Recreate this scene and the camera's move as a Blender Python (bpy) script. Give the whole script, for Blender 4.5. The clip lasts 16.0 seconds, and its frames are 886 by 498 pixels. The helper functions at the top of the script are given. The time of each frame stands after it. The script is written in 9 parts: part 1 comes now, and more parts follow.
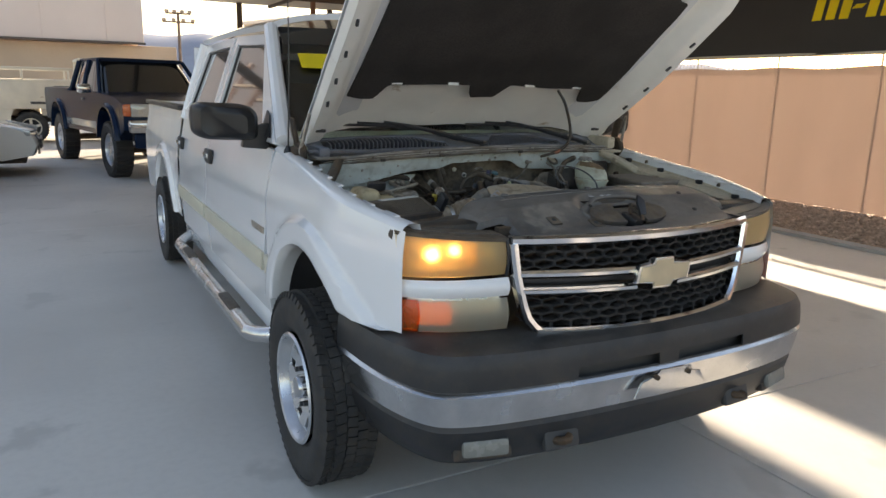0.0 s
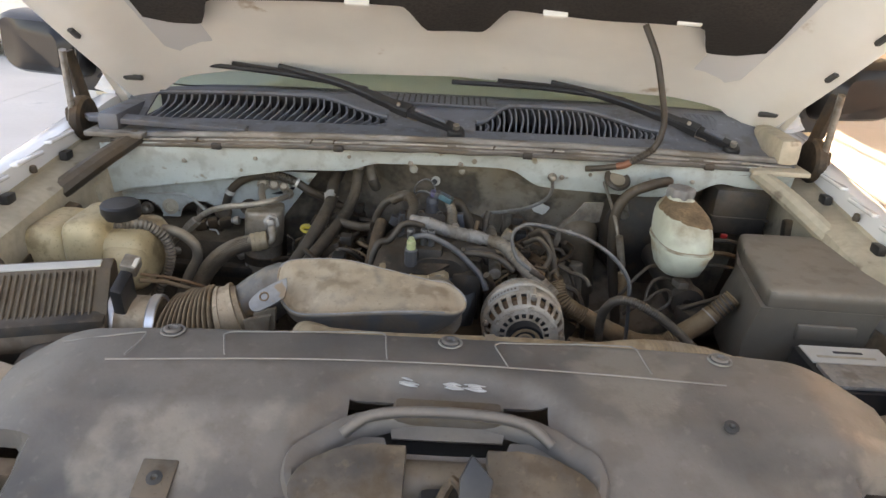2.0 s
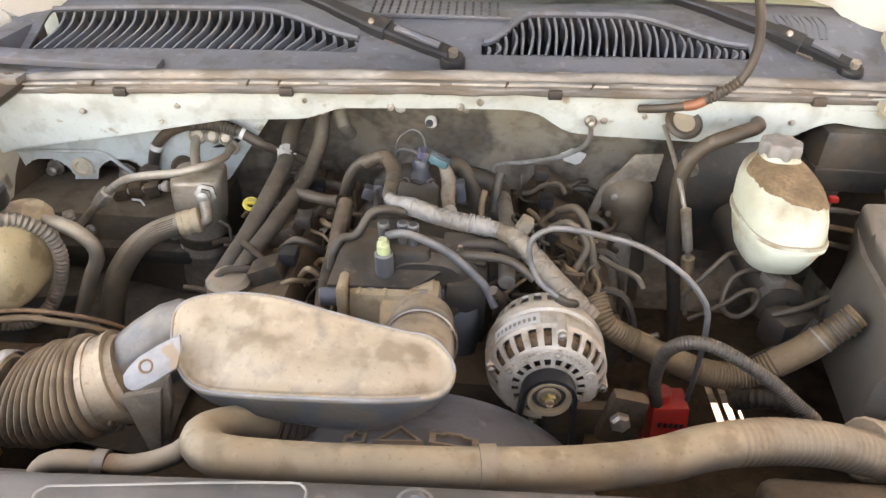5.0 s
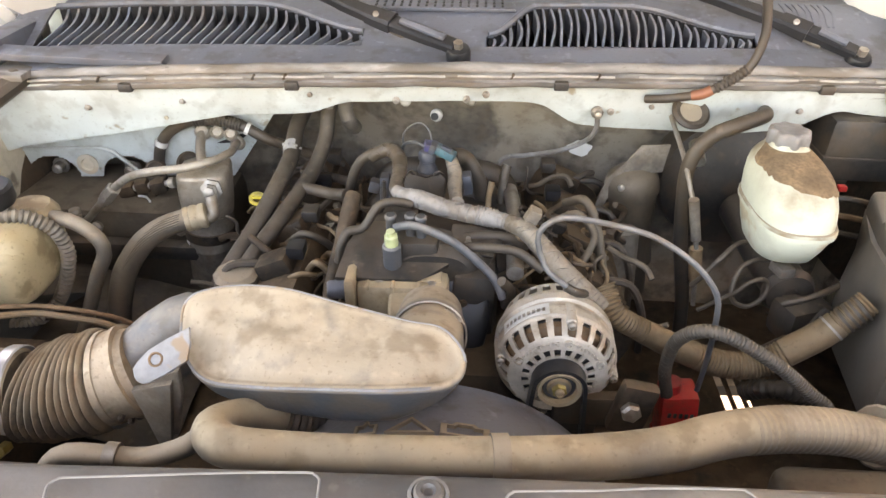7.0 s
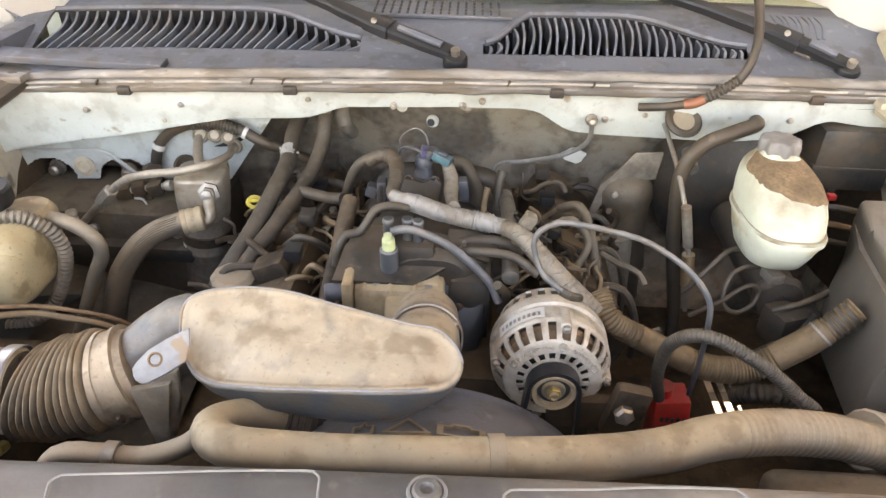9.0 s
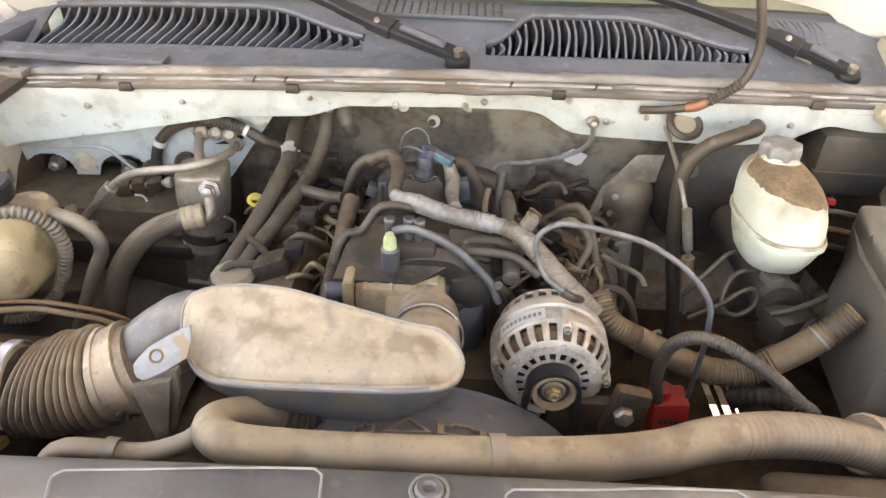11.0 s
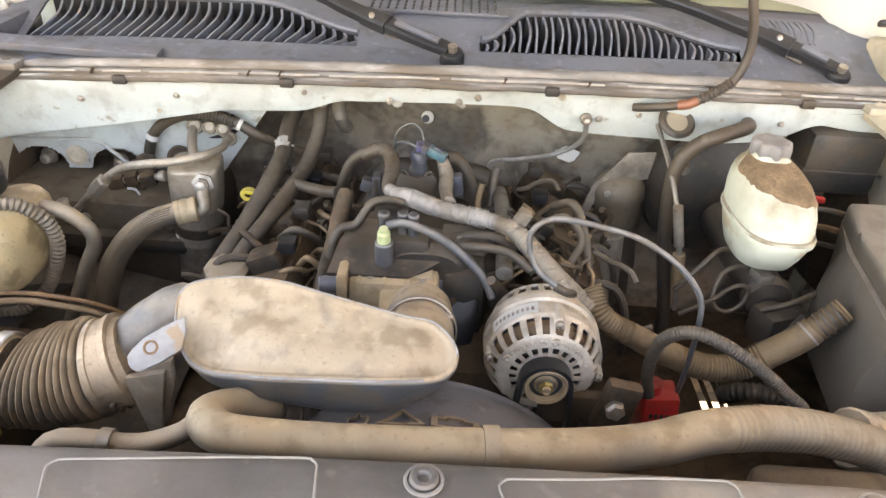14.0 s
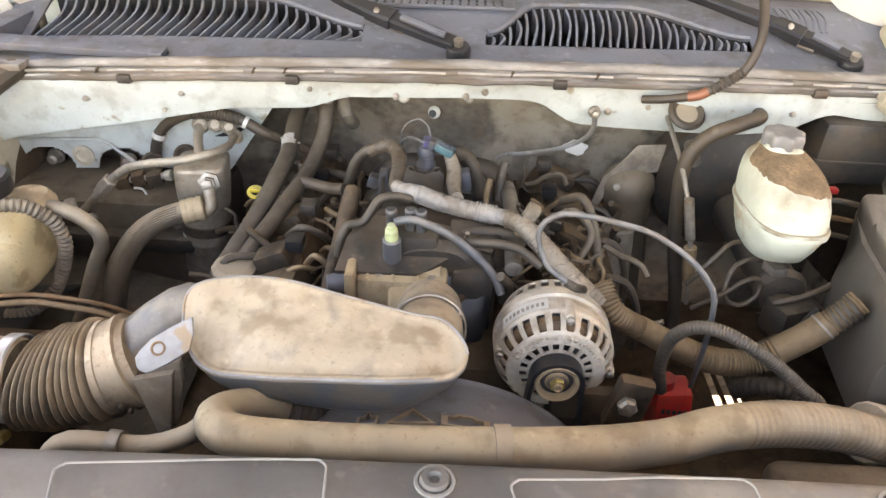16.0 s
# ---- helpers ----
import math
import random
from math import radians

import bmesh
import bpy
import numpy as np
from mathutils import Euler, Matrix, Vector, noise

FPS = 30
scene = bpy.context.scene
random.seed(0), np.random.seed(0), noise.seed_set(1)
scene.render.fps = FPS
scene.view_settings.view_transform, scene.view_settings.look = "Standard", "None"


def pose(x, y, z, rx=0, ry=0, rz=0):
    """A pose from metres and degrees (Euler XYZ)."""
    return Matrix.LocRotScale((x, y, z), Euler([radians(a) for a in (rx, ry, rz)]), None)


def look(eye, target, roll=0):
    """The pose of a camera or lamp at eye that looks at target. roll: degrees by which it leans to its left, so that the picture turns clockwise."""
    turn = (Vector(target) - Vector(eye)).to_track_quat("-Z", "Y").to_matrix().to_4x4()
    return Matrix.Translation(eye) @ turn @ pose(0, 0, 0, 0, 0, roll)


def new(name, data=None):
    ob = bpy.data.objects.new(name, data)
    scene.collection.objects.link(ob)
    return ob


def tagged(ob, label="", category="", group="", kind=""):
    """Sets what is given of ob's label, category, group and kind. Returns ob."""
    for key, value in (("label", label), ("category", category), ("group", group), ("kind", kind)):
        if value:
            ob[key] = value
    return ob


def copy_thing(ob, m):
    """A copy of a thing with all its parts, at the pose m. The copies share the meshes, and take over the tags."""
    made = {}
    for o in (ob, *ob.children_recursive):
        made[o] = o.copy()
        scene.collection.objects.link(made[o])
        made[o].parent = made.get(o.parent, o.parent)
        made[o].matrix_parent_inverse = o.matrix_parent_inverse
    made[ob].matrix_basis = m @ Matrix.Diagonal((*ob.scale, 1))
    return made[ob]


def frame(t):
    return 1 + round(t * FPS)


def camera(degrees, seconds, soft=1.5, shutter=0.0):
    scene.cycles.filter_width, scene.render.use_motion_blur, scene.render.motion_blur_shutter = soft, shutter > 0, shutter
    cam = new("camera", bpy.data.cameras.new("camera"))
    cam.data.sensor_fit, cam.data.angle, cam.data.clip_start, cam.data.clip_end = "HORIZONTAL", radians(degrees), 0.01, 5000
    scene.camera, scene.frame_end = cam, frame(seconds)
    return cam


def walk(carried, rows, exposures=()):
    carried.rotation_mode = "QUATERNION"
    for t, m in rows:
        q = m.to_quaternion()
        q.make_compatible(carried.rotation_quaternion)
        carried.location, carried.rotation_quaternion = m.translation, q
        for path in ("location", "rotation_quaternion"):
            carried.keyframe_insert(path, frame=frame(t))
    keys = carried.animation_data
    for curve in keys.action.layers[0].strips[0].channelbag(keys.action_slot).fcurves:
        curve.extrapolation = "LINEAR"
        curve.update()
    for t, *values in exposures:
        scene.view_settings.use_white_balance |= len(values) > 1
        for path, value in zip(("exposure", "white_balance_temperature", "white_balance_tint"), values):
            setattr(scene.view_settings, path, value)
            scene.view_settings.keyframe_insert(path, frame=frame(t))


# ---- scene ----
cam = camera(63.5, 16.0)
EXPOSURES = ((0, 1.14, 7850, 14), (1, 1.42, 8650, 17), (1.5, 1.62, 8900, 19), (2, 2.5, 9150, 22), (2.5, 2.86, 9200, 22), (3.2, 3.58, 9600, 25), (5, 3.73, 9950, 26), (16, 3.77, 9950, 26))
PATH = [
    (0, (-1.739, -1.819, 1.509), (-0.813, -0.1, 1.075), 1.3),
    (0.5, (-1.248, -1.505, 1.545), (-0.423, 0.244, 1.033), 2.6),
    (1, (-0.738, -1.219, 1.597), (-0.129, 0.595, 1.014), 3.8),
    (1.5, (-0.326, -0.855, 1.617), (0.052, 0.993, 0.951), 4.3),
    (2, (-0.001, -0.538, 1.639), (0.003, 1.309, 0.871), 3.4),
    (2.5, (0.074, -0.26, 1.635), (-0.001, 1.518, 0.723), 1.9),
    (3, (0.081, -0.105, 1.635), (0.01, 1.62, 0.626), 0.5),
    (3.5, (0.079, -0.075, 1.631), (-0.019, 1.618, 0.57), 1.2),
    (4, (0.066, -0.064, 1.629), (-0.031, 1.618, 0.551), 0.7),
    (4.5, (0.06, -0.058, 1.626), (-0.026, 1.619, 0.54), 0.4),
    (5, (0.052, -0.062, 1.625), (-0.019, 1.62, 0.544), 0.9),
    (7.5, (0.044, -0.066, 1.615), (-0.036, 1.61, 0.527), 0.1),
    (8, (0.041, -0.069, 1.615), (-0.036, 1.604, 0.521), 0.6),
    (8.5, (0.039, -0.073, 1.618), (-0.03, 1.611, 0.541), 0.9),
    (9, (0.039, -0.076, 1.619), (-0.016, 1.614, 0.55), 1.1),
    (11.5, (0.031, -0.079, 1.618), (-0.013, 1.613, 0.554), 2.0),
    (12, (0.032, -0.086, 1.62), (-0.013, 1.611, 0.561), 1.9),
    (12.5, (0.033, -0.089, 1.619), (-0.005, 1.607, 0.56), 1.9),
    (13, (0.03, -0.09, 1.619), (0.008, 1.604, 0.557), 2.6),
    (13.5, (0.028, -0.09, 1.619), (0.005, 1.606, 0.561), 2.7),
    (14, (0.028, -0.085, 1.616), (0.011, 1.606, 0.547), 2.8),
    (14.5, (0.029, -0.078, 1.614), (0.001, 1.606, 0.535), 2.0),
    (15, (0.031, -0.073, 1.613), (0.003, 1.604, 0.525), 1.8),
    (15.5, (0.031, -0.071, 1.611), (0.0, 1.601, 0.515), 1.7),
    (16, (0.028, -0.076, 1.613), (-0.012, 1.606, 0.531), 1.7),
]
walk(cam, [(t, look(eye, target, roll)) for t, eye, target, roll in PATH], EXPOSURES)

# ---- light ----
SUN_DIR = Vector((1.67, 1.60, 1.0)).normalized()
world = bpy.data.worlds.new("sky")
scene.world = world
world.use_nodes = True
wn, wl = world.node_tree.nodes, world.node_tree.links
sky = wn.new("ShaderNodeTexSky")
sky.sky_type = "NISHITA"
sky.sun_disc = False
sky.sun_elevation = math.asin(SUN_DIR.z)
sky.sun_rotation = math.atan2(SUN_DIR.x, SUN_DIR.y)
sky.air_density, sky.dust_density = 1.0, 2.0
bg = wn["Background"]
bg.inputs["Strength"].default_value = 0.15
wl.new(sky.outputs["Color"], bg.inputs["Color"])
sun = new("sun", bpy.data.lights.new("sun", "SUN"))
sun.data.energy, sun.data.angle, sun.data.color = 4.6, radians(0.6), (1.0, 0.93, 0.82)
sun.matrix_world = look(SUN_DIR * 60, (0, 0, 0))

# ---- materials ----
def rgb(c, k=1.0):
    return (min(c[0] * k, 1), min(c[1] * k, 1), min(c[2] * k, 1), 1)


def mat(name, base, rough=0.5, metal=0.0, var=0.18, scale=5.0, fine=70.0, bump=0.15, dust=None, amount=0.6,
        coat=0.0, spots=None, spot_scale=14.0, spot_cut=0.62, rough_var=0.12, glow=None, power=0.0, stretch=(1, 1, 1), island=0.0, patch=(0.25, 0.62), stain=None):
    """A surface with variation at two scales, fine relief, and dust that settles on faces turned up."""
    m = bpy.data.materials.new(name)
    m.use_nodes = True
    n, l = m.node_tree.nodes, m.node_tree.links
    p = n["Principled BSDF"]
    tc = n.new("ShaderNodeTexCoord")
    mp = n.new("ShaderNodeMapping")
    mp.inputs["Scale"].default_value = stretch
    l.new(tc.outputs["Object"], mp.inputs["Vector"])

    def noise_of(s, detail=4.0):
        k = n.new("ShaderNodeTexNoise")
        k.inputs["Scale"].default_value, k.inputs["Detail"].default_value = s, detail
        l.new(mp.outputs["Vector"], k.inputs["Vector"])
        return k.outputs["Fac"]

    def ramp(fac, lo, hi):
        k = n.new("ShaderNodeMapRange")
        k.interpolation_type = "SMOOTHSTEP"
        k.inputs["From Min"].default_value, k.inputs["From Max"].default_value = lo, hi
        l.new(fac, k.inputs["Value"])
        return k.outputs["Result"]

    def mix(fac, a, b):
        k = n.new("ShaderNodeMix")
        k.data_type = "RGBA"
        for sock, v in ((k.inputs[0], fac), (k.inputs[6], a), (k.inputs[7], b)):
            if isinstance(v, (tuple, list, float)):
                sock.default_value = v
            else:
                l.new(v, sock)
        return k.outputs[2]

    def times(a, b):
        k = n.new("ShaderNodeMath")
        k.operation = "MULTIPLY"
        for sock, v in zip(k.inputs, (a, b)):
            if isinstance(v, float):
                sock.default_value = v
            else:
                l.new(v, sock)
        return k.outputs[0]

    big, small = noise_of(scale), noise_of(fine, 3.0)
    col = mix(ramp(big, 0.3, 0.7), rgb(base, 1 - var), rgb(base, 1 + var))
    col = mix(times(ramp(small, 0.35, 0.75), min(0.9, var * 2.2)), col, rgb(base, 1 - 1.6 * var))
    if island:
        geo_i = n.new("ShaderNodeNewGeometry")
        col = mix(times(geo_i.outputs["Random Per Island"], float(island)), col, rgb(base, 0.45))
    if spots:
        col = mix(ramp(noise_of(spot_scale, 6.0), spot_cut, spot_cut + 0.08), col, rgb(spots))
    rough_in = None
    if dust:
        geo = n.new("ShaderNodeNewGeometry")
        sep = n.new("ShaderNodeSeparateXYZ")
        l.new(geo.outputs["Normal"], sep.inputs[0])
        up = ramp(sep.outputs["Z"], -0.15, 0.85)
        cover = ramp(noise_of(scale * 1.7, 6.0), *patch)
        d = times(times(up, cover), float(amount))
        col = mix(d, col, rgb(dust))
        grime = 0.55 if stain is None else stain
        if grime:                                          # smears, drips and specks in the dust
            rust = ramp(noise_of(9.0, 7.0), 0.48, 0.66)
            col = mix(times(rust, float(grime * 0.55)), col, (dust[0] * 0.74, dust[1] * 0.62, dust[2] * 0.50, 1))
            smear = ramp(noise_of(26.0, 9.0), 0.50, 0.66)
            speck = ramp(noise_of(210.0, 4.0), 0.60, 0.72)
            col = mix(times(smear, float(grime)), col, (dust[0] * 0.40, dust[1] * 0.34, dust[2] * 0.28, 1))
            col = mix(times(speck, float(grime * 0.8)), col, (dust[0] * 0.42, dust[1] * 0.38, dust[2] * 0.33, 1))
            pale = ramp(noise_of(60.0, 8.0), 0.58, 0.74)
            col = mix(times(times(pale, up), float(grime * 0.7)), col, rgb(dust, 1.35))
        k = n.new("ShaderNodeMix")
        k.inputs[2].default_value, k.inputs[3].default_value = rough, 0.68
        l.new(d, k.inputs[0])
        rough_in = k.outputs[0]
    l.new(col, p.inputs["Base Color"])
    if rough_in is None:
        k = n.new("ShaderNodeMapRange")
        k.inputs["To Min"].default_value, k.inputs["To Max"].default_value = max(0.02, rough - rough_var), min(1, rough + rough_var)
        l.new(big, k.inputs["Value"])
        rough_in = k.outputs["Result"]
    l.new(rough_in, p.inputs["Roughness"])
    p.inputs["Metallic"].default_value = metal
    if coat:
        p.inputs["Coat Weight"].default_value, p.inputs["Coat Roughness"].default_value = coat, 0.06
    if bump:
        b = n.new("ShaderNodeBump")
        b.inputs["Strength"].default_value, b.inputs["Distance"].default_value = bump, 0.003
        l.new(small, b.inputs["Height"])
        l.new(b.outputs["Normal"], p.inputs["Normal"])
    if glow:
        p.inputs["Emission Color"].default_value, p.inputs["Emission Strength"].default_value = rgb(glow), power
    return m


def glass(name, tint, rough=0.02, ior=1.45, clear=1.0):
    m = bpy.data.materials.new(name)
    m.use_nodes = True
    n, l = m.node_tree.nodes, m.node_tree.links
    p = n["Principled BSDF"]
    k = n.new("ShaderNodeTexNoise")
    k.inputs["Scale"].default_value = 9.0
    r = n.new("ShaderNodeMapRange")
    r.inputs["To Min"].default_value, r.inputs["To Max"].default_value = rough, rough + 0.05
    l.new(k.outputs["Fac"], r.inputs["Value"])
    l.new(r.outputs["Result"], p.inputs["Roughness"])
    p.inputs["Base Color"].default_value = rgb(tint)
    p.inputs["Transmission Weight"].default_value = clear
    p.inputs["IOR"].default_value = ior
    return m


WHITE = mat("white_paint", (0.80, 0.81, 0.82), 0.22, var=0.02, scale=2, fine=30, bump=0.0, coat=0.8, rough_var=0.04)
WHITE_DIRTY = mat("dirty_white_paint", (0.72, 0.74, 0.70), 0.45, var=0.05, scale=7, fine=45, bump=0.05, dust=(0.50, 0.42, 0.30), amount=0.35, spots=(0.32, 0.25, 0.17), spot_scale=26, spot_cut=0.66)
HOOD_INNER = mat("hood_inner_paint", (0.86, 0.845, 0.80), 0.4, var=0.05, scale=4, fine=30, bump=0.04, spots=(0.48, 0.38, 0.27), spot_scale=9, spot_cut=0.66)
PAD = mat("hood_insulation_felt", (0.035, 0.030, 0.028), 0.95, var=0.3, scale=5, fine=160, bump=0.5)
TAN = mat("dusty_fender_flange", (0.48, 0.42, 0.32), 0.7, var=0.2, scale=8, fine=60, bump=0.15, spots=(0.2, 0.16, 0.12), spot_scale=12)
CHROME = mat("chrome", (0.78, 0.78, 0.78), 0.10, 1.0, var=0.05, scale=6, fine=50, bump=0.02, rough_var=0.05)
CHROME_WORN = mat("worn_chrome", (0.66, 0.66, 0.66), 0.24, 1.0, var=0.12, scale=7, fine=50, bump=0.05, rough_var=0.14)
BUMPER = mat("dark_bumper_plastic", (0.018, 0.0195, 0.022), 0.48, var=0.15, scale=4, fine=200, bump=0.08, dust=(0.13, 0.118, 0.105), amount=0.45, stain=0.25)
BLACK = mat("dusty_black_plastic", (0.030, 0.027, 0.025), 0.5, var=0.3, scale=9, fine=120, bump=0.12, dust=(0.175, 0.132, 0.093), amount=0.5)
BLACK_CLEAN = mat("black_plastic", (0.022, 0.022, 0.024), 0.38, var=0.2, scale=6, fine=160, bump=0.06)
DARK = mat("grimy_dark_metal", (0.040, 0.029, 0.020), 0.7, var=0.4, scale=14, fine=90, bump=0.3, dust=(0.185, 0.118, 0.066), amount=0.65)
FIREWALL = mat("firewall_liner", (0.185, 0.155, 0.125), 0.85, var=0.36, scale=9, fine=60, bump=0.25, dust=(0.36, 0.30, 0.235), amount=0.4, stain=0.5, spots=(0.33, 0.28, 0.22), spot_scale=6, spot_cut=0.50)
COVER = mat("radiator_cover_plastic", (0.070, 0.069, 0.069), 0.45, var=0.12, scale=3, fine=180, bump=0.10, dust=(0.265, 0.235, 0.205), amount=0.62, spots=(0.22, 0.20, 0.17), spot_scale=6, spot_cut=0.58, patch=(0.22, 0.62), stain=0.25)
DUCT = mat("dusty_duct_plastic", (0.105, 0.108, 0.112), 0.34, var=0.10, scale=20, fine=150, bump=0.12, dust=(0.48, 0.385, 0.275), amount=0.95, patch=(0.10, 0.50), stain=0.55)
DUCT_BARE = mat("scuffed_grey_plastic", (0.145, 0.142, 0.138), 0.33, var=0.14, scale=16, fine=140, bump=0.08, dust=(0.34, 0.28, 0.21), amount=0.55, patch=(0.35, 0.62), stain=0.5, spots=(0.30, 0.19, 0.11), spot_scale=20, spot_cut=0.60)
WORN_EDGE = mat("pale_worn_plastic_edge", (0.31, 0.30, 0.29), 0.5, var=0.2, scale=18, fine=120, bump=0.08, spots=(0.33, 0.23, 0.15), spot_scale=34, spot_cut=0.56)
HOSE = mat("dusty_rubber_hose", (0.11, 0.089, 0.069), 0.55, var=0.15, scale=9, fine=90, bump=0.15, dust=(0.40, 0.318, 0.225), amount=0.85, patch=(0.05, 0.45), stain=0.42)
HOSE_PALE = mat("grey_dusted_hose", (0.14, 0.12, 0.10), 0.5, var=0.15, scale=7, fine=90, bump=0.12, dust=(0.450, 0.354, 0.232), amount=0.88, patch=(0.10, 0.55), stain=0.50)
HOSE_DARK = mat("black_rubber_hose", (0.046, 0.038, 0.031), 0.5, var=0.2, scale=10, fine=90, bump=0.12, dust=(0.175, 0.132, 0.092), amount=0.50, patch=(0.2, 0.6))
BROWN_RUBBER = mat("dusty_bellows_rubber", (0.16, 0.125, 0.09), 0.7, var=0.35, scale=16, fine=110, bump=0.4, dust=(0.62, 0.49, 0.35), amount=0.92, patch=(0.1, 0.5))
FILTER_LID = mat("brown_filter_lid", (0.080, 0.062, 0.045), 0.6, var=0.25, scale=9, fine=110, bump=0.15, dust=(0.19, 0.145, 0.10), amount=0.8, patch=(0.1, 0.5))
COWL = mat("cowl_plastic", (0.080, 0.089, 0.108), 0.38, var=0.10, scale=7, fine=160, bump=0.08, dust=(0.225, 0.238, 0.275), amount=0.50, patch=(0.1, 0.5))
SEAL = mat("dusty_weatherstrip", (0.19, 0.172, 0.155), 0.8, var=0.35, scale=18, fine=70, bump=0.3, dust=(0.36, 0.335, 0.305), amount=0.75, stretch=(0.35, 1, 1), stain=0.8)
SEAL_PALE = mat("worn_weatherstrip_lip", (0.38, 0.35, 0.31), 0.8, var=0.2, scale=30, fine=90, bump=0.2)
COWL_WHITE = mat("grimy_white_cowl", (0.51, 0.555, 0.53), 0.5, var=0.12, scale=4, fine=40, bump=0.06, dust=(0.40, 0.35, 0.28), amount=0.45, spots=(0.33, 0.29, 0.22), spot_scale=30, spot_cut=0.64, stain=0.26)
ALU = mat("cast_aluminium", (0.60, 0.545, 0.465), 0.42, 0.35, var=0.16, scale=30, fine=140, bump=0.25, dust=(0.50, 0.41, 0.30), amount=0.5, stain=0.5)
CAST_TAN = mat("dust_coated_casting", (0.42, 0.33, 0.22), 0.55, 0.15, var=0.18, scale=14, fine=110, bump=0.2, dust=(0.56, 0.43, 0.27), amount=0.7)
DULL_METAL = mat("dusty_pipe_metal", (0.40, 0.345, 0.28), 0.38, 0.35, var=0.2, scale=18, fine=120, bump=0.1, dust=(0.46, 0.375, 0.28), amount=0.5)
STEEL = mat("dull_steel", (0.42, 0.39, 0.35), 0.45, 0.8, var=0.2, scale=20, fine=120, bump=0.12, dust=(0.40, 0.33, 0.25), amount=0.45)
ALLOY = mat("painted_alloy", (0.66, 0.67, 0.69), 0.30, 0.85, var=0.08, scale=8, fine=90, bump=0.05)
BRASS = mat("brass", (0.55, 0.42, 0.16), 0.35, 0.9, var=0.2, scale=30, fine=140, bump=0.1)
COPPER = mat("rusty_copper_tube", (0.20, 0.115, 0.06), 0.55, 0.2, var=0.25, scale=25, fine=120, bump=0.15, dust=(0.34, 0.215, 0.125), amount=0.6)
VAC_TUBE = mat("blue_grey_vacuum_tube", (0.075, 0.08, 0.088), 0.45, var=0.12, scale=20, fine=120, bump=0.05, dust=(0.30, 0.28, 0.26), amount=0.6)
COPPER_TAPE = mat("orange_tape", (0.30, 0.12, 0.07), 0.5, 0.2, var=0.2, scale=30, fine=120, bump=0.1)
LOOM = mat("grey_taped_loom", (0.15, 0.128, 0.105), 0.6, var=0.30, scale=40, fine=140, bump=0.4, dust=(0.34, 0.275, 0.205), amount=0.7, patch=(0.15, 0.5))
SLEEVE_BROWN = mat("brown_dusty_sleeve", (0.13, 0.085, 0.048), 0.7, var=0.25, scale=24, fine=120, bump=0.25, dust=(0.27, 0.185, 0.105), amount=0.75, patch=(0.1, 0.5))
LOOM_GREY = mat("silvery_cloth_tape", (0.24, 0.225, 0.215), 0.55, var=0.25, scale=40, fine=160, bump=0.35, dust=(0.40, 0.36, 0.31), amount=0.6, patch=(0.2, 0.6))
LOOM_TAN = mat("tan_corrugated_loom", (0.17, 0.115, 0.066), 0.7, var=0.25, scale=24, fine=120, bump=0.25, dust=(0.37, 0.26, 0.155), amount=0.8, patch=(0.1, 0.5))
RED = mat("red_terminal_plastic", (0.62, 0.030, 0.028), 0.42, var=0.12, scale=18, fine=120, bump=0.08, dust=(0.45, 0.22, 0.17), amount=0.25)
CAKED_DIRT = mat("caked_brown_dirt", (0.25, 0.165, 0.095), 0.9, var=0.3, scale=30, fine=200, bump=0.3)
RESERVOIR = mat("yellowed_white_plastic", (0.62, 0.64, 0.52), 0.38, var=0.06, scale=12, fine=80, bump=0.05, dust=(0.25, 0.170, 0.095), amount=0.95, patch=(0.34, 0.72), stain=0.12, spots=(0.54, 0.46, 0.30), spot_scale=15, spot_cut=0.56)
CAP_GREY = mat("dusty_grey_cap", (0.20, 0.195, 0.19), 0.5, var=0.15, scale=30, fine=120, bump=0.08, dust=(0.36, 0.335, 0.31), amount=0.6, stain=0.4)
TANK = mat("amber_stained_plastic", (0.62, 0.50, 0.30), 0.45, var=0.12, scale=7, fine=60, bump=0.05, dust=(0.48, 0.36, 0.20), amount=0.5)
YELLOW = mat("yellow_plastic", (0.55, 0.42, 0.05), 0.45, var=0.15, scale=30, fine=120, bump=0.05, dust=(0.34, 0.27, 0.14), amount=0.5)
GREEN = mat("pale_green_cap", (0.50, 0.56, 0.30), 0.5, var=0.12, scale=30, fine=120, bump=0.05, dust=(0.4, 0.36, 0.25), amount=0.4)
BLUEGREY = mat("blue_grey_connector", (0.055, 0.068, 0.090), 0.5, var=0.2, scale=30, fine=120, bump=0.05, dust=(0.17, 0.15, 0.13), amount=0.45)
LABEL = mat("paper_label", (0.62, 0.60, 0.55), 0.6, var=0.06, scale=20, fine=120, bump=0.0)
# dark print; also paints the shade inside slots, holes and recesses
INK_AND_HOLES = mat("dark_print_and_holes", (0.05, 0.05, 0.05), 0.6, var=0.1, bump=0.0)
SCUFF = mat("white_scuff", (0.62, 0.62, 0.60), 0.6, var=0.15, scale=60, fine=200, bump=0.1)
TYRE = mat("tyre_rubber", (0.028, 0.028, 0.029), 0.72, var=0.25, scale=12, fine=140, bump=0.2, dust=(0.10, 0.095, 0.085), amount=0.3)
GLASS = glass("window_glass", (0.84, 0.90, 0.84), 0.01)
GLASS_DARK = mat("tinted_window_glass", (0.012, 0.014, 0.015), 0.03, var=0.1, scale=3, fine=20, bump=0.0, coat=1.0, rough_var=0.01)
LENS = glass("yellowed_lamp_lens", (0.98, 0.74, 0.38), 0.45, clear=0.80)
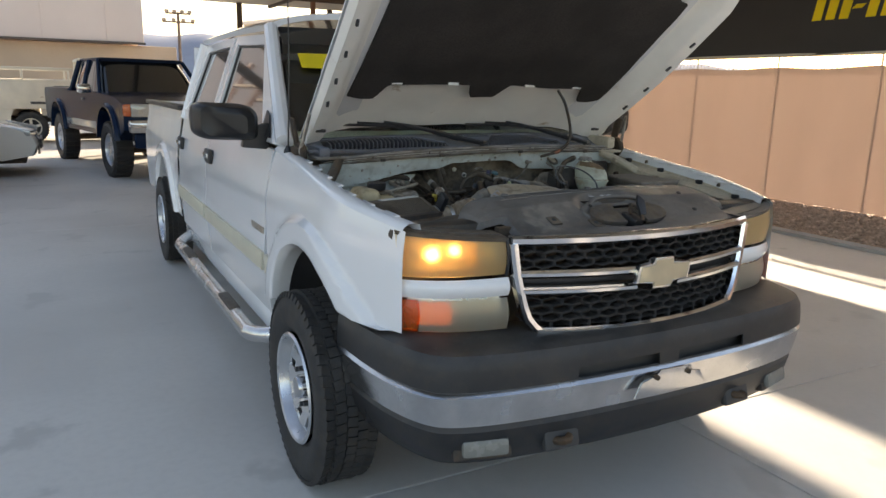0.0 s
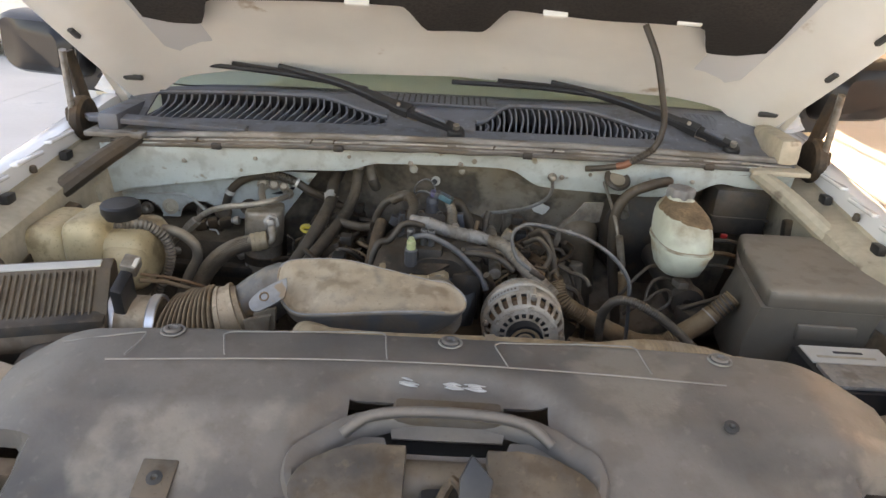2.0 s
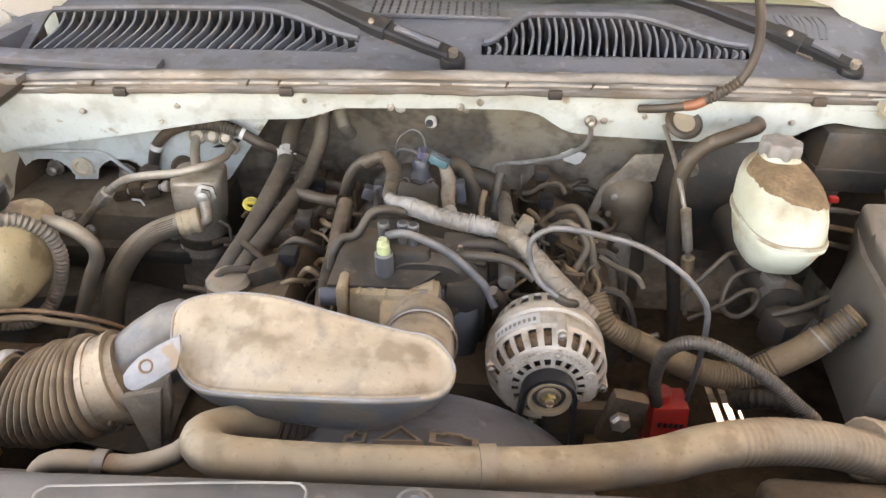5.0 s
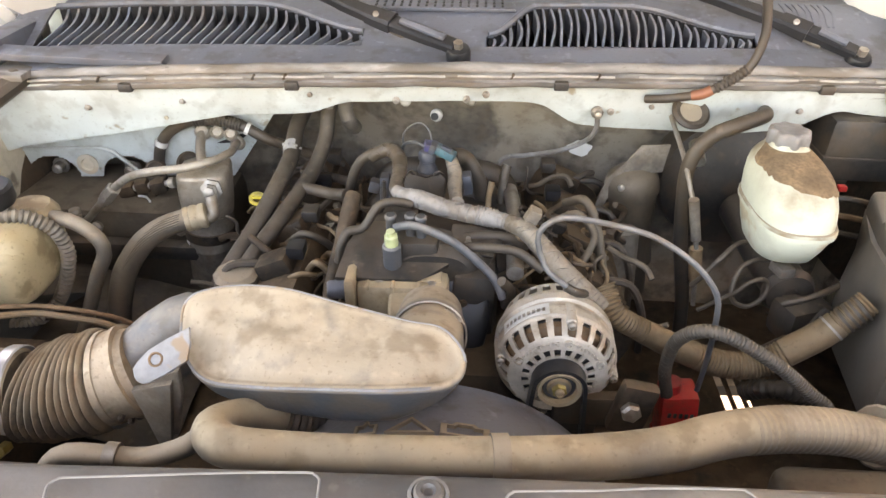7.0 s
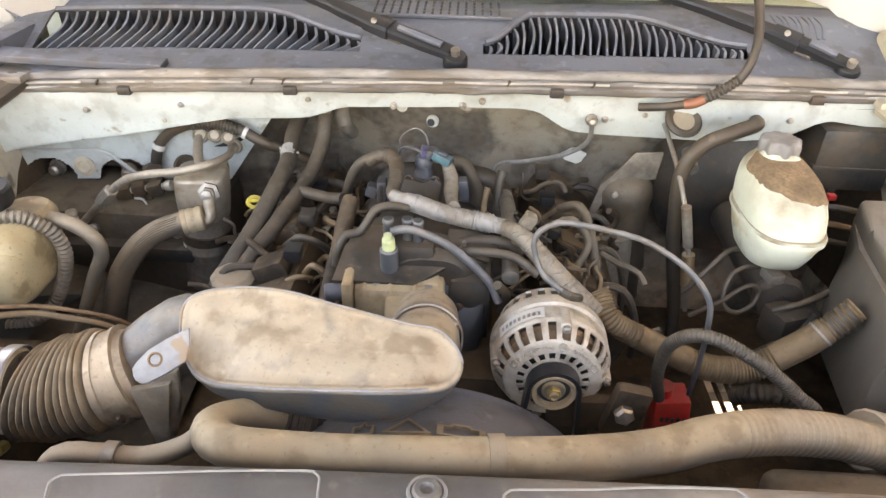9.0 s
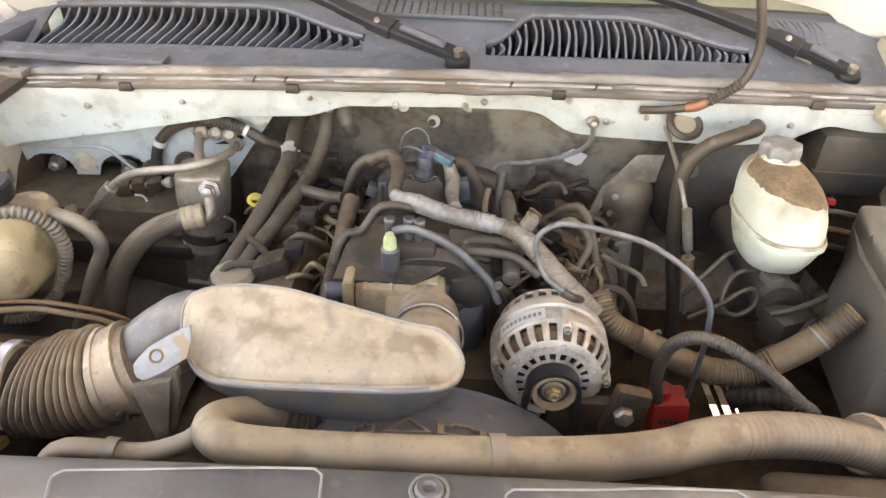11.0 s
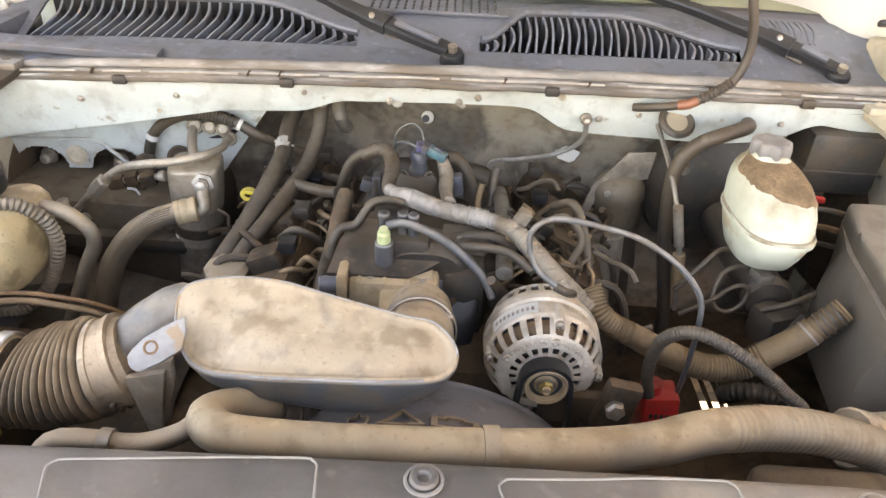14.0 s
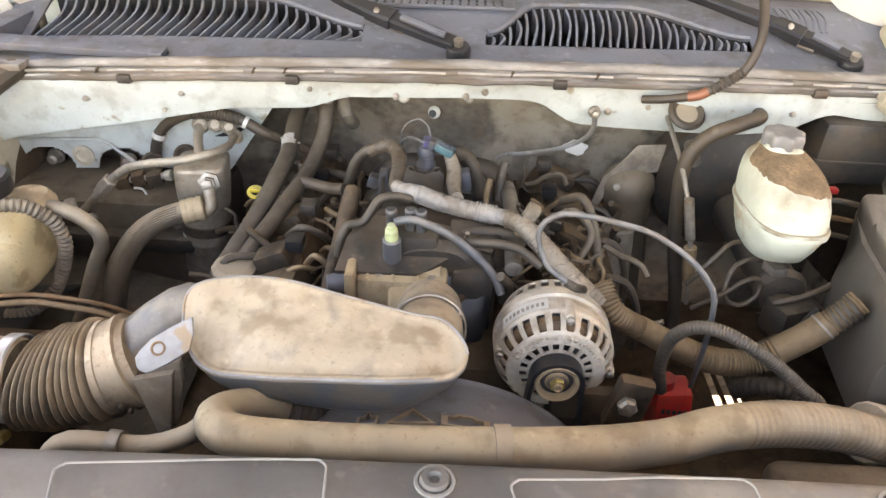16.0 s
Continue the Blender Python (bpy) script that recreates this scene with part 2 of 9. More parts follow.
HOUSING = mat("tan_lamp_housing", (0.62, 0.52, 0.37), 0.45, var=0.1, scale=12, fine=60, bump=0.03)
FOG = mat("clouded_fog_lens", (0.20, 0.20, 0.18), 0.25, var=0.1, scale=14, fine=80, bump=0.03)
LENS_CLEAR = glass("clouded_lamp_lens", (0.80, 0.75, 0.62), 0.35, clear=0.82)
LENS_ORANGE = glass("orange_lamp_lens", (0.95, 0.20, 0.03), 0.15, clear=0.7)
REFLECTOR = mat("lamp_reflector", (0.85, 0.80, 0.68), 0.28, 1.0, var=0.05, scale=20, fine=90, bump=0.05)
BULB = mat("headlamp_bulb", (1, 0.8, 0.5), 0.3, bump=0.0, glow=(1.0, 0.66, 0.28), power=14.0)
AMBER_LIT = mat("lit_amber_bulb", (0.9, 0.25, 0.04), 0.4, bump=0.0, glow=(1.0, 0.20, 0.03), power=0.30)
GOLD = mat("gold_badge", (0.62, 0.54, 0.38), 0.35, 0.6, var=0.06, scale=12, fine=60, bump=0.03)
STICKER = mat("yellow_sticker", (0.80, 0.62, 0.02), 0.5, var=0.05, scale=12, fine=60, bump=0.0)
TRIM_TAN = mat("tan_body_moulding", (0.60, 0.56, 0.44), 0.4, var=0.05, scale=6, fine=60, bump=0.02)
MIRROR_BLACK = mat("satin_black_mirror_shell", (0.007, 0.007, 0.008), 0.38, var=0.15, scale=6, fine=160, bump=0.06)
CLOTH = mat("dark_seat_cloth", (0.05, 0.05, 0.052), 0.9, var=0.2, scale=8, fine=160, bump=0.2)


# ---- shapes ----
def finish(bm, smooth=35.0):
    me = bpy.data.meshes.new("mesh")
    bmesh.ops.recalc_face_normals(bm, faces=bm.faces)
    bm.to_mesh(me)
    bm.free()
    if smooth:
        me.polygons.foreach_set("use_smooth", [True] * len(me.polygons))
        me.set_sharp_from_angle(angle=radians(smooth))
    return me


SEAT = Matrix()                                     # how the group being built sits in its place
LOWERED = Matrix.Translation((0.006, -0.006, -0.009))
AC_SEAT = Matrix.Translation((0.0016, -0.0048, 0.0921)) @ Matrix.Scale(0.943, 4)
ALTERNATOR_SEAT = Matrix.Translation((0.0024, -0.0072, 0.1374)) @ Matrix.Scale(0.915, 4)
DUCT_SEAT = Matrix.Translation((0.0013, -0.0038, 0.0727)) @ Matrix.Scale(0.955, 4)
TERMINAL_SEAT = Matrix.Translation((-0.0039, 0.0119, -0.2262)) @ Matrix.Scale(1.14, 4)
ENGINE_SEAT = Matrix.Translation((-0.018, -0.006, -0.009)) @ Matrix.Rotation(0.022, 4, "Y")


def part(name, bm, material, parent=None, label="", smooth=35.0):
    """Links a bmesh as ONE mesh object, under a thing or a part where one is given."""
    bmesh.ops.transform(bm, matrix=SEAT, verts=bm.verts)
    me = finish(bm, smooth)
    me.materials.append(material)
    ob = new(name, me)
    ob.parent = parent
    return tagged(ob, label)


def thing(name, label, category, at=(0, 0, 0), group="", kind=""):
    ob = new(name)
    ob.location = at
    ob.empty_display_size = 0.1
    return tagged(ob, label, category, group, kind)


def solo(name, bm, material, label, category, group="", kind="", smooth=35.0):
    return tagged(part(name, bm, material, None, "", smooth), label, category, group, kind)


def box(c, s, bevel=0.0, rot=None, segs=2, bm=None, taper=1.0):
    """A box with rounded edges, centred at c; taper narrows its top."""
    out = bm or bmesh.new()
    b = bmesh.new()
    bmesh.ops.create_cube(b, size=1.0)
    for v in b.verts:
        k = taper if v.co.z > 0 else 1.0
        v.co = Vector((v.co.x * s[0] * k, v.co.y * s[1] * k, v.co.z * s[2]))
    if bevel:
        bmesh.ops.bevel(b, geom=list(b.edges), offset=min(bevel, min(s) * 0.45), segments=segs, profile=0.6, affect="EDGES")
    m = Matrix.Translation(c) @ (Euler([radians(a) for a in rot]).to_matrix().to_4x4() if rot else Matrix())
    bmesh.ops.transform(b, matrix=m, verts=b.verts)
    return merge(out, b)


def merge(out, b):
    idx = [out.verts.new(v.co) for v in b.verts]
    b.verts.index_update()
    for f in b.faces:
        try:
            out.faces.new([idx[v.index] for v in f.verts])
        except ValueError:
            pass
    b.free()
    return out


def frame_of(axis):
    a = Vector(axis).normalized()
    u = a.orthogonal().normalized()
    return a, u, a.cross(u)


def rings(ring_list, closed_ring=True, caps=True, bm=None, loop=False):
    """Skins a row of rings with the same count of points."""
    bm = bm or bmesh.new()
    vs = [[bm.verts.new(p) for p in r] for r in ring_list]
    n = len(vs[0])
    pairs = list(zip(vs, vs[1:])) + ([(vs[-1], vs[0])] if loop else [])
    for a, b in pairs:
        for i in range(n if closed_ring else n - 1):
            j = (i + 1) % n
            bm.faces.new((a[i], a[j], b[j], b[i]))
    if caps and closed_ring and not loop:
        bm.faces.new(vs[0][::-1])
        bm.faces.new(vs[-1])
    return bm


def lathe(profile, origin, axis, seg=32, bm=None, caps=True, u=None, loop=False):
    """Turns (radius, height) pairs round an axis."""
    a, e, f = frame_of(axis)
    if u is not None:
        e = (Vector(u) - a * a.dot(Vector(u))).normalized()
        f = a.cross(e)
    o = Vector(origin)
    rl = [[o + a * h + (e * math.cos(t) + f * math.sin(t)) * max(r, 1e-4) for t in (2 * math.pi * i / seg for i in range(seg))] for r, h in profile]
    return rings(rl, True, caps, bm, loop)


def cyl(p0, p1, r0, r1=None, seg=20, bm=None, edge=0.0):
    d = Vector(p1) - Vector(p0)
    r1 = r0 if r1 is None else r1
    L = d.length
    e = min(edge, L * 0.4, r0 * 0.5, r1 * 0.5) if edge else 0
    prof = [(r0 - e, 0), (r0, e), (r1, L - e), (r1 - e, L)] if e else [(r0, 0), (r1, L)]
    return lathe(prof, p0, d, seg, bm)


def spline(pts, step=0.012):
    """A smooth line through the points."""
    P = [Vector(p) for p in pts]
    P = [P[0] * 2 - P[1]] + P + [P[-1] * 2 - P[-2]]
    out = []
    for a, b, c, d in zip(P, P[1:], P[2:], P[3:]):
        n = max(2, int((c - b).length / step))
        for i in range(n):
            t = i / n
            out.append(0.5 * ((2 * b) + (c - a) * t + (2 * a - 5 * b + 4 * c - d) * t * t + (3 * b - a - 3 * c + d) * t ** 3))
    return out + [P[-2]]


def tube(pts, r, seg=12, step=0.012, ribs=0.0, depth=0.0, bm=None, span=(0.0, 1.0)):
    """A hose along a smooth line; r may be a list, one for each given point. ribs: pitch of corrugation within span of its length."""
    line = spline(pts, min(step, ribs / 4) if ribs else step)
    L = [0.0]
    for a, b in zip(line, line[1:]):
        L.append(L[-1] + (b - a).length)
    tang = [(line[min(i + 1, len(line) - 1)] - line[max(i - 1, 0)]).normalized() for i in range(len(line))]
    u = tang[0].orthogonal().normalized()
    rl = []
    for i, (p, t) in enumerate(zip(line, tang)):
        u = (u - t * t.dot(u)).normalized()
        w = t.cross(u)
        s = L[i] / L[-1]
        if isinstance(r, (list, tuple)):
            k = s * (len(r) - 1)
            j = min(int(k), len(r) - 2)
            rad = r[j] + (r[j + 1] - r[j]) * (k - j)
        else:
            rad = r
        if ribs and span[0] <= s <= span[1]:
            rad += depth * math.sin(2 * math.pi * L[i] / ribs)
        rl.append([p + (u * math.cos(q) + w * math.sin(q)) * rad for q in (2 * math.pi * k / seg for k in range(seg))])
    return rings(rl, True, True, bm)


def prism(poly, origin, u, v, depth, bevel=0.0, bm=None, segs=2):
    """Extrudes a flat outline, given in u and v, by depth along u x v."""
    u, v, o = Vector(u).normalized(), Vector(v).normalized(), Vector(origin)
    w = u.cross(v)
    out = bm or bmesh.new()
    b = bmesh.new()
    lo = [b.verts.new(o + u * x + v * y) for x, y in poly]
    hi = [b.verts.new(o + u * x + v * y + w * depth) for x, y in poly]
    n = len(poly)
    b.faces.new(lo[::-1])
    b.faces.new(hi)
    for i in range(n):
        b.faces.new((lo[i], lo[(i + 1) % n], hi[(i + 1) % n], hi[i]))
    if bevel:
        bmesh.ops.bevel(b, geom=list(b.edges), offset=bevel, segments=segs, profile=0.6, affect="EDGES", clamp_overlap=True)
    return merge(out, b)


def frame_prism(outer, inner, origin, u, v, depth, bm=None):
    """A flat frame with an opening through it: two outlines with the same count of points."""
    u, v, o = Vector(u).normalized(), Vector(v).normalized(), Vector(origin)
    w = u.cross(v)
    bm = bm or bmesh.new()
    L = [[bm.verts.new(o + u * x + v * y + w * d) for x, y in poly] for poly, d in ((outer, 0), (outer, depth), (inner, depth), (inner, 0))]
    n = len(outer)
    for a, b in ((0, 1), (1, 2), (2, 3), (3, 0)):
        for i in range(n):
            j = (i + 1) % n
            bm.faces.new((L[a][i], L[a][j], L[b][j], L[b][i]))
    return bm


def sheet(f, nu, nv, thick=0.0, bm=None, keep=None):
    """A curved sheet f(s, t), s and t from 0 to 1, with a thickness along its own normals; keep drops cells for openings."""
    out = bm or bmesh.new()
    b = bmesh.new()
    g = [[b.verts.new(f(i / nu, j / nv)) for j in range(nv + 1)] for i in range(nu + 1)]
    for i in range(nu):
        for j in range(nv):
            if keep is None or keep((i + 0.5) / nu, (j + 0.5) / nv):
                b.faces.new((g[i][j], g[i + 1][j], g[i + 1][j + 1], g[i][j + 1]))
    for v in [v for v in b.verts if not v.link_faces]:
        b.verts.remove(v)
    if thick:
        bmesh.ops.recalc_face_normals(b, faces=b.faces)
        bmesh.ops.solidify(b, geom=list(b.faces), thickness=thick)
    return merge(out, b)


def lerp(a, b, t):
    return a + (b - a) * t


def table(rows, x):
    """Reads a value between given pairs, eased."""
    if x <= rows[0][0]:
        return rows[0][1]
    for (a, p), (b, q) in zip(rows, rows[1:]):
        if x <= b:
            return lerp(p, q, (x - a) / (b - a))
    return rows[-1][1]


def smooth01(x):
    x = max(0.0, min(1.0, x))
    return x * x * (3 - 2 * x)


# ---- the place ----
CONCRETE = mat("concrete_floor", (0.63, 0.605, 0.56), 0.75, var=0.10, scale=0.5, fine=24, bump=0.15, spots=(0.55, 0.53, 0.49), spot_scale=2.2, spot_cut=0.60)
KERB = mat("concrete_kerb", (0.42, 0.40, 0.37), 0.85, var=0.12, scale=3, fine=60, bump=0.25)
SOIL = mat("gravel_bed", (0.40, 0.28, 0.20), 0.95, var=0.3, scale=6, fine=60, bump=0.6)
GRAVEL = mat("red_brown_gravel", (0.60, 0.44, 0.33), 0.9, var=0.25, scale=10, fine=90, bump=0.3, island=0.8)
SCREEN = mat("tan_windscreen_mesh", (0.46, 0.365, 0.305), 0.9, var=0.08, scale=1.5, fine=300, bump=0.2, stretch=(1, 1, 0.4))
screen_nodes = SCREEN.node_tree
thin = screen_nodes.nodes.new("ShaderNodeBsdfTranslucent")
thin.inputs["Color"].default_value = (0.61, 0.52, 0.47, 1)
blend = screen_nodes.nodes.new("ShaderNodeMixShader")
blend.inputs[0].default_value = 0.50
screen_nodes.links.new(screen_nodes.nodes["Principled BSDF"].outputs[0], blend.inputs[1])
screen_nodes.links.new(thin.outputs[0], blend.inputs[2])
screen_nodes.links.new(blend.outputs[0], screen_nodes.nodes["Material Output"].inputs["Surface"])
GALV = mat("galvanised_steel", (0.62, 0.62, 0.60), 0.5, 0.5, var=0.1, scale=8, fine=60, bump=0.05)
BANNER = mat("black_vinyl_banner", (0.028, 0.028, 0.030), 0.5, var=0.1, scale=2, fine=60, bump=0.05)
BANNER_YELLOW = mat("yellow_banner_print", (0.85, 0.66, 0.01), 0.5, var=0.05, scale=2, fine=60, bump=0.0)
ROOFING = mat("canopy_sheet_metal", (0.62, 0.58, 0.50), 0.5, 0.1, var=0.05, scale=2, fine=40, bump=0.05)
BEAM = mat("canopy_beam_paint", (0.10, 0.075, 0.06), 0.6, var=0.12, scale=4, fine=60, bump=0.1)
POST = mat("rust_brown_post_paint", (0.26, 0.12, 0.07), 0.6, var=0.15, scale=5, fine=60, bump=0.1)
CREAM = mat("cream_stucco", (0.72, 0.62, 0.46), 0.85, var=0.08, scale=3, fine=70, bump=0.3)
PALE_WALL = mat("pale_pink_metal_wall", (0.70, 0.60, 0.55), 0.7, var=0.04, scale=0.4, fine=8, bump=0.02)
TAN_WALL = mat("tan_block_wall", (0.55, 0.42, 0.30), 0.85, var=0.08, scale=0.6, fine=12, bump=0.1)
HILL = mat("far_hillside", (0.30, 0.33, 0.40), 1.0, var=0.12, scale=0.01, fine=0.15, bump=0.0)
WOOD_POLE = mat("weathered_pole_wood", (0.16, 0.13, 0.11), 0.9, var=0.2, scale=3, fine=40, bump=0.2)
STEELWORK = mat("rusty_scrap_steel", (0.30, 0.15, 0.10), 0.85, var=0.3, scale=4, fine=50, bump=0.2)

KERB_X, FENCE_X, CANOPY_X = 5.42, 7.60, 6.92
CANOPY_Y, CANOPY_Z = (-1.6, 18.7), 3.6

ground = solo("ground", sheet(lambda s, t: (lerp(-900, 900, s), lerp(-900, 900, t), -0.03), 12, 12), SOIL, "dry tan desert ground reaching to the hills", "ground", kind="structure")
pavement = tagged(new("pavement"), "grey broom-finished concrete slabs with saw-cut joints", "pavement", kind="structure")
slab_x = [-34.0, -22.0, -12.0, -4.5, 0.74, KERB_X]
slab_y = [-30.0, -20.0, -12.0, -5.6, 0.45, 6.5, 12.6, 18.7, 25.0, 34.0, 46.0]
for xa, xb in zip(slab_x, slab_x[1:]):
    for ya, yb in zip(slab_y, slab_y[1:]):
        part("slab", box(((xa + xb) / 2, (ya + yb) / 2, -0.06), (xb - xa - 0.007, yb - ya - 0.007, 0.12), 0.003, segs=1), CONCRETE, pavement)
joint_fill = part("joint_filler", box(((-34 + KERB_X) / 2, 8, -0.07), (34 + KERB_X - 0.1, 76, 0.12)), DARK, pavement)

kerb = solo("kerb", box((KERB_X + 0.08, 8, 0.0), (0.16, 76, 0.08), 0.015), KERB, "low pale concrete kerb edging the gravel bed", "kerb", kind="structure")
bed = solo("gravel_bed", sheet(lambda s, t: (lerp(KERB_X + 0.15, FENCE_X + 2.0, s), lerp(-30, 46, t), 0.005 + 0.02 * noise.noise((s * 12, t * 120, 0))), 14, 150), SOIL, "reddish brown earth under decorative gravel", "ground", kind="structure")


def gravel():
    """Loose stones, thick where the camera looks and thin further off."""
    rnd = random.Random(4)
    verts, faces = [], []
    oct_v = ((1, 0, 0), (0, 1, 0), (-1, 0, 0), (0, -1, 0), (0, 0, 1), (0, 0, -0.6))
    oct_f = ((0, 1, 4), (1, 2, 4), (2, 3, 4), (3, 0, 4), (1, 0, 5), (2, 1, 5), (3, 2, 5), (0, 3, 5))
    for k in range(15000):
        x = rnd.uniform(KERB_X + 0.17, FENCE_X + 0.1)
        y = rnd.uniform(0.0, 13.0) if k < 12500 else rnd.uniform(13, 34)
        r = rnd.uniform(0.012, 0.034)
        a = rnd.uniform(0, 6.28)
        base = len(verts)
        sx, sy, sz = r * rnd.uniform(0.8, 1.4), r * rnd.uniform(0.8, 1.4), r * rnd.uniform(0.5, 1.0)
        for vx, vy, vz in oct_v:
            px, py = vx * sx * rnd.uniform(0.8, 1.2), vy * sy * rnd.uniform(0.8, 1.2)
            verts.append((x + px * math.cos(a) - py * math.sin(a), y + px * math.sin(a) + py * math.cos(a), 0.018 + vz * sz))
        faces += [tuple(base + i for i in f) for f in oct_f]
    me = bpy.data.meshes.new("mesh")
    me.from_pydata(verts, [], faces)
    me.materials.append(GRAVEL)
    return tagged(new("gravel", me), "reddish brown crushed gravel beside the fence", "gravel", kind="stuff")


gravel()


def fence():
    f = thing("fence", "chain link fence covered with a sun-bleached tan privacy screen", "fence", (FENCE_X, 5, 0), kind="structure")
    o = Vector(f.location)
    L = lambda p: tuple(Vector(p) - o)
    y0, y1, top = -9.79, 32.77, 2.12
    posts = [y0 + 1.52 * i for i in range(29)]
    for y in posts:
        part("fence_post", cyl(L((FENCE_X + 0.06, y, 0)), L((FENCE_X + 0.06, y, top)), 0.011, seg=12), GALV, f)
    part("top_rail", cyl(L((FENCE_X + 0.06, y0, top - 0.02)), L((FENCE_X + 0.06, y1, top - 0.02)), 0.022, seg=10), GALV, f)

    def screen(s, t):
        y, z = lerp(y0, y1, s), lerp(0.04, 1.92, t)
        near = min(abs(y - p) for p in posts)
        sag = 0.010 * math.sin(y * 9) * (1 - t) - 0.005 * math.exp(-(near / 0.07) ** 2)
        return L((FENCE_X + 0.012 * noise.noise((y * 1.7, z * 3, 0)) + sag, y, z + 0.015 * math.cos(math.pi * 2 * near / 1.52) * t))
    part("privacy_screen", sheet(screen, 420, 14, 0.004), SCREEN, f, "woven tan privacy screen with stitched seams")
    mesh = bmesh.new()
    pitch, n = 0.075, int((y1 - y0) / 0.075)
    for i in range(n):
        ya = y0 + i * pitch
        for a, b in (((ya, 1.86), (ya + 0.15, 2.10)), ((ya + 0.15, 1.86), (ya, 2.10))):
            p, q = L((FENCE_X + 0.06, *a)), L((FENCE_X + 0.06, *b))
            cyl(p, q, 0.0045, seg=4, bm=mesh)
    ob = part("chain_link", mesh, GALV, f, "galvanised chain link above the screen", smooth=0)
    for i, y in enumerate(posts[:-1]):
        for k in range(5):
            part("cable_tie", box(L((FENCE_X, y + 0.15 + k * 0.3, 1.915)), (0.012, 0.02, 0.03), 0.003, segs=1), LABEL, f)


fence()


def canopy():
    c = thing("canopy", "steel shade canopy with pale sheet roof and dark beams over the lot", "canopy", (0, 0, 0), kind="structure")
    x0, x1 = -4.3, CANOPY_X
    part("roof", box(((x1 - 1.3) / 2, sum(CANOPY_Y) / 2, CANOPY_Z + 0.09), (x1 + 1.3, CANOPY_Y[1] - CANOPY_Y[0], 0.06), 0.01, segs=1), ROOFING, c)
    for y in range(-1, 19, 4):
        part("beam", box(((x0 + x1) / 2, y, CANOPY_Z - 0.06), (x1 - x0 - 0.1, 0.12, 0.22), 0.01, segs=1), BEAM, c)
    for x in (x0 + 0.1, -3.6, 0.1, 3.7, x1 - 0.1):
        part("purlin", box((x, sum(CANOPY_Y) / 2, CANOPY_Z + 0.02), (0.08, CANOPY_Y[1] - CANOPY_Y[0] - 0.1, 0.08), 0.008, segs=1), BEAM, c)
    for x, ys in ((3.75, (7.4, 15.0)), (-3.6, (7.4, 15.6))):
        for y in ys:
            part("post", box((x, y, CANOPY_Z / 2), (0.10, 0.10, CANOPY_Z), 0.008, segs=1), POST, c)
            pier = part("pier", box((x, y, 0.42), (0.46, 0.46, 0.84), 0.02, taper=0.96), CREAM, c, "cream stucco post footing with a yellow cap")
            part("pier_cap", box((x, y, 0.86), (0.44, 0.44, 0.05), 0.012), STICKER, pier)


canopy()


def banner():
    """The advertising banner under the canopy's edge; its number is shown as bars."""
    b = thing("banner", "black vinyl advertising banner with yellow lettering under the canopy edge", "banner", (CANOPY_X, 6, 2.2))
    o = Vector(b.location)
    L = lambda p: tuple(Vector(p) - o)
    part("vinyl", sheet(lambda s, t: L((CANOPY_X + 0.01 * math.sin(s * 40), lerp(-1.5, 18.0, s), lerp(2.06, 3.29, t) + 0.012 * math.sin(s * 55) * (1 - t))), 160, 4, 0.004), BANNER, b)
    part("hem", box(L((CANOPY_X, 8.25, 2.065)), (0.02, 19.5, 0.03), 0.006, segs=1), LABEL, b, "pale stitched hem")
    w, h, slant = 0.13, 0.27, 0.05
    for k, y in enumerate((4.42, 4.24, 4.06, 3.90, 3.72, 3.54, 3.36, 3.20, 3.02, 2.84, 2.66, 2.48)):
        hh = 0.05 if k in (3, 7) else h
        z = 2.52 if hh == h else 2.63
        part("print_bar", prism([(0, 0), (w * 0.95, 0), (w * 0.95 + slant, hh), (slant, hh)], L((CANOPY_X - 0.022, y, z - 0.05)), (0, -1, 0), (0, 0, 1), -0.004), BANNER_YELLOW, b)
    for y in (-1.2, 4.0, 9.0, 14.0):
        part("hanger", cyl(L((CANOPY_X + 0.02, y, 3.25)), L((CANOPY_X + 0.02, y, 3.62)), 0.012, seg=8), STEEL, b)


banner()

# ---- the pickup ----
truck = thing("pickup_truck", "white crew cab pickup with its hood open on a concrete lot", "pickup truck")
AXLE_F, AXLE_R, HUB_Z = 0.73, 4.66, 0.39


def side_x(y, z):
    """Half width of the body at a place along it."""
    x = 0.955 - 0.018 * smooth01((0.75 - z) / 0.35) - 0.05 * smooth01((z - 0.98) / 0.32)
    if y < 0.55:
        x -= 0.115 * ((0.55 - y) / 0.45) ** 1.7
    return x


def belt(y):
    return table(((0.10, 1.085), (0.45, 1.135), (1.25, 1.235), (3.5, 1.33), (5.8, 1.34)), y)


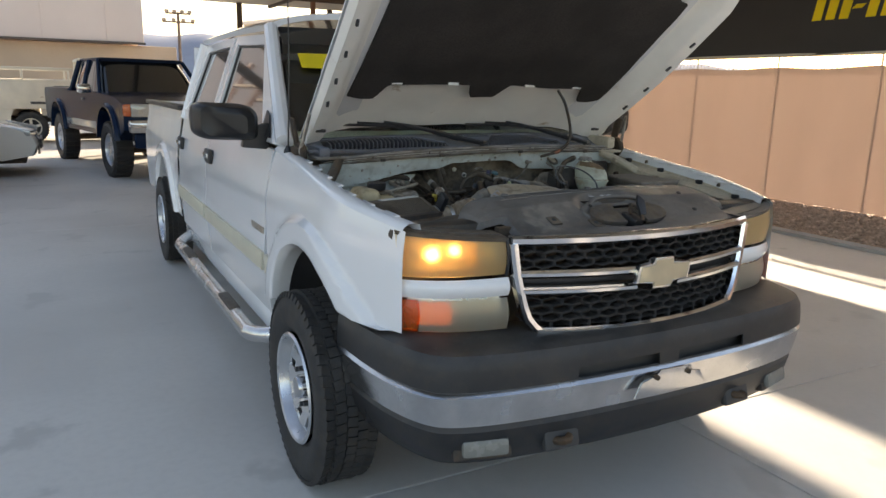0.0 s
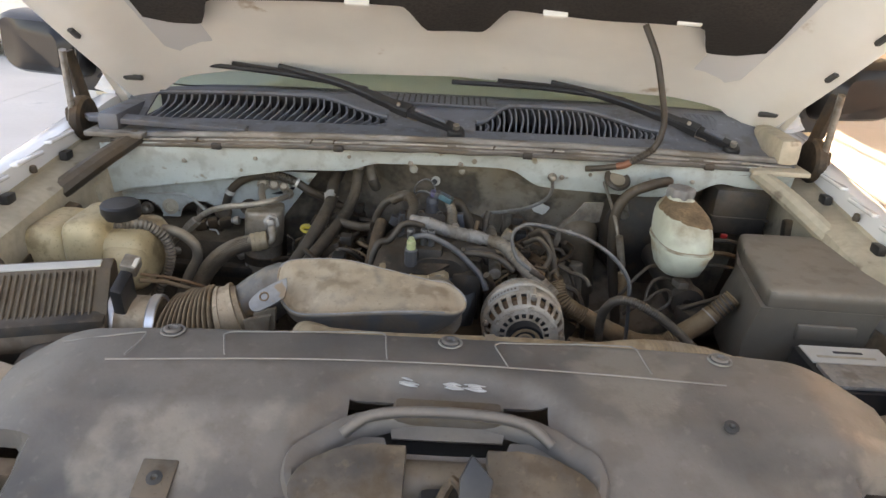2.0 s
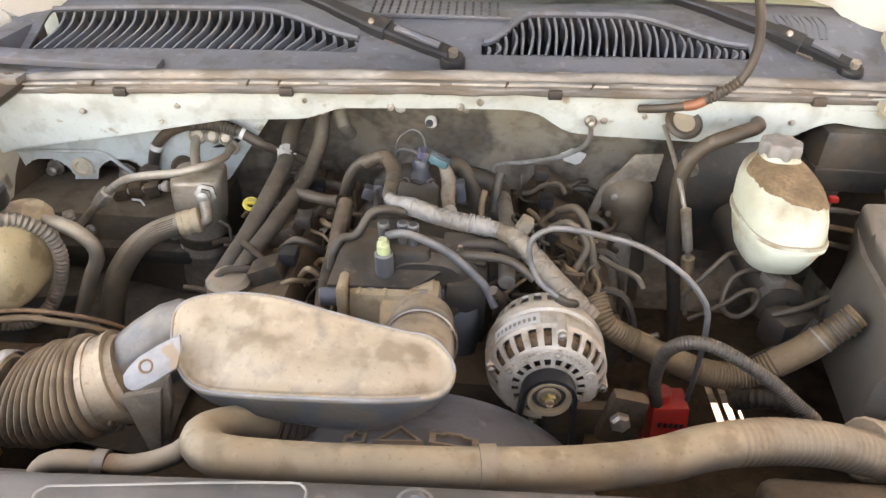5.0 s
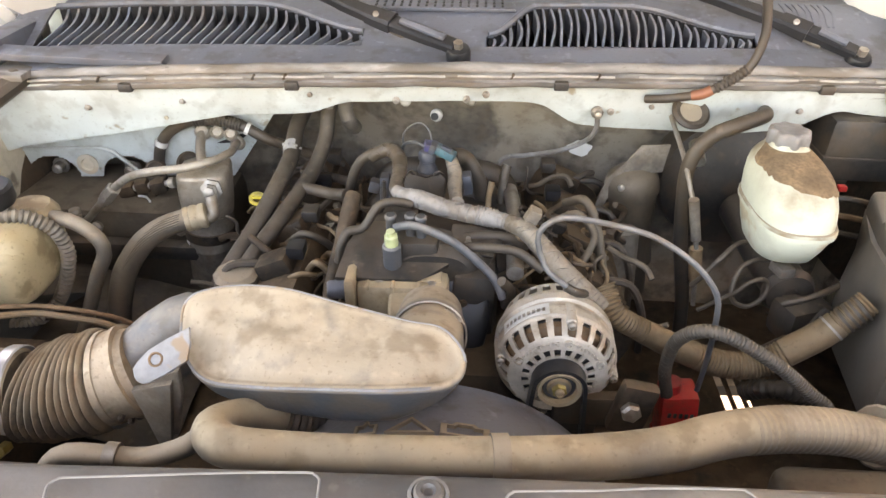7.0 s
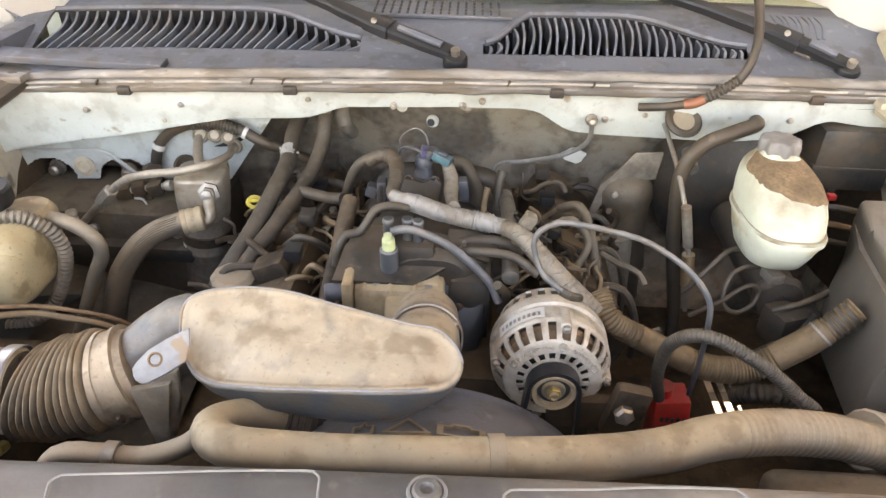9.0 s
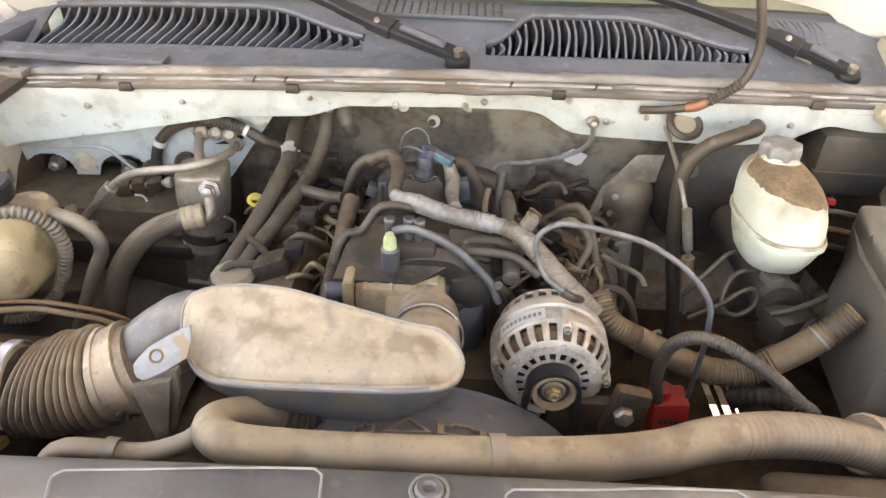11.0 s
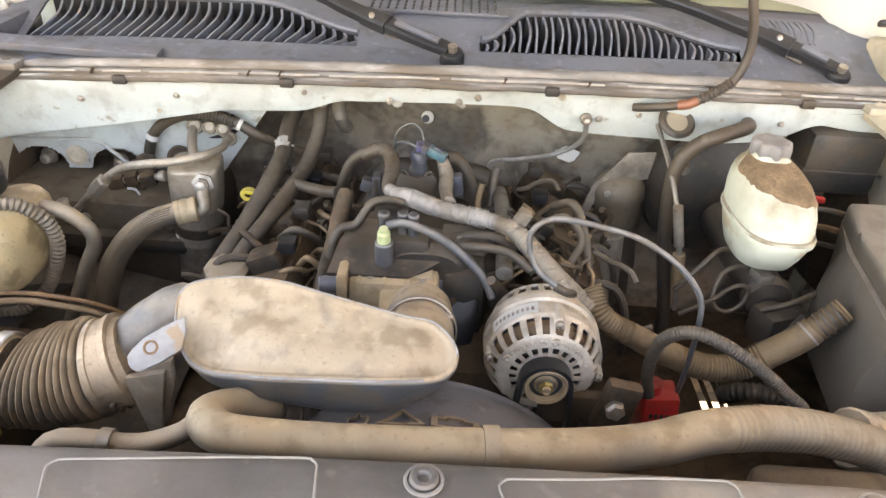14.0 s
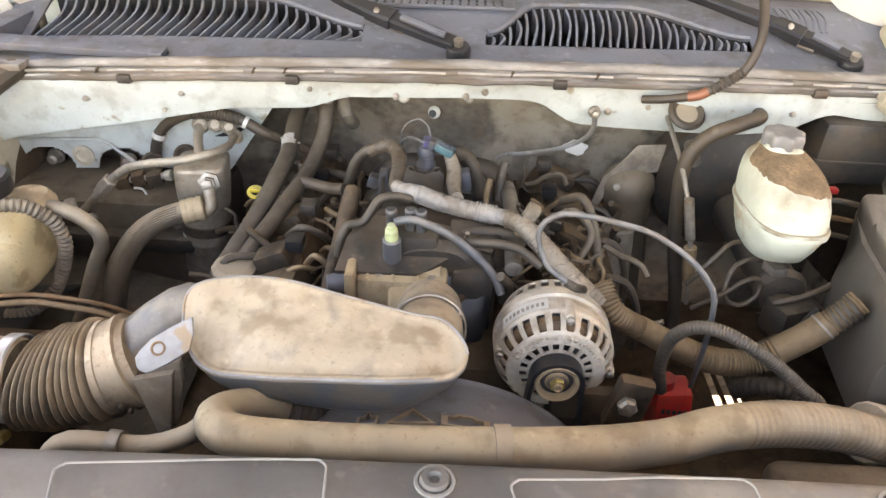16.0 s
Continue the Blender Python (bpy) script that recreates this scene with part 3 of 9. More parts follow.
def arch_panel(s, cy, y0, y1, z_low, top, flare, front_low=None, steps=56):
    """A body side round a wheel opening, with its lip and a raised flare."""
    rl = []
    R = 0.47
    for i in range(steps + 1):
        a = math.pi * i / steps
        dy, dz = math.cos(a), math.sin(a)
        low = front_low if front_low and dy < 0 else z_low
        ay, az = cy + dy * R, max(HUB_Z + 0.02 + dz * R * 1.08, low)
        reach = []
        if dy > 1e-4:
            reach.append((y1 - cy) / dy)
        if dy < -1e-4:
            reach.append((y0 - cy) / dy)
        k = min(reach) if reach else 9
        lo, hi = 0.0, k
        if HUB_Z + dz * k > top(cy + dy * k):
            for _ in range(30):
                mid = (lo + hi) / 2
                lo, hi = (lo, mid) if HUB_Z + dz * mid > top(cy + dy * mid) else (mid, hi)
            k = lo
        oy, oz = cy + dy * k, max(HUB_Z + dz * k, low)
        if i in (0, steps):
            oz = az = low
        row = []
        for d, off in ((0.05, -0.10), (0.012, -0.012), (0.0, 0.0)):
            row.append((ay + dy * 0.0, az, -0.10 if d == 0.05 else off))
        n = 26
        for j in range(1, n + 1):
            t = j / n
            y, z = lerp(ay, oy, t), lerp(az, oz, t)
            r = math.hypot(y - ay, z - az)
            bulge = flare * (1 - smooth01((r - 0.095) / 0.022)) * (0.75 + 0.25 * smooth01(r / 0.03))
            row.append((y, z, bulge))
        rl.append([(s * (side_x(y, z) + b), y, z) for y, z, b in row])
    return rings(rl, False, False)


def rail_strip(s, y0, y1, prof, n=30):
    """The rolled top edge of a body side: (inward, up) pairs swept along the belt."""
    return rings([[(s * (side_x(y, belt(y)) - a), y, belt(y) + b) for a, b in prof] for y in (lerp(y0, y1, i / n) for i in range(n + 1))], False, False)


for s in (-1, 1):
    fender = part("front_fender", arch_panel(s, AXLE_F, 0.105, 1.29, 0.60, lambda y: belt(y), 0.028, 0.765), WHITE, truck)
    part("fender_top", rail_strip(s, 0.12, 1.29, ((0, 0), (0.006, 0.010), (0.02, 0.018), (0.045, 0.020), (0.058, 0.016), (0.062, 0.0), (0.064, -0.02))), WHITE, fender)
    part("inner_flange", rail_strip(s, 0.19, 1.27, ((0.062, -0.015), (0.066, -0.028), (0.11, -0.034), (0.125, -0.045), (0.13, -0.09), (0.135, -0.16), (0.15, -0.36), (0.17, -0.62))), TAN, fender, "dust covered inner flange")
    for y in (0.28, 0.52, 0.76, 0.98):
        part("flange_clip", box((s * (side_x(y, belt(y)) - 0.078), y, belt(y) - 0.022), (0.018, 0.03, 0.02), 0.004), BLACK_CLEAN, fender)
    for y in (0.40, 0.86):
        part("rubber_bumper", lathe(((0.007, 0), (0.008, 0.006), (0.006, 0.014), (0.002, 0.016)), (s * (side_x(y, belt(y)) - 0.075), y, belt(y) - 0.012), (0, 0, 1), 12), HOSE_DARK, fender)
    # serrated weather strip on the flange
    for k in range(8):
        y = 0.245 + k * 0.125
        part("edge_seal", box((s * (side_x(y, belt(y)) - 0.060), y, belt(y) + 0.012), (0.020, 0.100, 0.008), 0.0025, segs=1, rot=(1, s * 8, 0)), WHITE, fender)
    # arch liner
    part("wheel_liner", rings([[(s * x, AXLE_F + math.cos(a) * 0.47, HUB_Z + 0.02 + math.sin(a) * 0.50) for a in (math.pi * i / 24 for i in range(25))] for x in (0.90, 0.62)], False, False), BLACK_CLEAN, fender)
    # doors, sill and cab corner
    for name, ya, yb in (("front_door", 1.30, 2.72), ("rear_door", 2.732, 3.78)):
        def skin(u, v, ya=ya, yb=yb):
            y = lerp(ya, yb, u)
            z = lerp(0.50, belt(y), v)
            return (s * (side_x(y, z) + 0.010 * math.exp(-((z - 0.80) / 0.05) ** 2)), y, z)
        door = part(name, sheet(skin, 16, 18, -0.03 if s > 0 else 0.03), WHITE, truck)
        hy = yb - 0.12
        hb = part("door_handle", box((s * (side_x(hy, 1.09) + 0.012), hy, 1.095), (0.03, 0.15, 0.085), 0.014, segs=3), BLACK_CLEAN, door, "black pull handle")
        part("handle_paddle", box((s * (side_x(hy, 1.09) + 0.030), hy, 1.10), (0.014, 0.12, 0.03), 0.006), CHROME_WORN, hb)
        part("moulding", box((s * (side_x(2, .75) + 0.012), (ya + yb) / 2, 0.74), (0.02, yb - ya - 0.03, 0.085), 0.006), TRIM_TAN, door, "tan side moulding")
    part("moulding_front", box((s * (side_x(1.2, .75) + 0.012), 1.225, 0.74), (0.02, 0.10, 0.085), 0.006), TRIM_TAN, fender, "tan side moulding")
    for k in range(7):
        part("badge_bar", box((s * (side_x(1.32, .9) + 0.004), 1.34 + 0.032 * k, 0.875), (0.006, 0.024, 0.03), 0.002, segs=1), STEEL, truck)
    part("rocker_panel", box((s * 0.90, 2.54, 0.45), (0.07, 2.48, 0.12), 0.02), WHITE, truck)
    # greenhouse
    U, V = Vector((0, 1, 0)), Vector((-s * 0.19, 0, 0.56)).normalized()
    zb = 1.265
    org = (s * 0.915, 0, zb)
    fw = [(1.30, 0.0), (1.93, 0.530), (2.70, 0.555), (2.72, 0.0)]
    fi = [(1.52, 0.040), (1.97, 0.475), (2.62, 0.50), (2.63, 0.040)]
    rw = [(2.732, 0.0), (2.735, 0.555), (3.62, 0.54), (3.78, 0.0)]
    ri = [(2.81, 0.040), (2.81, 0.50), (3.50, 0.485), (3.64, 0.040)]
    for nm, o_, i_, pane in (("front_window_frame", fw, fi, "front_side_window"), ("rear_window_frame", rw, ri, "rear_side_window")):
        fr = part(nm, frame_prism(o_, i_, org, U, V, -s * 0.05), WHITE, truck)
        gi = [(lerp(sum(p[0] for p in i_) / 4, x, 1.03), lerp(sum(p[1] for p in i_) / 4, y, 1.03)) for x, y in i_]
        part(pane, prism(gi, tuple(Vector(org) - U.cross(V) * s * 0.018), U, V, -s * 0.006), GLASS_DARK, fr, "dark tinted glass")
        rim = [(lerp(sum(p[0] for p in i_) / 4, x, 1.015), lerp(sum(p[1] for p in i_) / 4, y, 1.02)) for x, y in i_]
        part("window_seal", frame_prism(rim, [(lerp(sum(p[0] for p in i_) / 4, x, 0.96), lerp(sum(p[1] for p in i_) / 4, y, 0.96)) for x, y in i_], tuple(Vector(org) - U.cross(V) * s * 0.012), U, V, -s * 0.006), BLACK_CLEAN, fr)
    # quarter of the cab behind the doors, and the bed side
    part("cab_corner", prism([(3.70, 0.50), (3.82, 0.50), (3.82, 1.27), (3.70, 1.27)], (s * 0.90, 0, 0), (0, 1, 0), (0, 0, 1), -s * 0.05), WHITE, truck)
    part("rear_pillar", tube([(s * 0.885, 3.76, 1.26), (s * 0.81, 3.72, 1.52), (s * 0.735, 3.66, 1.78)], 0.05, 10), WHITE, truck)
    bedside = part("bed_side", arch_panel(s, AXLE_R, 3.86, 5.95, 0.52, lambda y: 1.33, 0.026), WHITE, truck)
    part("bed_rail", box((s * 0.885, 4.90, 1.335), (0.10, 2.09, 0.035), 0.012), BLACK_CLEAN, bedside, "black bed rail cap")
    part("bed_inner", box((s * 0.82, 4.90, 1.05), (0.03, 2.06, 0.56), 0.005, segs=1), WHITE_DIRTY, bedside)
    # step bar with pads
    bar = part("step_bar", tube([(s * 0.80, 1.17, 0.47), (s * 0.93, 1.20, 0.43), (s * 1.02, 1.34, 0.40), (s * 1.03, 1.6, 0.395), (s * 1.03, 3.2, 0.395), (s * 1.02, 3.46, 0.40), (s * 0.93, 3.58, 0.43), (s * 0.80, 3.61, 0.47)], 0.038, 14, 0.03), CHROME_WORN, truck, "scuffed chrome tube step")
    for y in (1.80, 3.0):
        part("step_pad", box((s * 1.03, y, 0.425), (0.055, 0.30, 0.025), 0.012), BLACK, bar)
    # mirror
    sq = lambda c, e=0.45: math.copysign(abs(c) ** e, c)
    mir = part("door_mirror", rings([[(s * (1.085 + 0.135 * sq(math.cos(a)) * k), 1.44 + dy + 0.03 * math.cos(a), 1.352 + 0.080 * sq(math.sin(a)) * k + 0.012 * math.cos(a)) for a in (2 * math.pi * i / 40 for i in range(40))] for k, dy in ((0.55, -0.085), (0.80, -0.075), (0.94, -0.045), (1.0, 0.0), (1.0, 0.05), (0.95, 0.065))]), MIRROR_BLACK, truck, "black folding door mirror")
    part("mirror_arm", prism([(0.0, -0.06), (0.12, -0.05), (0.10, 0.03), (0.0, 0.06)], (s * 0.90, 1.46, 1.29), (s, 0, 0), (0, 0, 1), s * 0.06, 0.01), BLACK_CLEAN, mir)
    part("mirror_sail", prism([(1.33, 0.02), (1.50, 0.02), (1.50, 0.14), (1.44, 0.12)], tuple(Vector(org) + U.cross(V) * s * 0.004), U, V, s * 0.008), BLACK_CLEAN, mir)

# roof, pillars, rear wall
# pale green dash colour stands in for the reflection seen in the windshield
DASH = mat("dash_reflection_tint", (0.78, 0.80, 0.64), 0.6, var=0.1, scale=4, fine=90, bump=0.1)
roof = part("roof", sheet(lambda u, v: (lerp(-0.74, 0.74, u), lerp(1.91, 3.74, v), 1.785 + 0.075 * (1 - (2 * u - 1) ** 4) ** 0.8 + 0.012 * math.sin(math.pi * v)), 24, 14, -0.03), WHITE, truck)
part("rear_wall", box((0, 3.78, 1.14), (1.62, 0.03, 1.26), 0.01), WHITE, truck)
part("bed_floor", box((0, 4.90, 0.78), (1.66, 2.08, 0.04), 0.005), BLACK, truck)
part("tailgate", box((0, 5.95, 1.06), (1.72, 0.06, 0.56), 0.02), WHITE, truck)
part("rear_bumper", box((0, 6.08, 0.62), (1.84, 0.18, 0.20), 0.04), CHROME, truck)
for s in (-1, 1):
    part("pillar", tube([(s * 0.86, 1.30, 1.27), (s * 0.80, 1.62, 1.535), (s * 0.738, 1.93, 1.795)], [0.042, 0.036, 0.036], 10), WHITE, truck)
wind = part("windshield", sheet(lambda u, v: (lerp(-0.80, 0.80, u) * lerp(1, 0.86, v), lerp(1.34, 1.95, v) - 0.09 * (1 - (2 * u - 1) ** 2), lerp(1.285, 1.80, v)), 24, 16, 0.006), GLASS, truck, "raked windshield glass")
wind.visible_shadow = False
part("windshield_band", sheet(lambda u, v: (lerp(-0.70, 0.70, u), lerp(1.85, 1.945, v) - 0.088 * (1 - (2 * u - 1) ** 2), lerp(1.718, 1.806, v)), 20, 3, 0.004), GLASS_DARK, wind, "dark sun band")
stk = part("price_sticker", sheet(lambda u, v: (lerp(-0.66, -0.16, u), lerp(1.70, 1.775, v) - 0.092 * (1 - (2 * lerp(-0.66, -0.16, u) / 1.5) ** 2) - 0.012, lerp(1.60, 1.67, v)), 8, 2, 0.003), STICKER, wind, "yellow windshield sticker")
for k in range(5):
    x = -0.52 + k * 0.065
    part("print_bar", sheet(lambda u, v: (x + u * 0.045, lerp(1.715, 1.755, v) - 0.092 * (1 - (2 * x / 1.5) ** 2) - 0.018, lerp(1.613, 1.655, v)), 2, 2, 0.003), INK_AND_HOLES, stk)
part("dashboard", box((0, 1.56, 1.215), (1.60, 0.52, 0.14), 0.04), DASH, truck, "dashboard top, coloured grey-green for the windshield's reflection")
part("cab_floor", box((0, 2.4, 0.62), (1.74, 2.1, 0.06), 0.01), CLOTH, truck)
part("headliner", box((0, 2.85, 1.755), (1.36, 1.60, 0.02), 0.005), CLOTH, truck)
part("steering_wheel", lathe([(0.18 + 0.014 * math.cos(a), 0.014 * math.sin(a)) for a in (2 * math.pi * i / 8 for i in range(8))], (0.42, 1.83, 1.24), (0, -0.85, 0.5), 24, caps=False, loop=True), BLACK_CLEAN, truck)
for x in (-0.42, 0.42):
    for y in (2.15, 3.0):
        st = part("cab_seat", box((x, y, 0.86), (0.55, 0.52, 0.18), 0.05), CLOTH, truck)
        part("seat_back", box((x, y + 0.27, 1.22), (0.52, 0.14, 0.62), 0.05, rot=(-12, 0, 0)), CLOTH, st)
        part("headrest", box((x, y + 0.35, 1.58), (0.26, 0.10, 0.16), 0.04), CLOTH, st)
part("antenna_mast", tube([(-0.885, 1.16, 1.22), (-0.87, 1.17, 1.6), (-0.86, 1.20, 2.0)], [0.004, 0.003, 0.0018], 6, 0.05), BLACK_CLEAN, truck)
part("antenna_base", lathe(((0.022, 0), (0.018, 0.03), (0.008, 0.05)), (-0.885, 1.16, 1.215), (0, 0, 1), 14), BLACK_CLEAN, truck)
part("frame_rail", box((-0.43, 2.9, 0.52), (0.08, 5.4, 0.16), 0.01), DARK, truck)
part("frame_rail", box((0.43, 2.9, 0.52), (0.08, 5.4, 0.16), 0.01), DARK, truck)
part("axle", cyl((-0.8, AXLE_R, HUB_Z), (0.8, AXLE_R, HUB_Z), 0.05), DARK, truck)
part("crossmember", box((0, AXLE_F, 0.42), (1.3, 0.14, 0.12), 0.02), DARK, truck)


def wheel(m, parent):
    """Tyre with tread blocks, cast rim with slots, hub and lug nuts; axis along +x, outer face at +x."""
    w = tagged(new("wheel"), "", "")
    w.parent = parent
    w.matrix_basis = m
    R, W = 0.392, 0.125
    prof = [(0.222, 0.095), (0.25, 0.112), (0.31, 0.124), (0.352, 0.118), (0.372, 0.104), (0.378, 0.06), (0.379, 0), (0.378, -0.06), (0.372, -0.104), (0.352, -0.118), (0.31, -0.124), (0.25, -0.112), (0.222, -0.095)]
    prof = [(r, h * 0.88) for r, h in prof]
    ty = part("tyre", lathe(prof, (0, 0, 0), (1, 0, 0), 64, caps=False), TYRE, w)
    tread = bmesh.new()
    for k in range(60):
        a = 2 * math.pi * k / 60
        for j, (x, off) in enumerate(((-0.092, 0), (-0.048, 0.5), (0, 0), (0.048, 0.5), (0.092, 0))):
            b = a + off * 2 * math.pi / 60
            t = bmesh.new()
            bmesh.ops.create_cube(t, size=1.0)
            rr = 0.3765 if abs(x) < 0.08 else 0.371
            bmesh.ops.transform(t, matrix=Matrix.Rotation(b, 4, "X") @ Matrix.Translation((x * 0.88, 0, rr)) @ Euler((0, radians(-20 * x / 0.1), radians(8 if j % 2 else -8))).to_matrix().to_4x4() @ Matrix.Diagonal((0.037, 0.0355, 0.022, 1)), verts=t.verts)
            merge(tread, t)
    part("tread", tread, TYRE, ty, smooth=0)
    rim = part("rim", lathe([(0.225, 0.10), (0.218, 0.108), (0.208, 0.104), (0.196, 0.075), (0.19, 0.03), (0.19, -0.08), (0.22, -0.095)], (0, 0, 0), (1, 0, 0), 48, caps=False), ALLOY, w)
    disc = ((0.0, 0.192, 0.030), (0.12, 0.190, 0.060), (0.30, 0.165, 0.072), (0.62, 0.105, 0.050), (0.75, 0.095, 0.044), (1.0, 0.055, 0.046))

    def spoke_at(u, v):
        a = 2 * math.pi * u
        r, h = table([(k, r) for k, r, _ in disc], v), table([(k, h) for k, _, h in disc], v)
        return (h, math.cos(a) * r, math.sin(a) * r)

    part("spoke_disc", sheet(spoke_at, 128, 20, 0.010, keep=lambda u, v: not (0.16 < v < 0.50 and 0.32 < (u * 8) % 1.0 < 0.68 + 0.2 * (0.5 - v))), ALLOY, rim)
    part("hub_cap", lathe(((0.048, 0.04), (0.048, 0.080), (0.042, 0.092), (0.030, 0.096), (0.001, 0.097)), (0, 0, 0), (1, 0, 0), 28), CHROME_WORN, rim)
    for k in range(8):
        a = 2 * math.pi * k / 8
        part("lug_nut", cyl((0.045, math.cos(a) * 0.076, math.sin(a) * 0.076), (0.078, math.cos(a) * 0.076, math.sin(a) * 0.076), 0.0115, 0.010, 6), BLACK_CLEAN, rim)
    part("brake_disc", lathe([(0.17, -0.02), (0.17, 0.0), (0.03, 0.0)], (0, 0, 0), (1, 0, 0), 32), DARK, w)
    return w


WHEEL_SIZE = Matrix.Diagonal((1.0, 0.965, 0.965, 1.0))
first_wheel = wheel(pose(-0.912, AXLE_F - 0.01, 0.374, 0, 0, 180) @ WHEEL_SIZE, truck)
for x, y, rz in ((0.912, AXLE_F - 0.01, 0), (-0.900, AXLE_R, 180), (0.900, AXLE_R, 0)):
    copy_thing(first_wheel, pose(x, y, 0.374, 31, 0, rz) @ WHEEL_SIZE)


# ---- front: grille, lamps, bumper ----
def nose(x):
    """How far the grille stands forward."""
    return -0.085 + 0.095 * min(1.0, abs(x) / 0.53) ** 2


def bar_along(pts, w, h, bevel=0.004, n=24, lift=0.0):
    """A flat bright bar that follows the bowed nose through (x, z) points."""
    rl = []
    P = spline([(x, 0, z) for x, z in pts], 0.03) if len(pts) > 2 else [Vector((lerp(pts[0][0], pts[1][0], i / n), 0, lerp(pts[0][1], pts[1][1], i / n))) for i in range(n + 1)]
    for i, p in enumerate(P):
        t = (P[min(i + 1, len(P) - 1)] - P[max(i - 1, 0)]).normalized()
        up = Vector((-t.z, 0, t.x))
        y = nose(p.x) - lift
        rl.append([Vector((p.x, y + dy, p.z)) + up * dz for dy, dz in ((0.0, -w / 2), (-h * 0.7, -w / 2), (-h, -w / 2 + bevel * 2), (-h, w / 2 - bevel * 2), (-h * 0.7, w / 2), (0.0, w / 2))])
    return rings(rl, True, True)


grille = part("grille", bar_along([(-0.525, 1.056), (0.525, 1.056)], 0.032, 0.027), CHROME, truck, "chrome grille surround")
for s in (-1, 1):
    part("grille_side", bar_along([(s * 0.518, 1.05), (s * 0.505, 0.96), (s * 0.49, 0.89), (s * 0.465, 0.81), (s * 0.425, 0.765)], 0.030, 0.034), CHROME, grille)
    part("grille_bar", bar_along([(s * 0.50, 0.950), (s * 0.09, 0.944)], 0.026, 0.034), CHROME, grille)
    part("grille_bar", bar_along([(s * 0.49, 0.895), (s * 0.09, 0.888)], 0.026, 0.034), CHROME, grille)
part("grille_foot", bar_along([(-0.44, 0.763), (-0.25, 0.756), (0, 0.754), (0.25, 0.756), (0.44, 0.763)], 0.024, 0.038), CHROME, grille)


def honeycomb(z0, z1, half):
    """Open hexagon cells in staggered rows, each wall shared and deep."""
    bm = bmesh.new()
    w, h = 0.068, 0.034
    hexa = ((0, 0.5), (-0.5, 0.25), (-0.5, -0.25), (0, -0.5), (0.5, -0.25), (0.5, 0.25))
    r = 0
    while z0 + r * h * 0.75 < z1 + 0.004:
        z = z0 + r * h * 0.75
        n = int(half(z) / w) + 1
        for k in range(-n, n + 1):
            x = (k + 0.5 * (r % 2)) * w
            if abs(x) > half(z):
                continue
            L = []
            for kx, kz, dy in ((1.0, 1.0, 0.004), (0.955, 0.91, 0.0), (0.90, 0.80, 0.0), (0.86, 0.72, 0.006), (0.82, 0.66, 0.040)):
                L.append([bm.verts.new((x + a * w * kx, nose(x + a * w * kx) + dy, z + b * h * kz)) for a, b in hexa])
            for a, b in zip(L, L[1:]):
                for i in range(6):
                    j = (i + 1) % 6
                    bm.faces.new((a[i], a[j], b[j], b[i]))
        r += 1
    return bm


part("grille_mesh", honeycomb(0.977, 1.036, lambda z: 0.50), BUMPER, grille, "black honeycomb mesh", smooth=0)
part("grille_mesh", honeycomb(0.775, 0.868, lambda z: 0.43 + 0.05 * (z - 0.77) / 0.1), BUMPER, grille, "black honeycomb mesh", smooth=0)
part("grille_slot", bar_along([(-0.49, 0.920), (0.49, 0.916)], 0.034, 0.004, lift=-0.02), BLACK_CLEAN, grille)
part("radiator_core", box((0, 0.10, 0.86), (1.02, 0.03, 0.44), 0.005), DARK, truck)
bow = [(-0.115, -0.030), (-0.040, -0.030), (-0.044, -0.052), (0.040, -0.052), (0.046, -0.030), (0.115, -0.030), (0.125, 0.030), (0.040, 0.030), (0.044, 0.052), (-0.040, 0.052), (-0.046, 0.030), (-0.105, 0.030)]
emblem = part("badge", prism(bow, (0, nose(0) - 0.030, 0.935), (1, 0, 0), (0, 0, 1), 0.022, 0.004), CHROME_WORN, grille, "gold cross-shaped badge")
part("badge_face", prism([(x * 0.91, z * 0.86) for x, z in bow], (0, nose(0) - 0.050, 0.935), (1, 0, 0), (0, 0, 1), 0.006, 0.002), GOLD, emblem)


def lamp_curve(t):
    """Plan of the lamps from the grille outwards: (half width, depth)."""
    x = lerp(0.528, 0.850, t)
    return x, 0.005 + 0.045 * t + 0.095 * t ** 3


def lamp_face(s, t0, t1, z_in, z_out, lift=0.0, nu=14, thick=0.004):
    def f(u, v):
        t = lerp(t0, t1, u)
        x, y = lamp_curve(t)
        z = lerp(lerp(z_in[0], z_out[0], t), lerp(z_in[1], z_out[1], t), v)
        return (s * (x - 0.03 * (1.06 - z) * (1 - t)), y - lift - 0.012 * math.sin(math.pi * v), z)
    return sheet(f, nu, 6, thick)


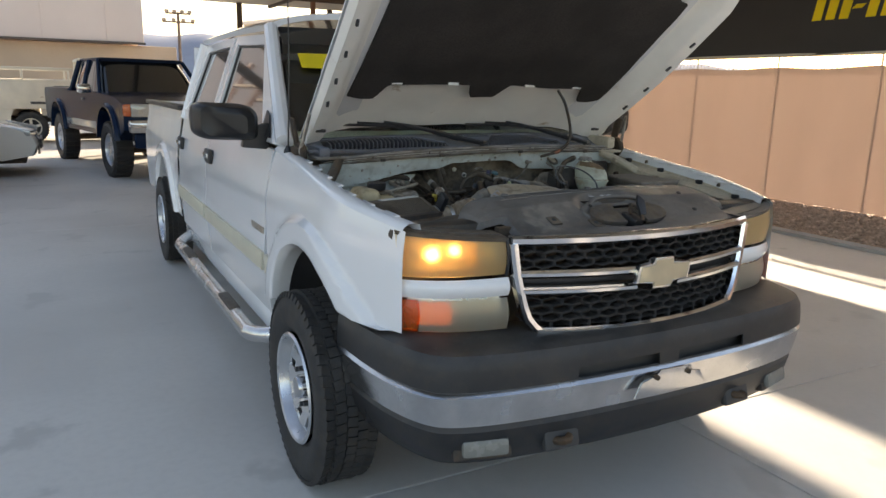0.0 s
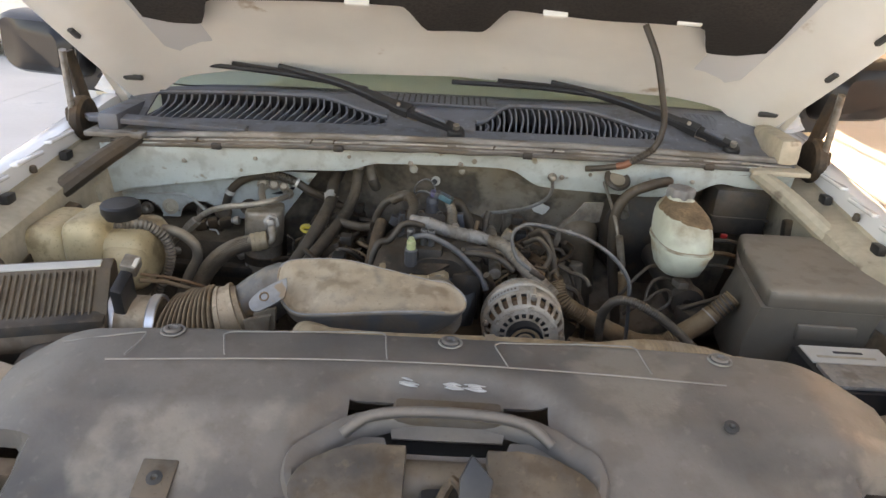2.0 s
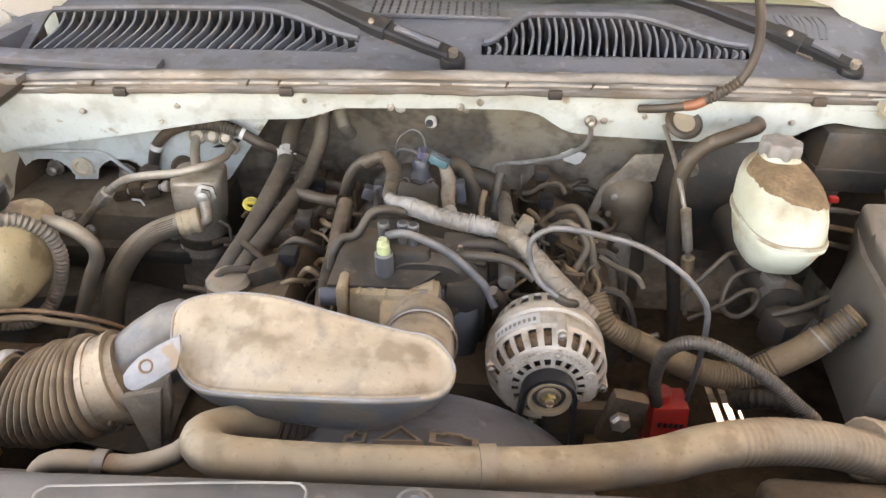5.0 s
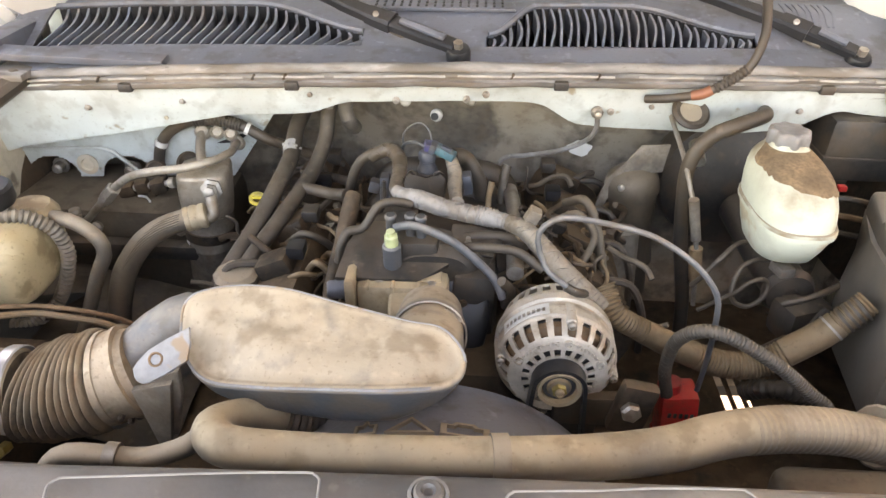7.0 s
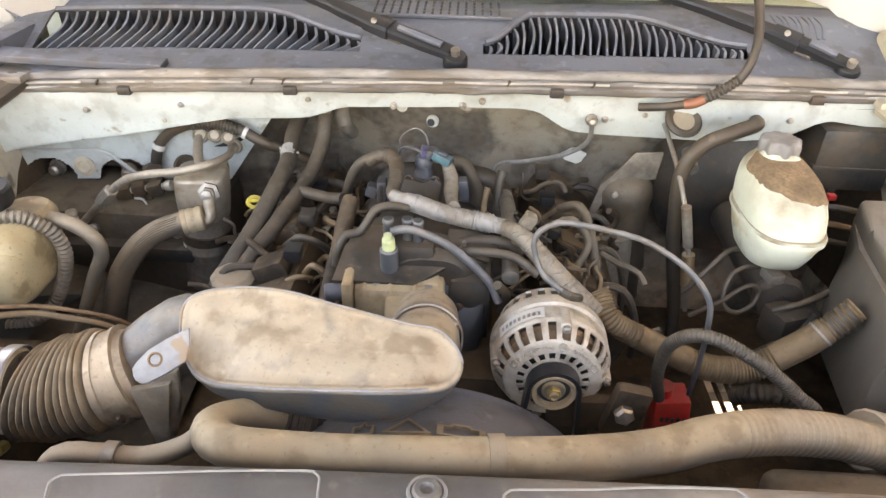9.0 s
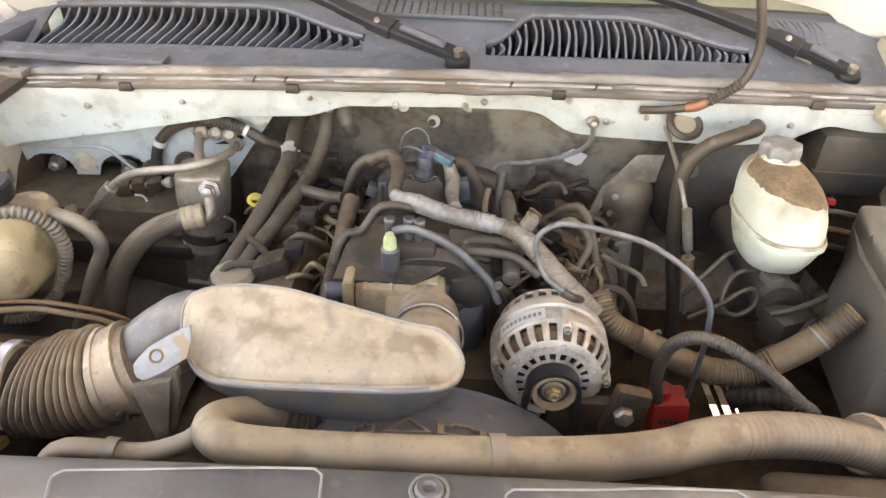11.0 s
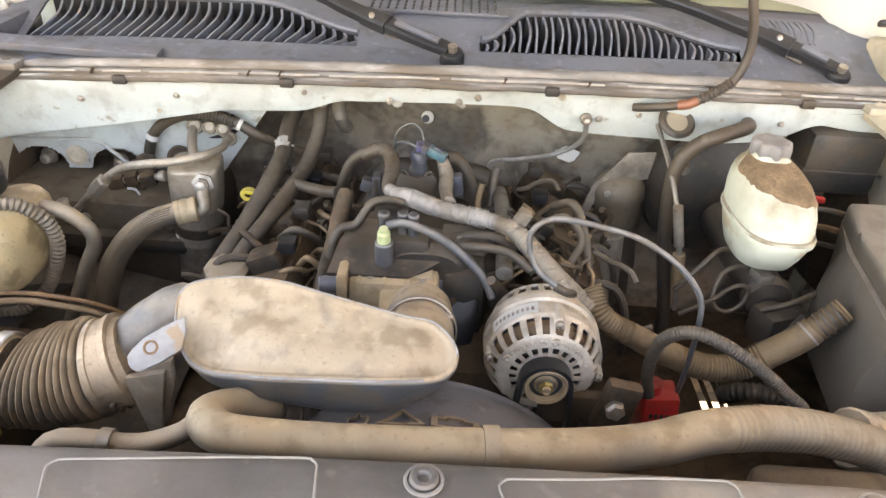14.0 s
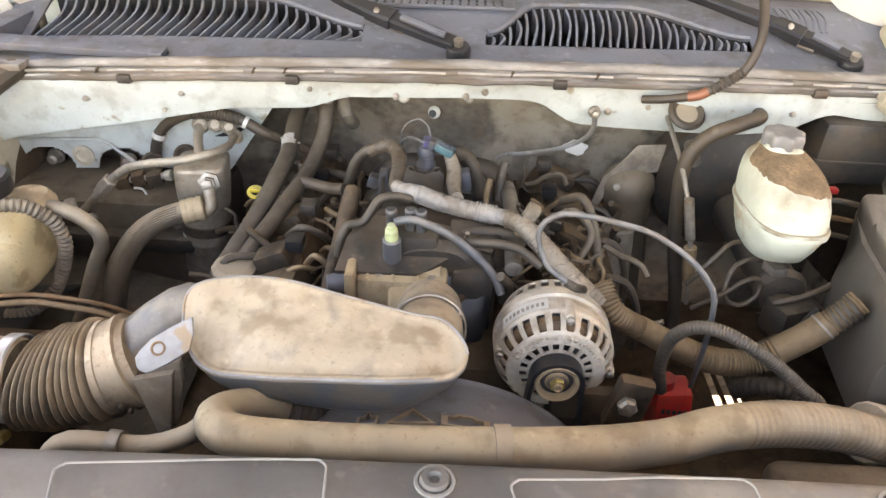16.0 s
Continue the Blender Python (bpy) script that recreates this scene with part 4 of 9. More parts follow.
for s in (-1, 1):
    head = part("headlight", lamp_face(s, 0.0, 1.0, (0.949, 1.062), (0.942, 1.083), -0.075), HOUSING, truck, "yellowed headlight")
    part("lamp_lens", lamp_face(s, 0.0, 1.0, (0.949, 1.062), (0.942, 1.083)), LENS, head, "sun-yellowed clouded plastic lens")
    hx, hy = lamp_curve(0.66)
    part("reflector_tray", lamp_face(s, 0.36, 0.90, (0.962, 1.050), (0.957, 1.066), -0.062), REFLECTOR, head)
    part("reflector_tray", lamp_face(s, 0.08, 0.34, (0.966, 1.046), (0.962, 1.058), -0.040), REFLECTOR, head)
    bx, by = lamp_curve(0.46)
    part("bulb", lathe(((0.002, 0), (0.012, 0.005), (0.015, 0.016), (0.009, 0.028)), (s * bx, by + 0.030, 1.020), (0, 1, 0), 14), BULB if s < 0 else REFLECTOR, head, "lit bulb" if s < 0 else "unlit bulb")
    part("tray_wall", lamp_face(s, 0.335, 0.36, (0.955, 1.056), (0.952, 1.07), -0.03, 3, 0.03), REFLECTOR, head)
    part("bulb", lathe(((0.002, 0), (0.016, 0.006), (0.020, 0.020), (0.012, 0.034)), (s * hx, hy + 0.026, 1.008), (0, 1, 0), 14), BULB if s < 0 else REFLECTOR, head, "lit bulb" if s < 0 else "unlit bulb")
    for k in range(6):
        part("lens_flute", lamp_face(s, 0.30 + 0.018 * k, 0.306 + 0.018 * k, (0.955, 1.056), (0.952, 1.07), -0.006, 2, 0.003), LENS, head)
    part("lamp_edge", lamp_face(s, 0.0, 0.03, (0.944, 1.066), (0.938, 1.087), 0.004, 3, 0.05), BLACK_CLEAN, head)
    part("lamp_bar", lamp_face(s, 0.0, 1.0, (0.880, 0.940), (0.878, 0.934), 0.006, 14, 0.06), WHITE, truck, "white bar between the lamps")
    sig = part("turn_signal", lamp_face(s, 0.0, 1.0, (0.768, 0.872), (0.768, 0.870), -0.05), REFLECTOR, truck, "turn signal lamp")
    part("lamp_lens", lamp_face(s, 0.0, 0.82, (0.768, 0.872), (0.768, 0.870)), LENS_CLEAR, sig, "clouded clear lens")
    part("side_marker", lamp_face(s, 0.83, 1.0, (0.768, 0.872), (0.768, 0.870), 0.002, 5, 0.02), LENS_ORANGE, sig, "orange side reflector")
    part("signal_bulb", lamp_face(s, 0.52, 0.80, (0.785, 0.858), (0.785, 0.856), -0.026, 8, 0.006), AMBER_LIT if s < 0 else LENS_ORANGE, sig, "amber bulb")
    part("lamp_back", box((s * 0.69, 0.20, 0.92), (0.34, 0.10, 0.34), 0.02), BLACK, truck)
    part("lamp_roof", sheet(lambda u, v: (s * lamp_curve(u)[0] - s * 0.012 * v, lamp_curve(u)[1] - 0.006 + 0.125 * v, lerp(1.064, 1.086, u) + 0.012 * v - 0.010 * v * v), 14, 4, 0.012), FILTER_LID if s < 0 else COVER, truck, "dusty lamp mounting panel")
    part("panel_edge", tube([(s * lamp_curve(u)[0], lamp_curve(u)[1] + 0.028, lerp(1.064, 1.086, u) + 0.006) for u in (0.04, 0.25, 0.5, 0.75, 0.95)], 0.0016, 6), COVER, truck)


def bumper_plan(u):
    """Half plan of the bumper, u from 0 (middle) to 1 (wheel)."""
    pts = ((0.0, -0.200), (0.32, -0.190), (0.60, -0.160), (0.77, -0.118), (0.846, -0.055), (0.898, 0.08), (0.925, 0.25), (0.935, 0.44))
    k = u * (len(pts) - 1)
    i = min(int(k), len(pts) - 2)
    f = k - i
    p = [pts[max(0, min(len(pts) - 1, i + j))] for j in (-1, 0, 1, 2)]
    return tuple(0.5 * (2 * p[1][c] + (p[2][c] - p[0][c]) * f + (2 * p[0][c] - 5 * p[1][c] + 4 * p[2][c] - p[3][c]) * f * f + (3 * p[1][c] - p[0][c] - 3 * p[2][c] + p[3][c]) * f ** 3) for c in (0, 1))


def bumper_strip(prof, n=64, u1=1.0, keep=None, thick=0.006):
    """Sweeps (inset, height) pairs round the whole front; the middle stretch of the plan is mirrored."""
    def f(a, b):
        q = 2 * a - 1
        x, y = bumper_plan(abs(q) * u1)
        k = b * (len(prof) - 1)
        i = min(int(k), len(prof) - 2)
        inset, z = (lerp(prof[i][c], prof[i + 1][c], k - i) for c in (0, 1))
        drop = 0.0
        shrink = 1 - inset / 0.95
        sx = math.copysign(x, q) if q else 0.0
        return (sx * shrink, y + inset, z + drop)
    return sheet(f, n, (len(prof) - 1) * 2, thick, keep=keep)


slot_keep = lambda a, b: not (0.030 < abs(2 * a - 1) < 0.165 and 0.09 < b < 0.34)
bump = part("front_bumper", bumper_strip(((0.040, 0.515), (0.014, 0.522), (0.006, 0.575), (0.0, 0.620), (0.010, 0.632)), 96), CHROME_WORN, truck, "scuffed chrome front bumper")
part("bumper_cover", bumper_strip(((0.010, 0.632), (0.000, 0.640), (0.002, 0.680), (0.006, 0.718), (0.018, 0.746), (0.055, 0.757), (0.24, 0.760)), 144, keep=slot_keep), BUMPER, bump, "dark grey plastic bumper cover")
part("slot_liner", bumper_strip(((0.04, 0.62), (0.04, 0.70)), 40, u1=0.4), INK_AND_HOLES, bump)
part("bumper_valance", bumper_strip(((0.03, 0.524), (0.018, 0.50), (0.028, 0.44), (0.06, 0.375), (0.11, 0.345)), 96, u1=0.97), BUMPER, bump, "dark grey plastic lower valance")
part("bumper_backing", box((0, 0.02, 0.60), (1.5, 0.10, 0.20), 0.02), DARK, bump)
part("plate_mount", prism([(-0.16, -0.040), (0.16, -0.040), (0.13, 0.012), (0.075, 0.020), (0.055, 0.042), (-0.055, 0.042), (-0.075, 0.020), (-0.13, 0.012)], (0.0, -0.210, 0.586), (1, 0, 0), (0, 0, 1), 0.008, 0.003), CHROME_WORN, bump, "stepped plate recess")
for s in (-1, 1):
    part("plate_bolt", cyl((s * 0.07, -0.21, 0.605), (s * 0.07, -0.225, 0.605), 0.009, seg=10), DARK, bump)
    fx, fy = bumper_plan(0.56)
    part("fog_lamp", box((s * 0.66, -0.118, 0.443), (0.15, 0.03, 0.055), 0.015, rot=(-12, 0, s * 14)), FOG, bump, "clouded fog lamp")
    part("fog_recess", box((s * 0.66, -0.095, 0.443), (0.19, 0.03, 0.09), 0.01, rot=(-12, 0, s * 14)), BLACK, bump)
    # solid dark block, its colour standing for the recess's shade
    part("tow_recess", box((s * 0.40, -0.15, 0.435), (0.13, 0.03, 0.075), 0.015, rot=(-14, 0, s * 4)), INK_AND_HOLES, bump)
    part("tow_hook", tube([(s * 0.38, -0.10, 0.44), (s * 0.38, -0.17, 0.44), (s * 0.41, -0.185, 0.44), (s * 0.43, -0.15, 0.43)], 0.014, 8), DARK, bump)

# ---- hood ----
def hood_line(v):
    """Side edge of the raised hood from hinge (0) to nose (1): (y, z)."""
    return lerp(1.235, 0.33, v), lerp(1.262, 1.935, v) - 0.03 * math.sin(math.pi * v)


HN = Vector((0, -0.62, -0.78)).normalized()      # out of the underside


def hood_at(x, v, sink):
    y, z = hood_line(v)
    return Vector((x, y, z)) - HN * sink


def hood_half(v):
    return table(((0, 0.80), (0.5, 0.835), (0.9, 0.85), (1.0, 0.82)), v)


hood = part("hood", sheet(lambda u, v: hood_at(lerp(-1, 1, u) * (hood_half(v) + 0.008), v, 0.035 + 0.115 * (1 - abs(2 * u - 1) ** 2.6)), 36, 20, 0.004), WHITE, truck, "raised white hood")


def hood_inside(u, v):
    """Rolled flange at the sides, then the inner panel set deep."""
    q = abs(2 * u - 1)
    x = (2 * u - 1) * hood_half(v)
    sink = table(((0.0, 0.130), (0.70, 0.105), (0.80, 0.088), (0.865, 0.070), (0.885, 0.030), (0.93, 0.012), (0.955, 0.010), (0.975, 0.0), (1.0, 0.022)), q)
    if v < 0.12:
        sink *= lerp(0.86, 1, v / 0.12)
    if v > 0.93:
        sink = lerp(sink, 0.02, (v - 0.93) / 0.07)
    return hood_at(x, v, sink)


part("hood_inner_panel", sheet(hood_inside, 80, 30, 0.003), HOOD_INNER, hood, "dirty white inner panel")


def pad_edge(x):
    """Lower edge of the insulation, with its three tongues."""
    a = abs(x)
    tongue = max(smooth01((a - 0.50) / 0.05) , smooth01((0.115 - a) / 0.06))
    return lerp(0.335, 0.245, tongue) + (0.02 * smooth01((a - 0.60) / 0.08))


def pad(u, v):
    x = lerp(-0.665, 0.665, u)
    top = 0.905 - 0.05 * smooth01((abs(x) - 0.52) / 0.14)
    return hood_at(x, lerp(pad_edge(x), top, v), table(((0.0, 0.108), (0.5, 0.092), (0.665, 0.084)), abs(x)) + 0.006 * noise.noise((x * 5, v * 5, 0)))


part("insulation_pad", sheet(pad, 110, 26, 0.012), PAD, hood, "dark felt insulation pad")
for x in (-0.47, -0.20, 0.20, 0.47):
    p = hood_at(x, 0.345, 0.090)
    part("pad_clip", box(p, (0.05, 0.026, 0.010), 0.003, rot=(51, 0, 0)), HOOD_INNER, hood)
for s in (-1, 1):
    for v in (0.30, 0.44, 0.58, 0.72):
        # slots are solid dark pieces, coloured as shaded openings
        part("flange_slot", box(hood_at(s * (hood_half(v) * 0.945), v, 0.004), (0.012, 0.030, 0.010), 0.003, rot=(-37, 0, s * 12)), INK_AND_HOLES, hood)
    part("flange_slot", box(hood_at(s * 0.745, 0.10, 0.008), (0.045, 0.014, 0.010), 0.004, rot=(-37, 0, 0)), INK_AND_HOLES, hood)
    part("gusset", prism([(0, 0), (0.16, -0.01), (0.15, 0.05), (0.05, 0.11), (0.0, 0.13)], hood_at(s * 0.80, 0.02, 0.0), (0, -0.80, 0.60), (0, 0.6, -0.8), 0.004, 0), HOOD_INNER, hood, "hinge plate")
    part("hinge_arm", box((s * 0.862, 1.125, 1.30), (0.014, 0.045, 0.17), 0.006, rot=(6, s * 10, 0)), DARK, hood)
    part("hinge_base", box((s * 0.865, 1.12, 1.205), (0.03, 0.10, 0.12), 0.012), DARK, truck, "rusty hood hinge")
    part("hinge_spring", lathe([(0.045, 0), (0.052, 0.006), (0.052, 0.022), (0.045, 0.028)], (s * 0.85 - 0.014, 1.10, 1.235), (1, 0, 0), 24), DARK, truck)
    part("lift_rod", cyl((s * 0.868, 1.09, 1.20), (s * 0.835, 1.02, 1.40), 0.008, seg=10), STEEL, truck)

# washer hose from hood to cowl
part("washer_hose", tube([(0.395, 1.020, 1.52), (0.422, 0.995, 1.46), (0.444, 0.985, 1.384), (0.456, 0.985, 1.337), (0.456, 0.983, 1.304), (0.443, 0.980, 1.270), (0.415, 0.980, 1.248), (0.390, 0.983, 1.231), (0.374, 0.988, 1.225), (0.341, 1.000, 1.215), (0.312, 1.020, 1.206)], 0.0068, 12), HOSE_DARK, truck, "grey washer hose")
part("hose_tape", tube([(0.398, 0.982, 1.237), (0.386, 0.984, 1.229), (0.372, 0.989, 1.2245)], 0.0080, 12, 0.006), COPPER_TAPE, truck, "orange tape")
part("hose_sleeve", tube([(0.443, 0.980, 1.270), (0.430, 0.980, 1.259), (0.415, 0.980, 1.248), (0.402, 0.981, 1.239)], 0.0078, 12, 0.004, ribs=0.006, depth=0.0010), HOSE_DARK, truck)

# ---- cowl and firewall ----
def cowl_lean(x):
    return 0.018 * x


def firewall_at(u, v):
    x, z = lerp(-0.80, 0.80, u), lerp(0.45, 1.20, v)
    y = 1.215 + 0.05 * math.exp(-((x + 0.25) / 0.12) ** 2) - 0.030 * smooth01((x - 0.16) / 0.10) + 0.02 * smooth01((abs(x) - 0.5) / 0.2)
    y -= 0.05 * smooth01((z - 1.02) / 0.16)
    return (x, y + 0.006 * noise.noise((x * 9, z * 9, 2.0)), z)


part("firewall", sheet(firewall_at, 70, 34, 0.01), FIREWALL, truck, "dark dusty firewall liner")
COWL_LOW = ((-0.79, 1.070), (-0.748, 1.084), (-0.562, 1.116), (-0.36, 1.158), (-0.226, 1.165), (-0.168, 1.187), (0.002, 1.193), (0.126, 1.194), (0.163, 1.186), (0.203, 1.157), (0.259, 1.150), (0.471, 1.142), (0.56, 1.150), (0.62, 1.186), (0.79, 1.16))


def cowl_face(u, v):
    """White cowl front; its lower edge rises in the middle over the engine."""
    x = lerp(-0.79, 0.79, u)
    low = table(COWL_LOW, x)
    z = lerp(low, 1.236 + cowl_lean(x) - 0.02 * (x / 0.7) ** 2, v)
    return (x, 1.022 + 0.016 * (1 - v) + 0.02 * (x / 0.8) ** 2 + 0.006 * smooth01((1.19 - z) / 0.05) + 0.002 * noise.noise((x * 14, z * 20, 0)), z)


cowl = part("cowl_front", sheet(cowl_face, 120, 10, 0.004), COWL_WHITE, truck, "dirty white cowl panel")
part("cowl_edge", tube([cowl_face(u, 0.0) for u in (i / 60 for i in range(61))], 0.0035, 8, 0.03), COWL_WHITE, cowl)
part("cowl_shelf", sheet(lambda u, v: (lerp(-0.79, 0.79, u), lerp(1.04, 1.24, v), 1.198 - 0.01 * v + cowl_lean(lerp(-0.79, 0.79, u))), 30, 6, 0.004), FIREWALL, cowl)
bulk = part("bulkhead", sheet(lambda u, v: (lerp(-0.82, lerp(-0.40, -0.31, v), u), 1.10 + 0.02 * u, lerp(lerp(1.000, 1.005, u), 1.13, v)), 150, 40, 0.005, keep=lambda u, v: not any(math.hypot(lerp(-0.82, lerp(-0.40, -0.31, v), u) - cx, (lerp(1.0, 1.13, v) - 1.0) * 1.1) < 0.048 for cx in (-0.735, -0.597))), COWL_WHITE, truck, "white bulkhead plate")
for x, z in ((-0.735, 1.012), (-0.597, 1.010)):
    part("bulkhead_stud", lathe(((0.016, 0), (0.016, 0.004), (0.010, 0.004), (0.010, 0.02), (0.006, 0.024)), (x, 1.128, z), (0, -1, 0), 10), STEEL, bulk)
part("bulkhead_rib", tube([(-0.80, 1.098, 1.056), (-0.70, 1.098, 1.060), (-0.627, 1.100, 1.060), (-0.600, 1.101, 1.040), (-0.572, 1.103, 1.012)], 0.004, 8), COWL_WHITE, bulk)
part("bulkhead_plug", lathe(((0.018, 0), (0.020, 0.005), (0.012, 0.007), (0.010, 0.003), (0.001, 0.004)), (-0.665, 1.100, 1.030), (0, -1, 0), 22), TAN, bulk)
for x, z in ((-0.435, 1.182), (-0.221, 1.200), (-0.082, 1.192), (0.031, 1.196), (0.062, 1.205), (0.262, 1.180), (0.325, 1.190), (0.56, 1.185), (-0.60, 1.165)):
    y = 1.030 + 0.02 * (x / 0.8) ** 2
    part("cowl_screw", lathe(((0.0062, 0), (0.0062, 0.003), (0.0045, 0.004), (0.0045, 0.008), (0.003, 0.009), (0.001, 0.009)), (x, y, z), (0, -1, 0), 8), STEEL, cowl)
for x, z, w in ((-0.52, 1.178, 0.008), (-0.47, 1.150, 0.004), (0.22, 1.205, 0.006)):
    part("cowl_dimple", lathe(((w, 0), (w * 0.8, 0.0018), (w * 0.3, 0.0008), (0.001, 0.0004)), (x, 1.030 + 0.02 * (x / 0.8) ** 2, z), (0, -1, 0), 12), TAN, cowl)
grom = part("cable_grommet", lathe(((0.030, 0), (0.031, 0.004), (0.026, 0.008), (0.021, 0.004), (0.012, 0.003), (0.001, 0.003)), (0.385, 1.022, 1.184), (0.15, -0.62, 0.78), 26), HOSE_DARK, cowl, "rubber grommet")
part("grommet_hole", lathe(((0.019, 0.0), (0.018, 0.0045), (0.001, 0.0045)), (0.385, 1.022, 1.184), (0.15, -0.62, 0.78), 22), HOSE, grom)
part("strap_bolt", lathe(((0.010, 0), (0.010, 0.006), (0.006, 0.010), (0.006, 0.018), (0.002, 0.020)), (0.240, 1.028, 1.180), (0, -1, 0), 10), STEEL, cowl)
part("ground_strap", tube([(0.239, 1.012, 1.180), (0.245, 1.046, 1.142), (0.236, 1.077, 1.108), (0.200, 1.106, 1.076), (0.143, 1.126, 1.055), (0.107, 1.137, 1.046), (0.091, 1.136, 1.031), (0.082, 1.130, 0.99)], 0.0042, 10, 0.006), LOOM_GREY, truck, "braided ground strap")
part("strap_tab", prism([(0.022 * math.cos(k * 0.4488) * (1 + 0.2 * math.sin(k * 2.3)), 0.013 * math.sin(k * 0.4488) * (1 + 0.2 * math.cos(k * 1.7))) for k in range(14)], (0.236, 1.138, 1.066), (1, 0, 0), (0, 0.2, 1), 0.006, 0.001), LABEL, truck)


# weather strip: a lipped seal of several ridges in one run
def seal_mid(x):
    return 1.003 + 0.034 * (x / 0.6) ** 2, 1.2465 + cowl_lean(x) - 0.019 * (x / 0.6) ** 2


SEAL_FORM = ((-0.010, -0.018), (-0.015, -0.014), (-0.016, -0.008), (-0.011, -0.006), (-0.012, -0.002), (-0.015, 0.000), (-0.014, 0.0025), (-0.008, 0.004), (-0.011, 0.007), (-0.010, 0.012), (-0.004, 0.0165), (0.004, 0.017), (0.010, 0.013), (0.014, 0.004), (0.014, -0.018))


def seal_ring(x):
    y, z = seal_mid(x)
    k = 1 + 0.10 * noise.noise((x * 12, 0, 0))
    return [(x, y + a * k, z + b * k + 0.0012 * noise.noise((x * 30, i, 0))) for i, (a, b) in enumerate(SEAL_FORM)]


part("cowl_seal", rings([seal_ring(lerp(-0.77, 0.78, i / 130)) for i in range(131)]), SEAL, truck, "dusty rubber weather strip", smooth=50)
rnd = random.Random(5)
x = -0.76
while x < 0.72:
    w = rnd.uniform(0.06, 0.24)
    part("seal_lip", tube([(a, seal_mid(a)[0] - 0.0155, seal_mid(a)[1] + 0.0012 + rnd.uniform(-0.0008, 0.0008)) for a in (x, x + w * 0.33, x + w * 0.66, x + w)], 0.0020, 6, 0.02), SEAL_PALE, truck)
    x += w + rnd.uniform(0.01, 0.05)
for x in (-0.515, -0.24, 0.175, 0.585):
    y, z = seal_mid(x)
    part("seal_clip", box((x, y - 0.014, z - 0.013), (0.022, 0.014, 0.014), 0.003), BLACK, truck)
for x in (-0.56, -0.30, -0.25, 0.10, 0.23, 0.42):
    y, z = seal_mid(x)
    part("seal_nick", box((x, y - 0.0145, z + 0.001), (0.004, 0.006, 0.010), 0.001, rot=(0, 30, 0), segs=1), DARK, truck)


# cowl vent panel with its fins
def vent_z(y):
    return table(((1.015, 1.243), (1.06, 1.250), (1.105, 1.257), (1.15, 1.276), (1.195, 1.294), (1.23, 1.302), (1.33, 1.296)), y)


def vent_skin(u, v):
    x = lerp(-0.79, 0.79, u)
    y = lerp(1.018, 1.32, v)
    return (x, y + 0.03 * (x / 0.79) ** 2, vent_z(y) + 0.5 * cowl_lean(x) - 0.02 * (abs(x) / 0.79) ** 4)


FIN_RUNS = ((-0.715, -0.150, 29), (0.068, 0.500, 31), (0.565, 0.655, 8))


def fin_reach(a, q):
    """How far back the opening goes along a run."""
    if a < 0:
        return 0.094 - 0.074 * smooth01((q - 0.64) / 0.40)
    return 0.092 - 0.072 * smooth01((q - 0.50) / 0.50) - 0.075 * smooth01((0.20 - q) / 0.20)


def in_fins(u, v):
    x, y = lerp(-0.79, 0.79, u), lerp(1.018, 1.32, v)
    for a, b, _ in FIN_RUNS[:2]:
        if a - 0.006 < x < b + 0.006:
            return 1.104 < y < 1.106 + fin_reach(a, (x - a) / (b - a)) + 0.008
    return False


vent = part("cowl_vent_panel", sheet(vent_skin, 260, 76, 0.004, keep=lambda u, v: not in_fins(u, v)), COWL, truck, "grey plastic cowl vent panel")
# floor in black, so the shade between the fins is put in by colour
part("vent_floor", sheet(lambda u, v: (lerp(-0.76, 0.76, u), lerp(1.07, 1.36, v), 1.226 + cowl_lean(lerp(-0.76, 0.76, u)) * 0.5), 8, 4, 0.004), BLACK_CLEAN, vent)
for a, b, n in FIN_RUNS:
    for k in range(n):
        q = (k + 0.5) / n
        x = lerp(a, b, q)
        depth = fin_reach(a, q) if n > 10 else 0.065
        y0 = 1.104 + (0.055 if n < 10 else 0)
        bow = 0.011 if a < 0 else 0.005 * (1 if k % 2 else 0.4)
        bm = sheet(lambda u, v: (x + bow * math.sin(u * 4.2 - 0.9) + (0.012 * u * u if a < 0 else 0), y0 + depth * u + 0.03 * (x / 0.79) ** 2, vent_z(y0 + depth * u) + 0.5 * cowl_lean(x) - 0.02 * (abs(x) / 0.79) ** 4 - 0.034 * (1 - v) + 0.0015), 8, 2, 0.0040)
        part("vent_fin", bm, COWL, vent)
for a, b, n in FIN_RUNS[:2]:
    brow = []
    for i in range(41):
        q = i / 40
        x, y = lerp(a - 0.004, b + 0.004, q), 1.110 + fin_reach(a, q)
        brow.append((x, y + 0.006 + 0.03 * (x / 0.79) ** 2, vent_z(y + 0.006) + 0.5 * cowl_lean(x) - 0.02 * (abs(x) / 0.79) ** 4 + 0.001))
    part("vent_brow", tube(brow, 0.0055, 8, 0.02), COWL, vent)
    # black backing behind the fins, the opening's shade given by its colour
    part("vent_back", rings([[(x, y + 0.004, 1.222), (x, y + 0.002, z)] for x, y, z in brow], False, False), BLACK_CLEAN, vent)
part("vent_ledge", prism([(-0.36, 0), (0.0, 0), (0.0, 0.030), (-0.34, 0.040), (-0.38, 0.020)], (-0.455, 1.030, 1.236), (1, -0.06, -0.01), (0.05, 1, 0.12), 0.012, 0.002), COWL, vent)
part("vent_ledge", prism([(0.0, 0), (0.25, 0), (0.205, 0.050), (0.06, 0.040)], (0.120, 1.030, 1.242), (1, 0, 0.018), (0, 1, 0.30), 0.012, 0.003), COWL, vent)
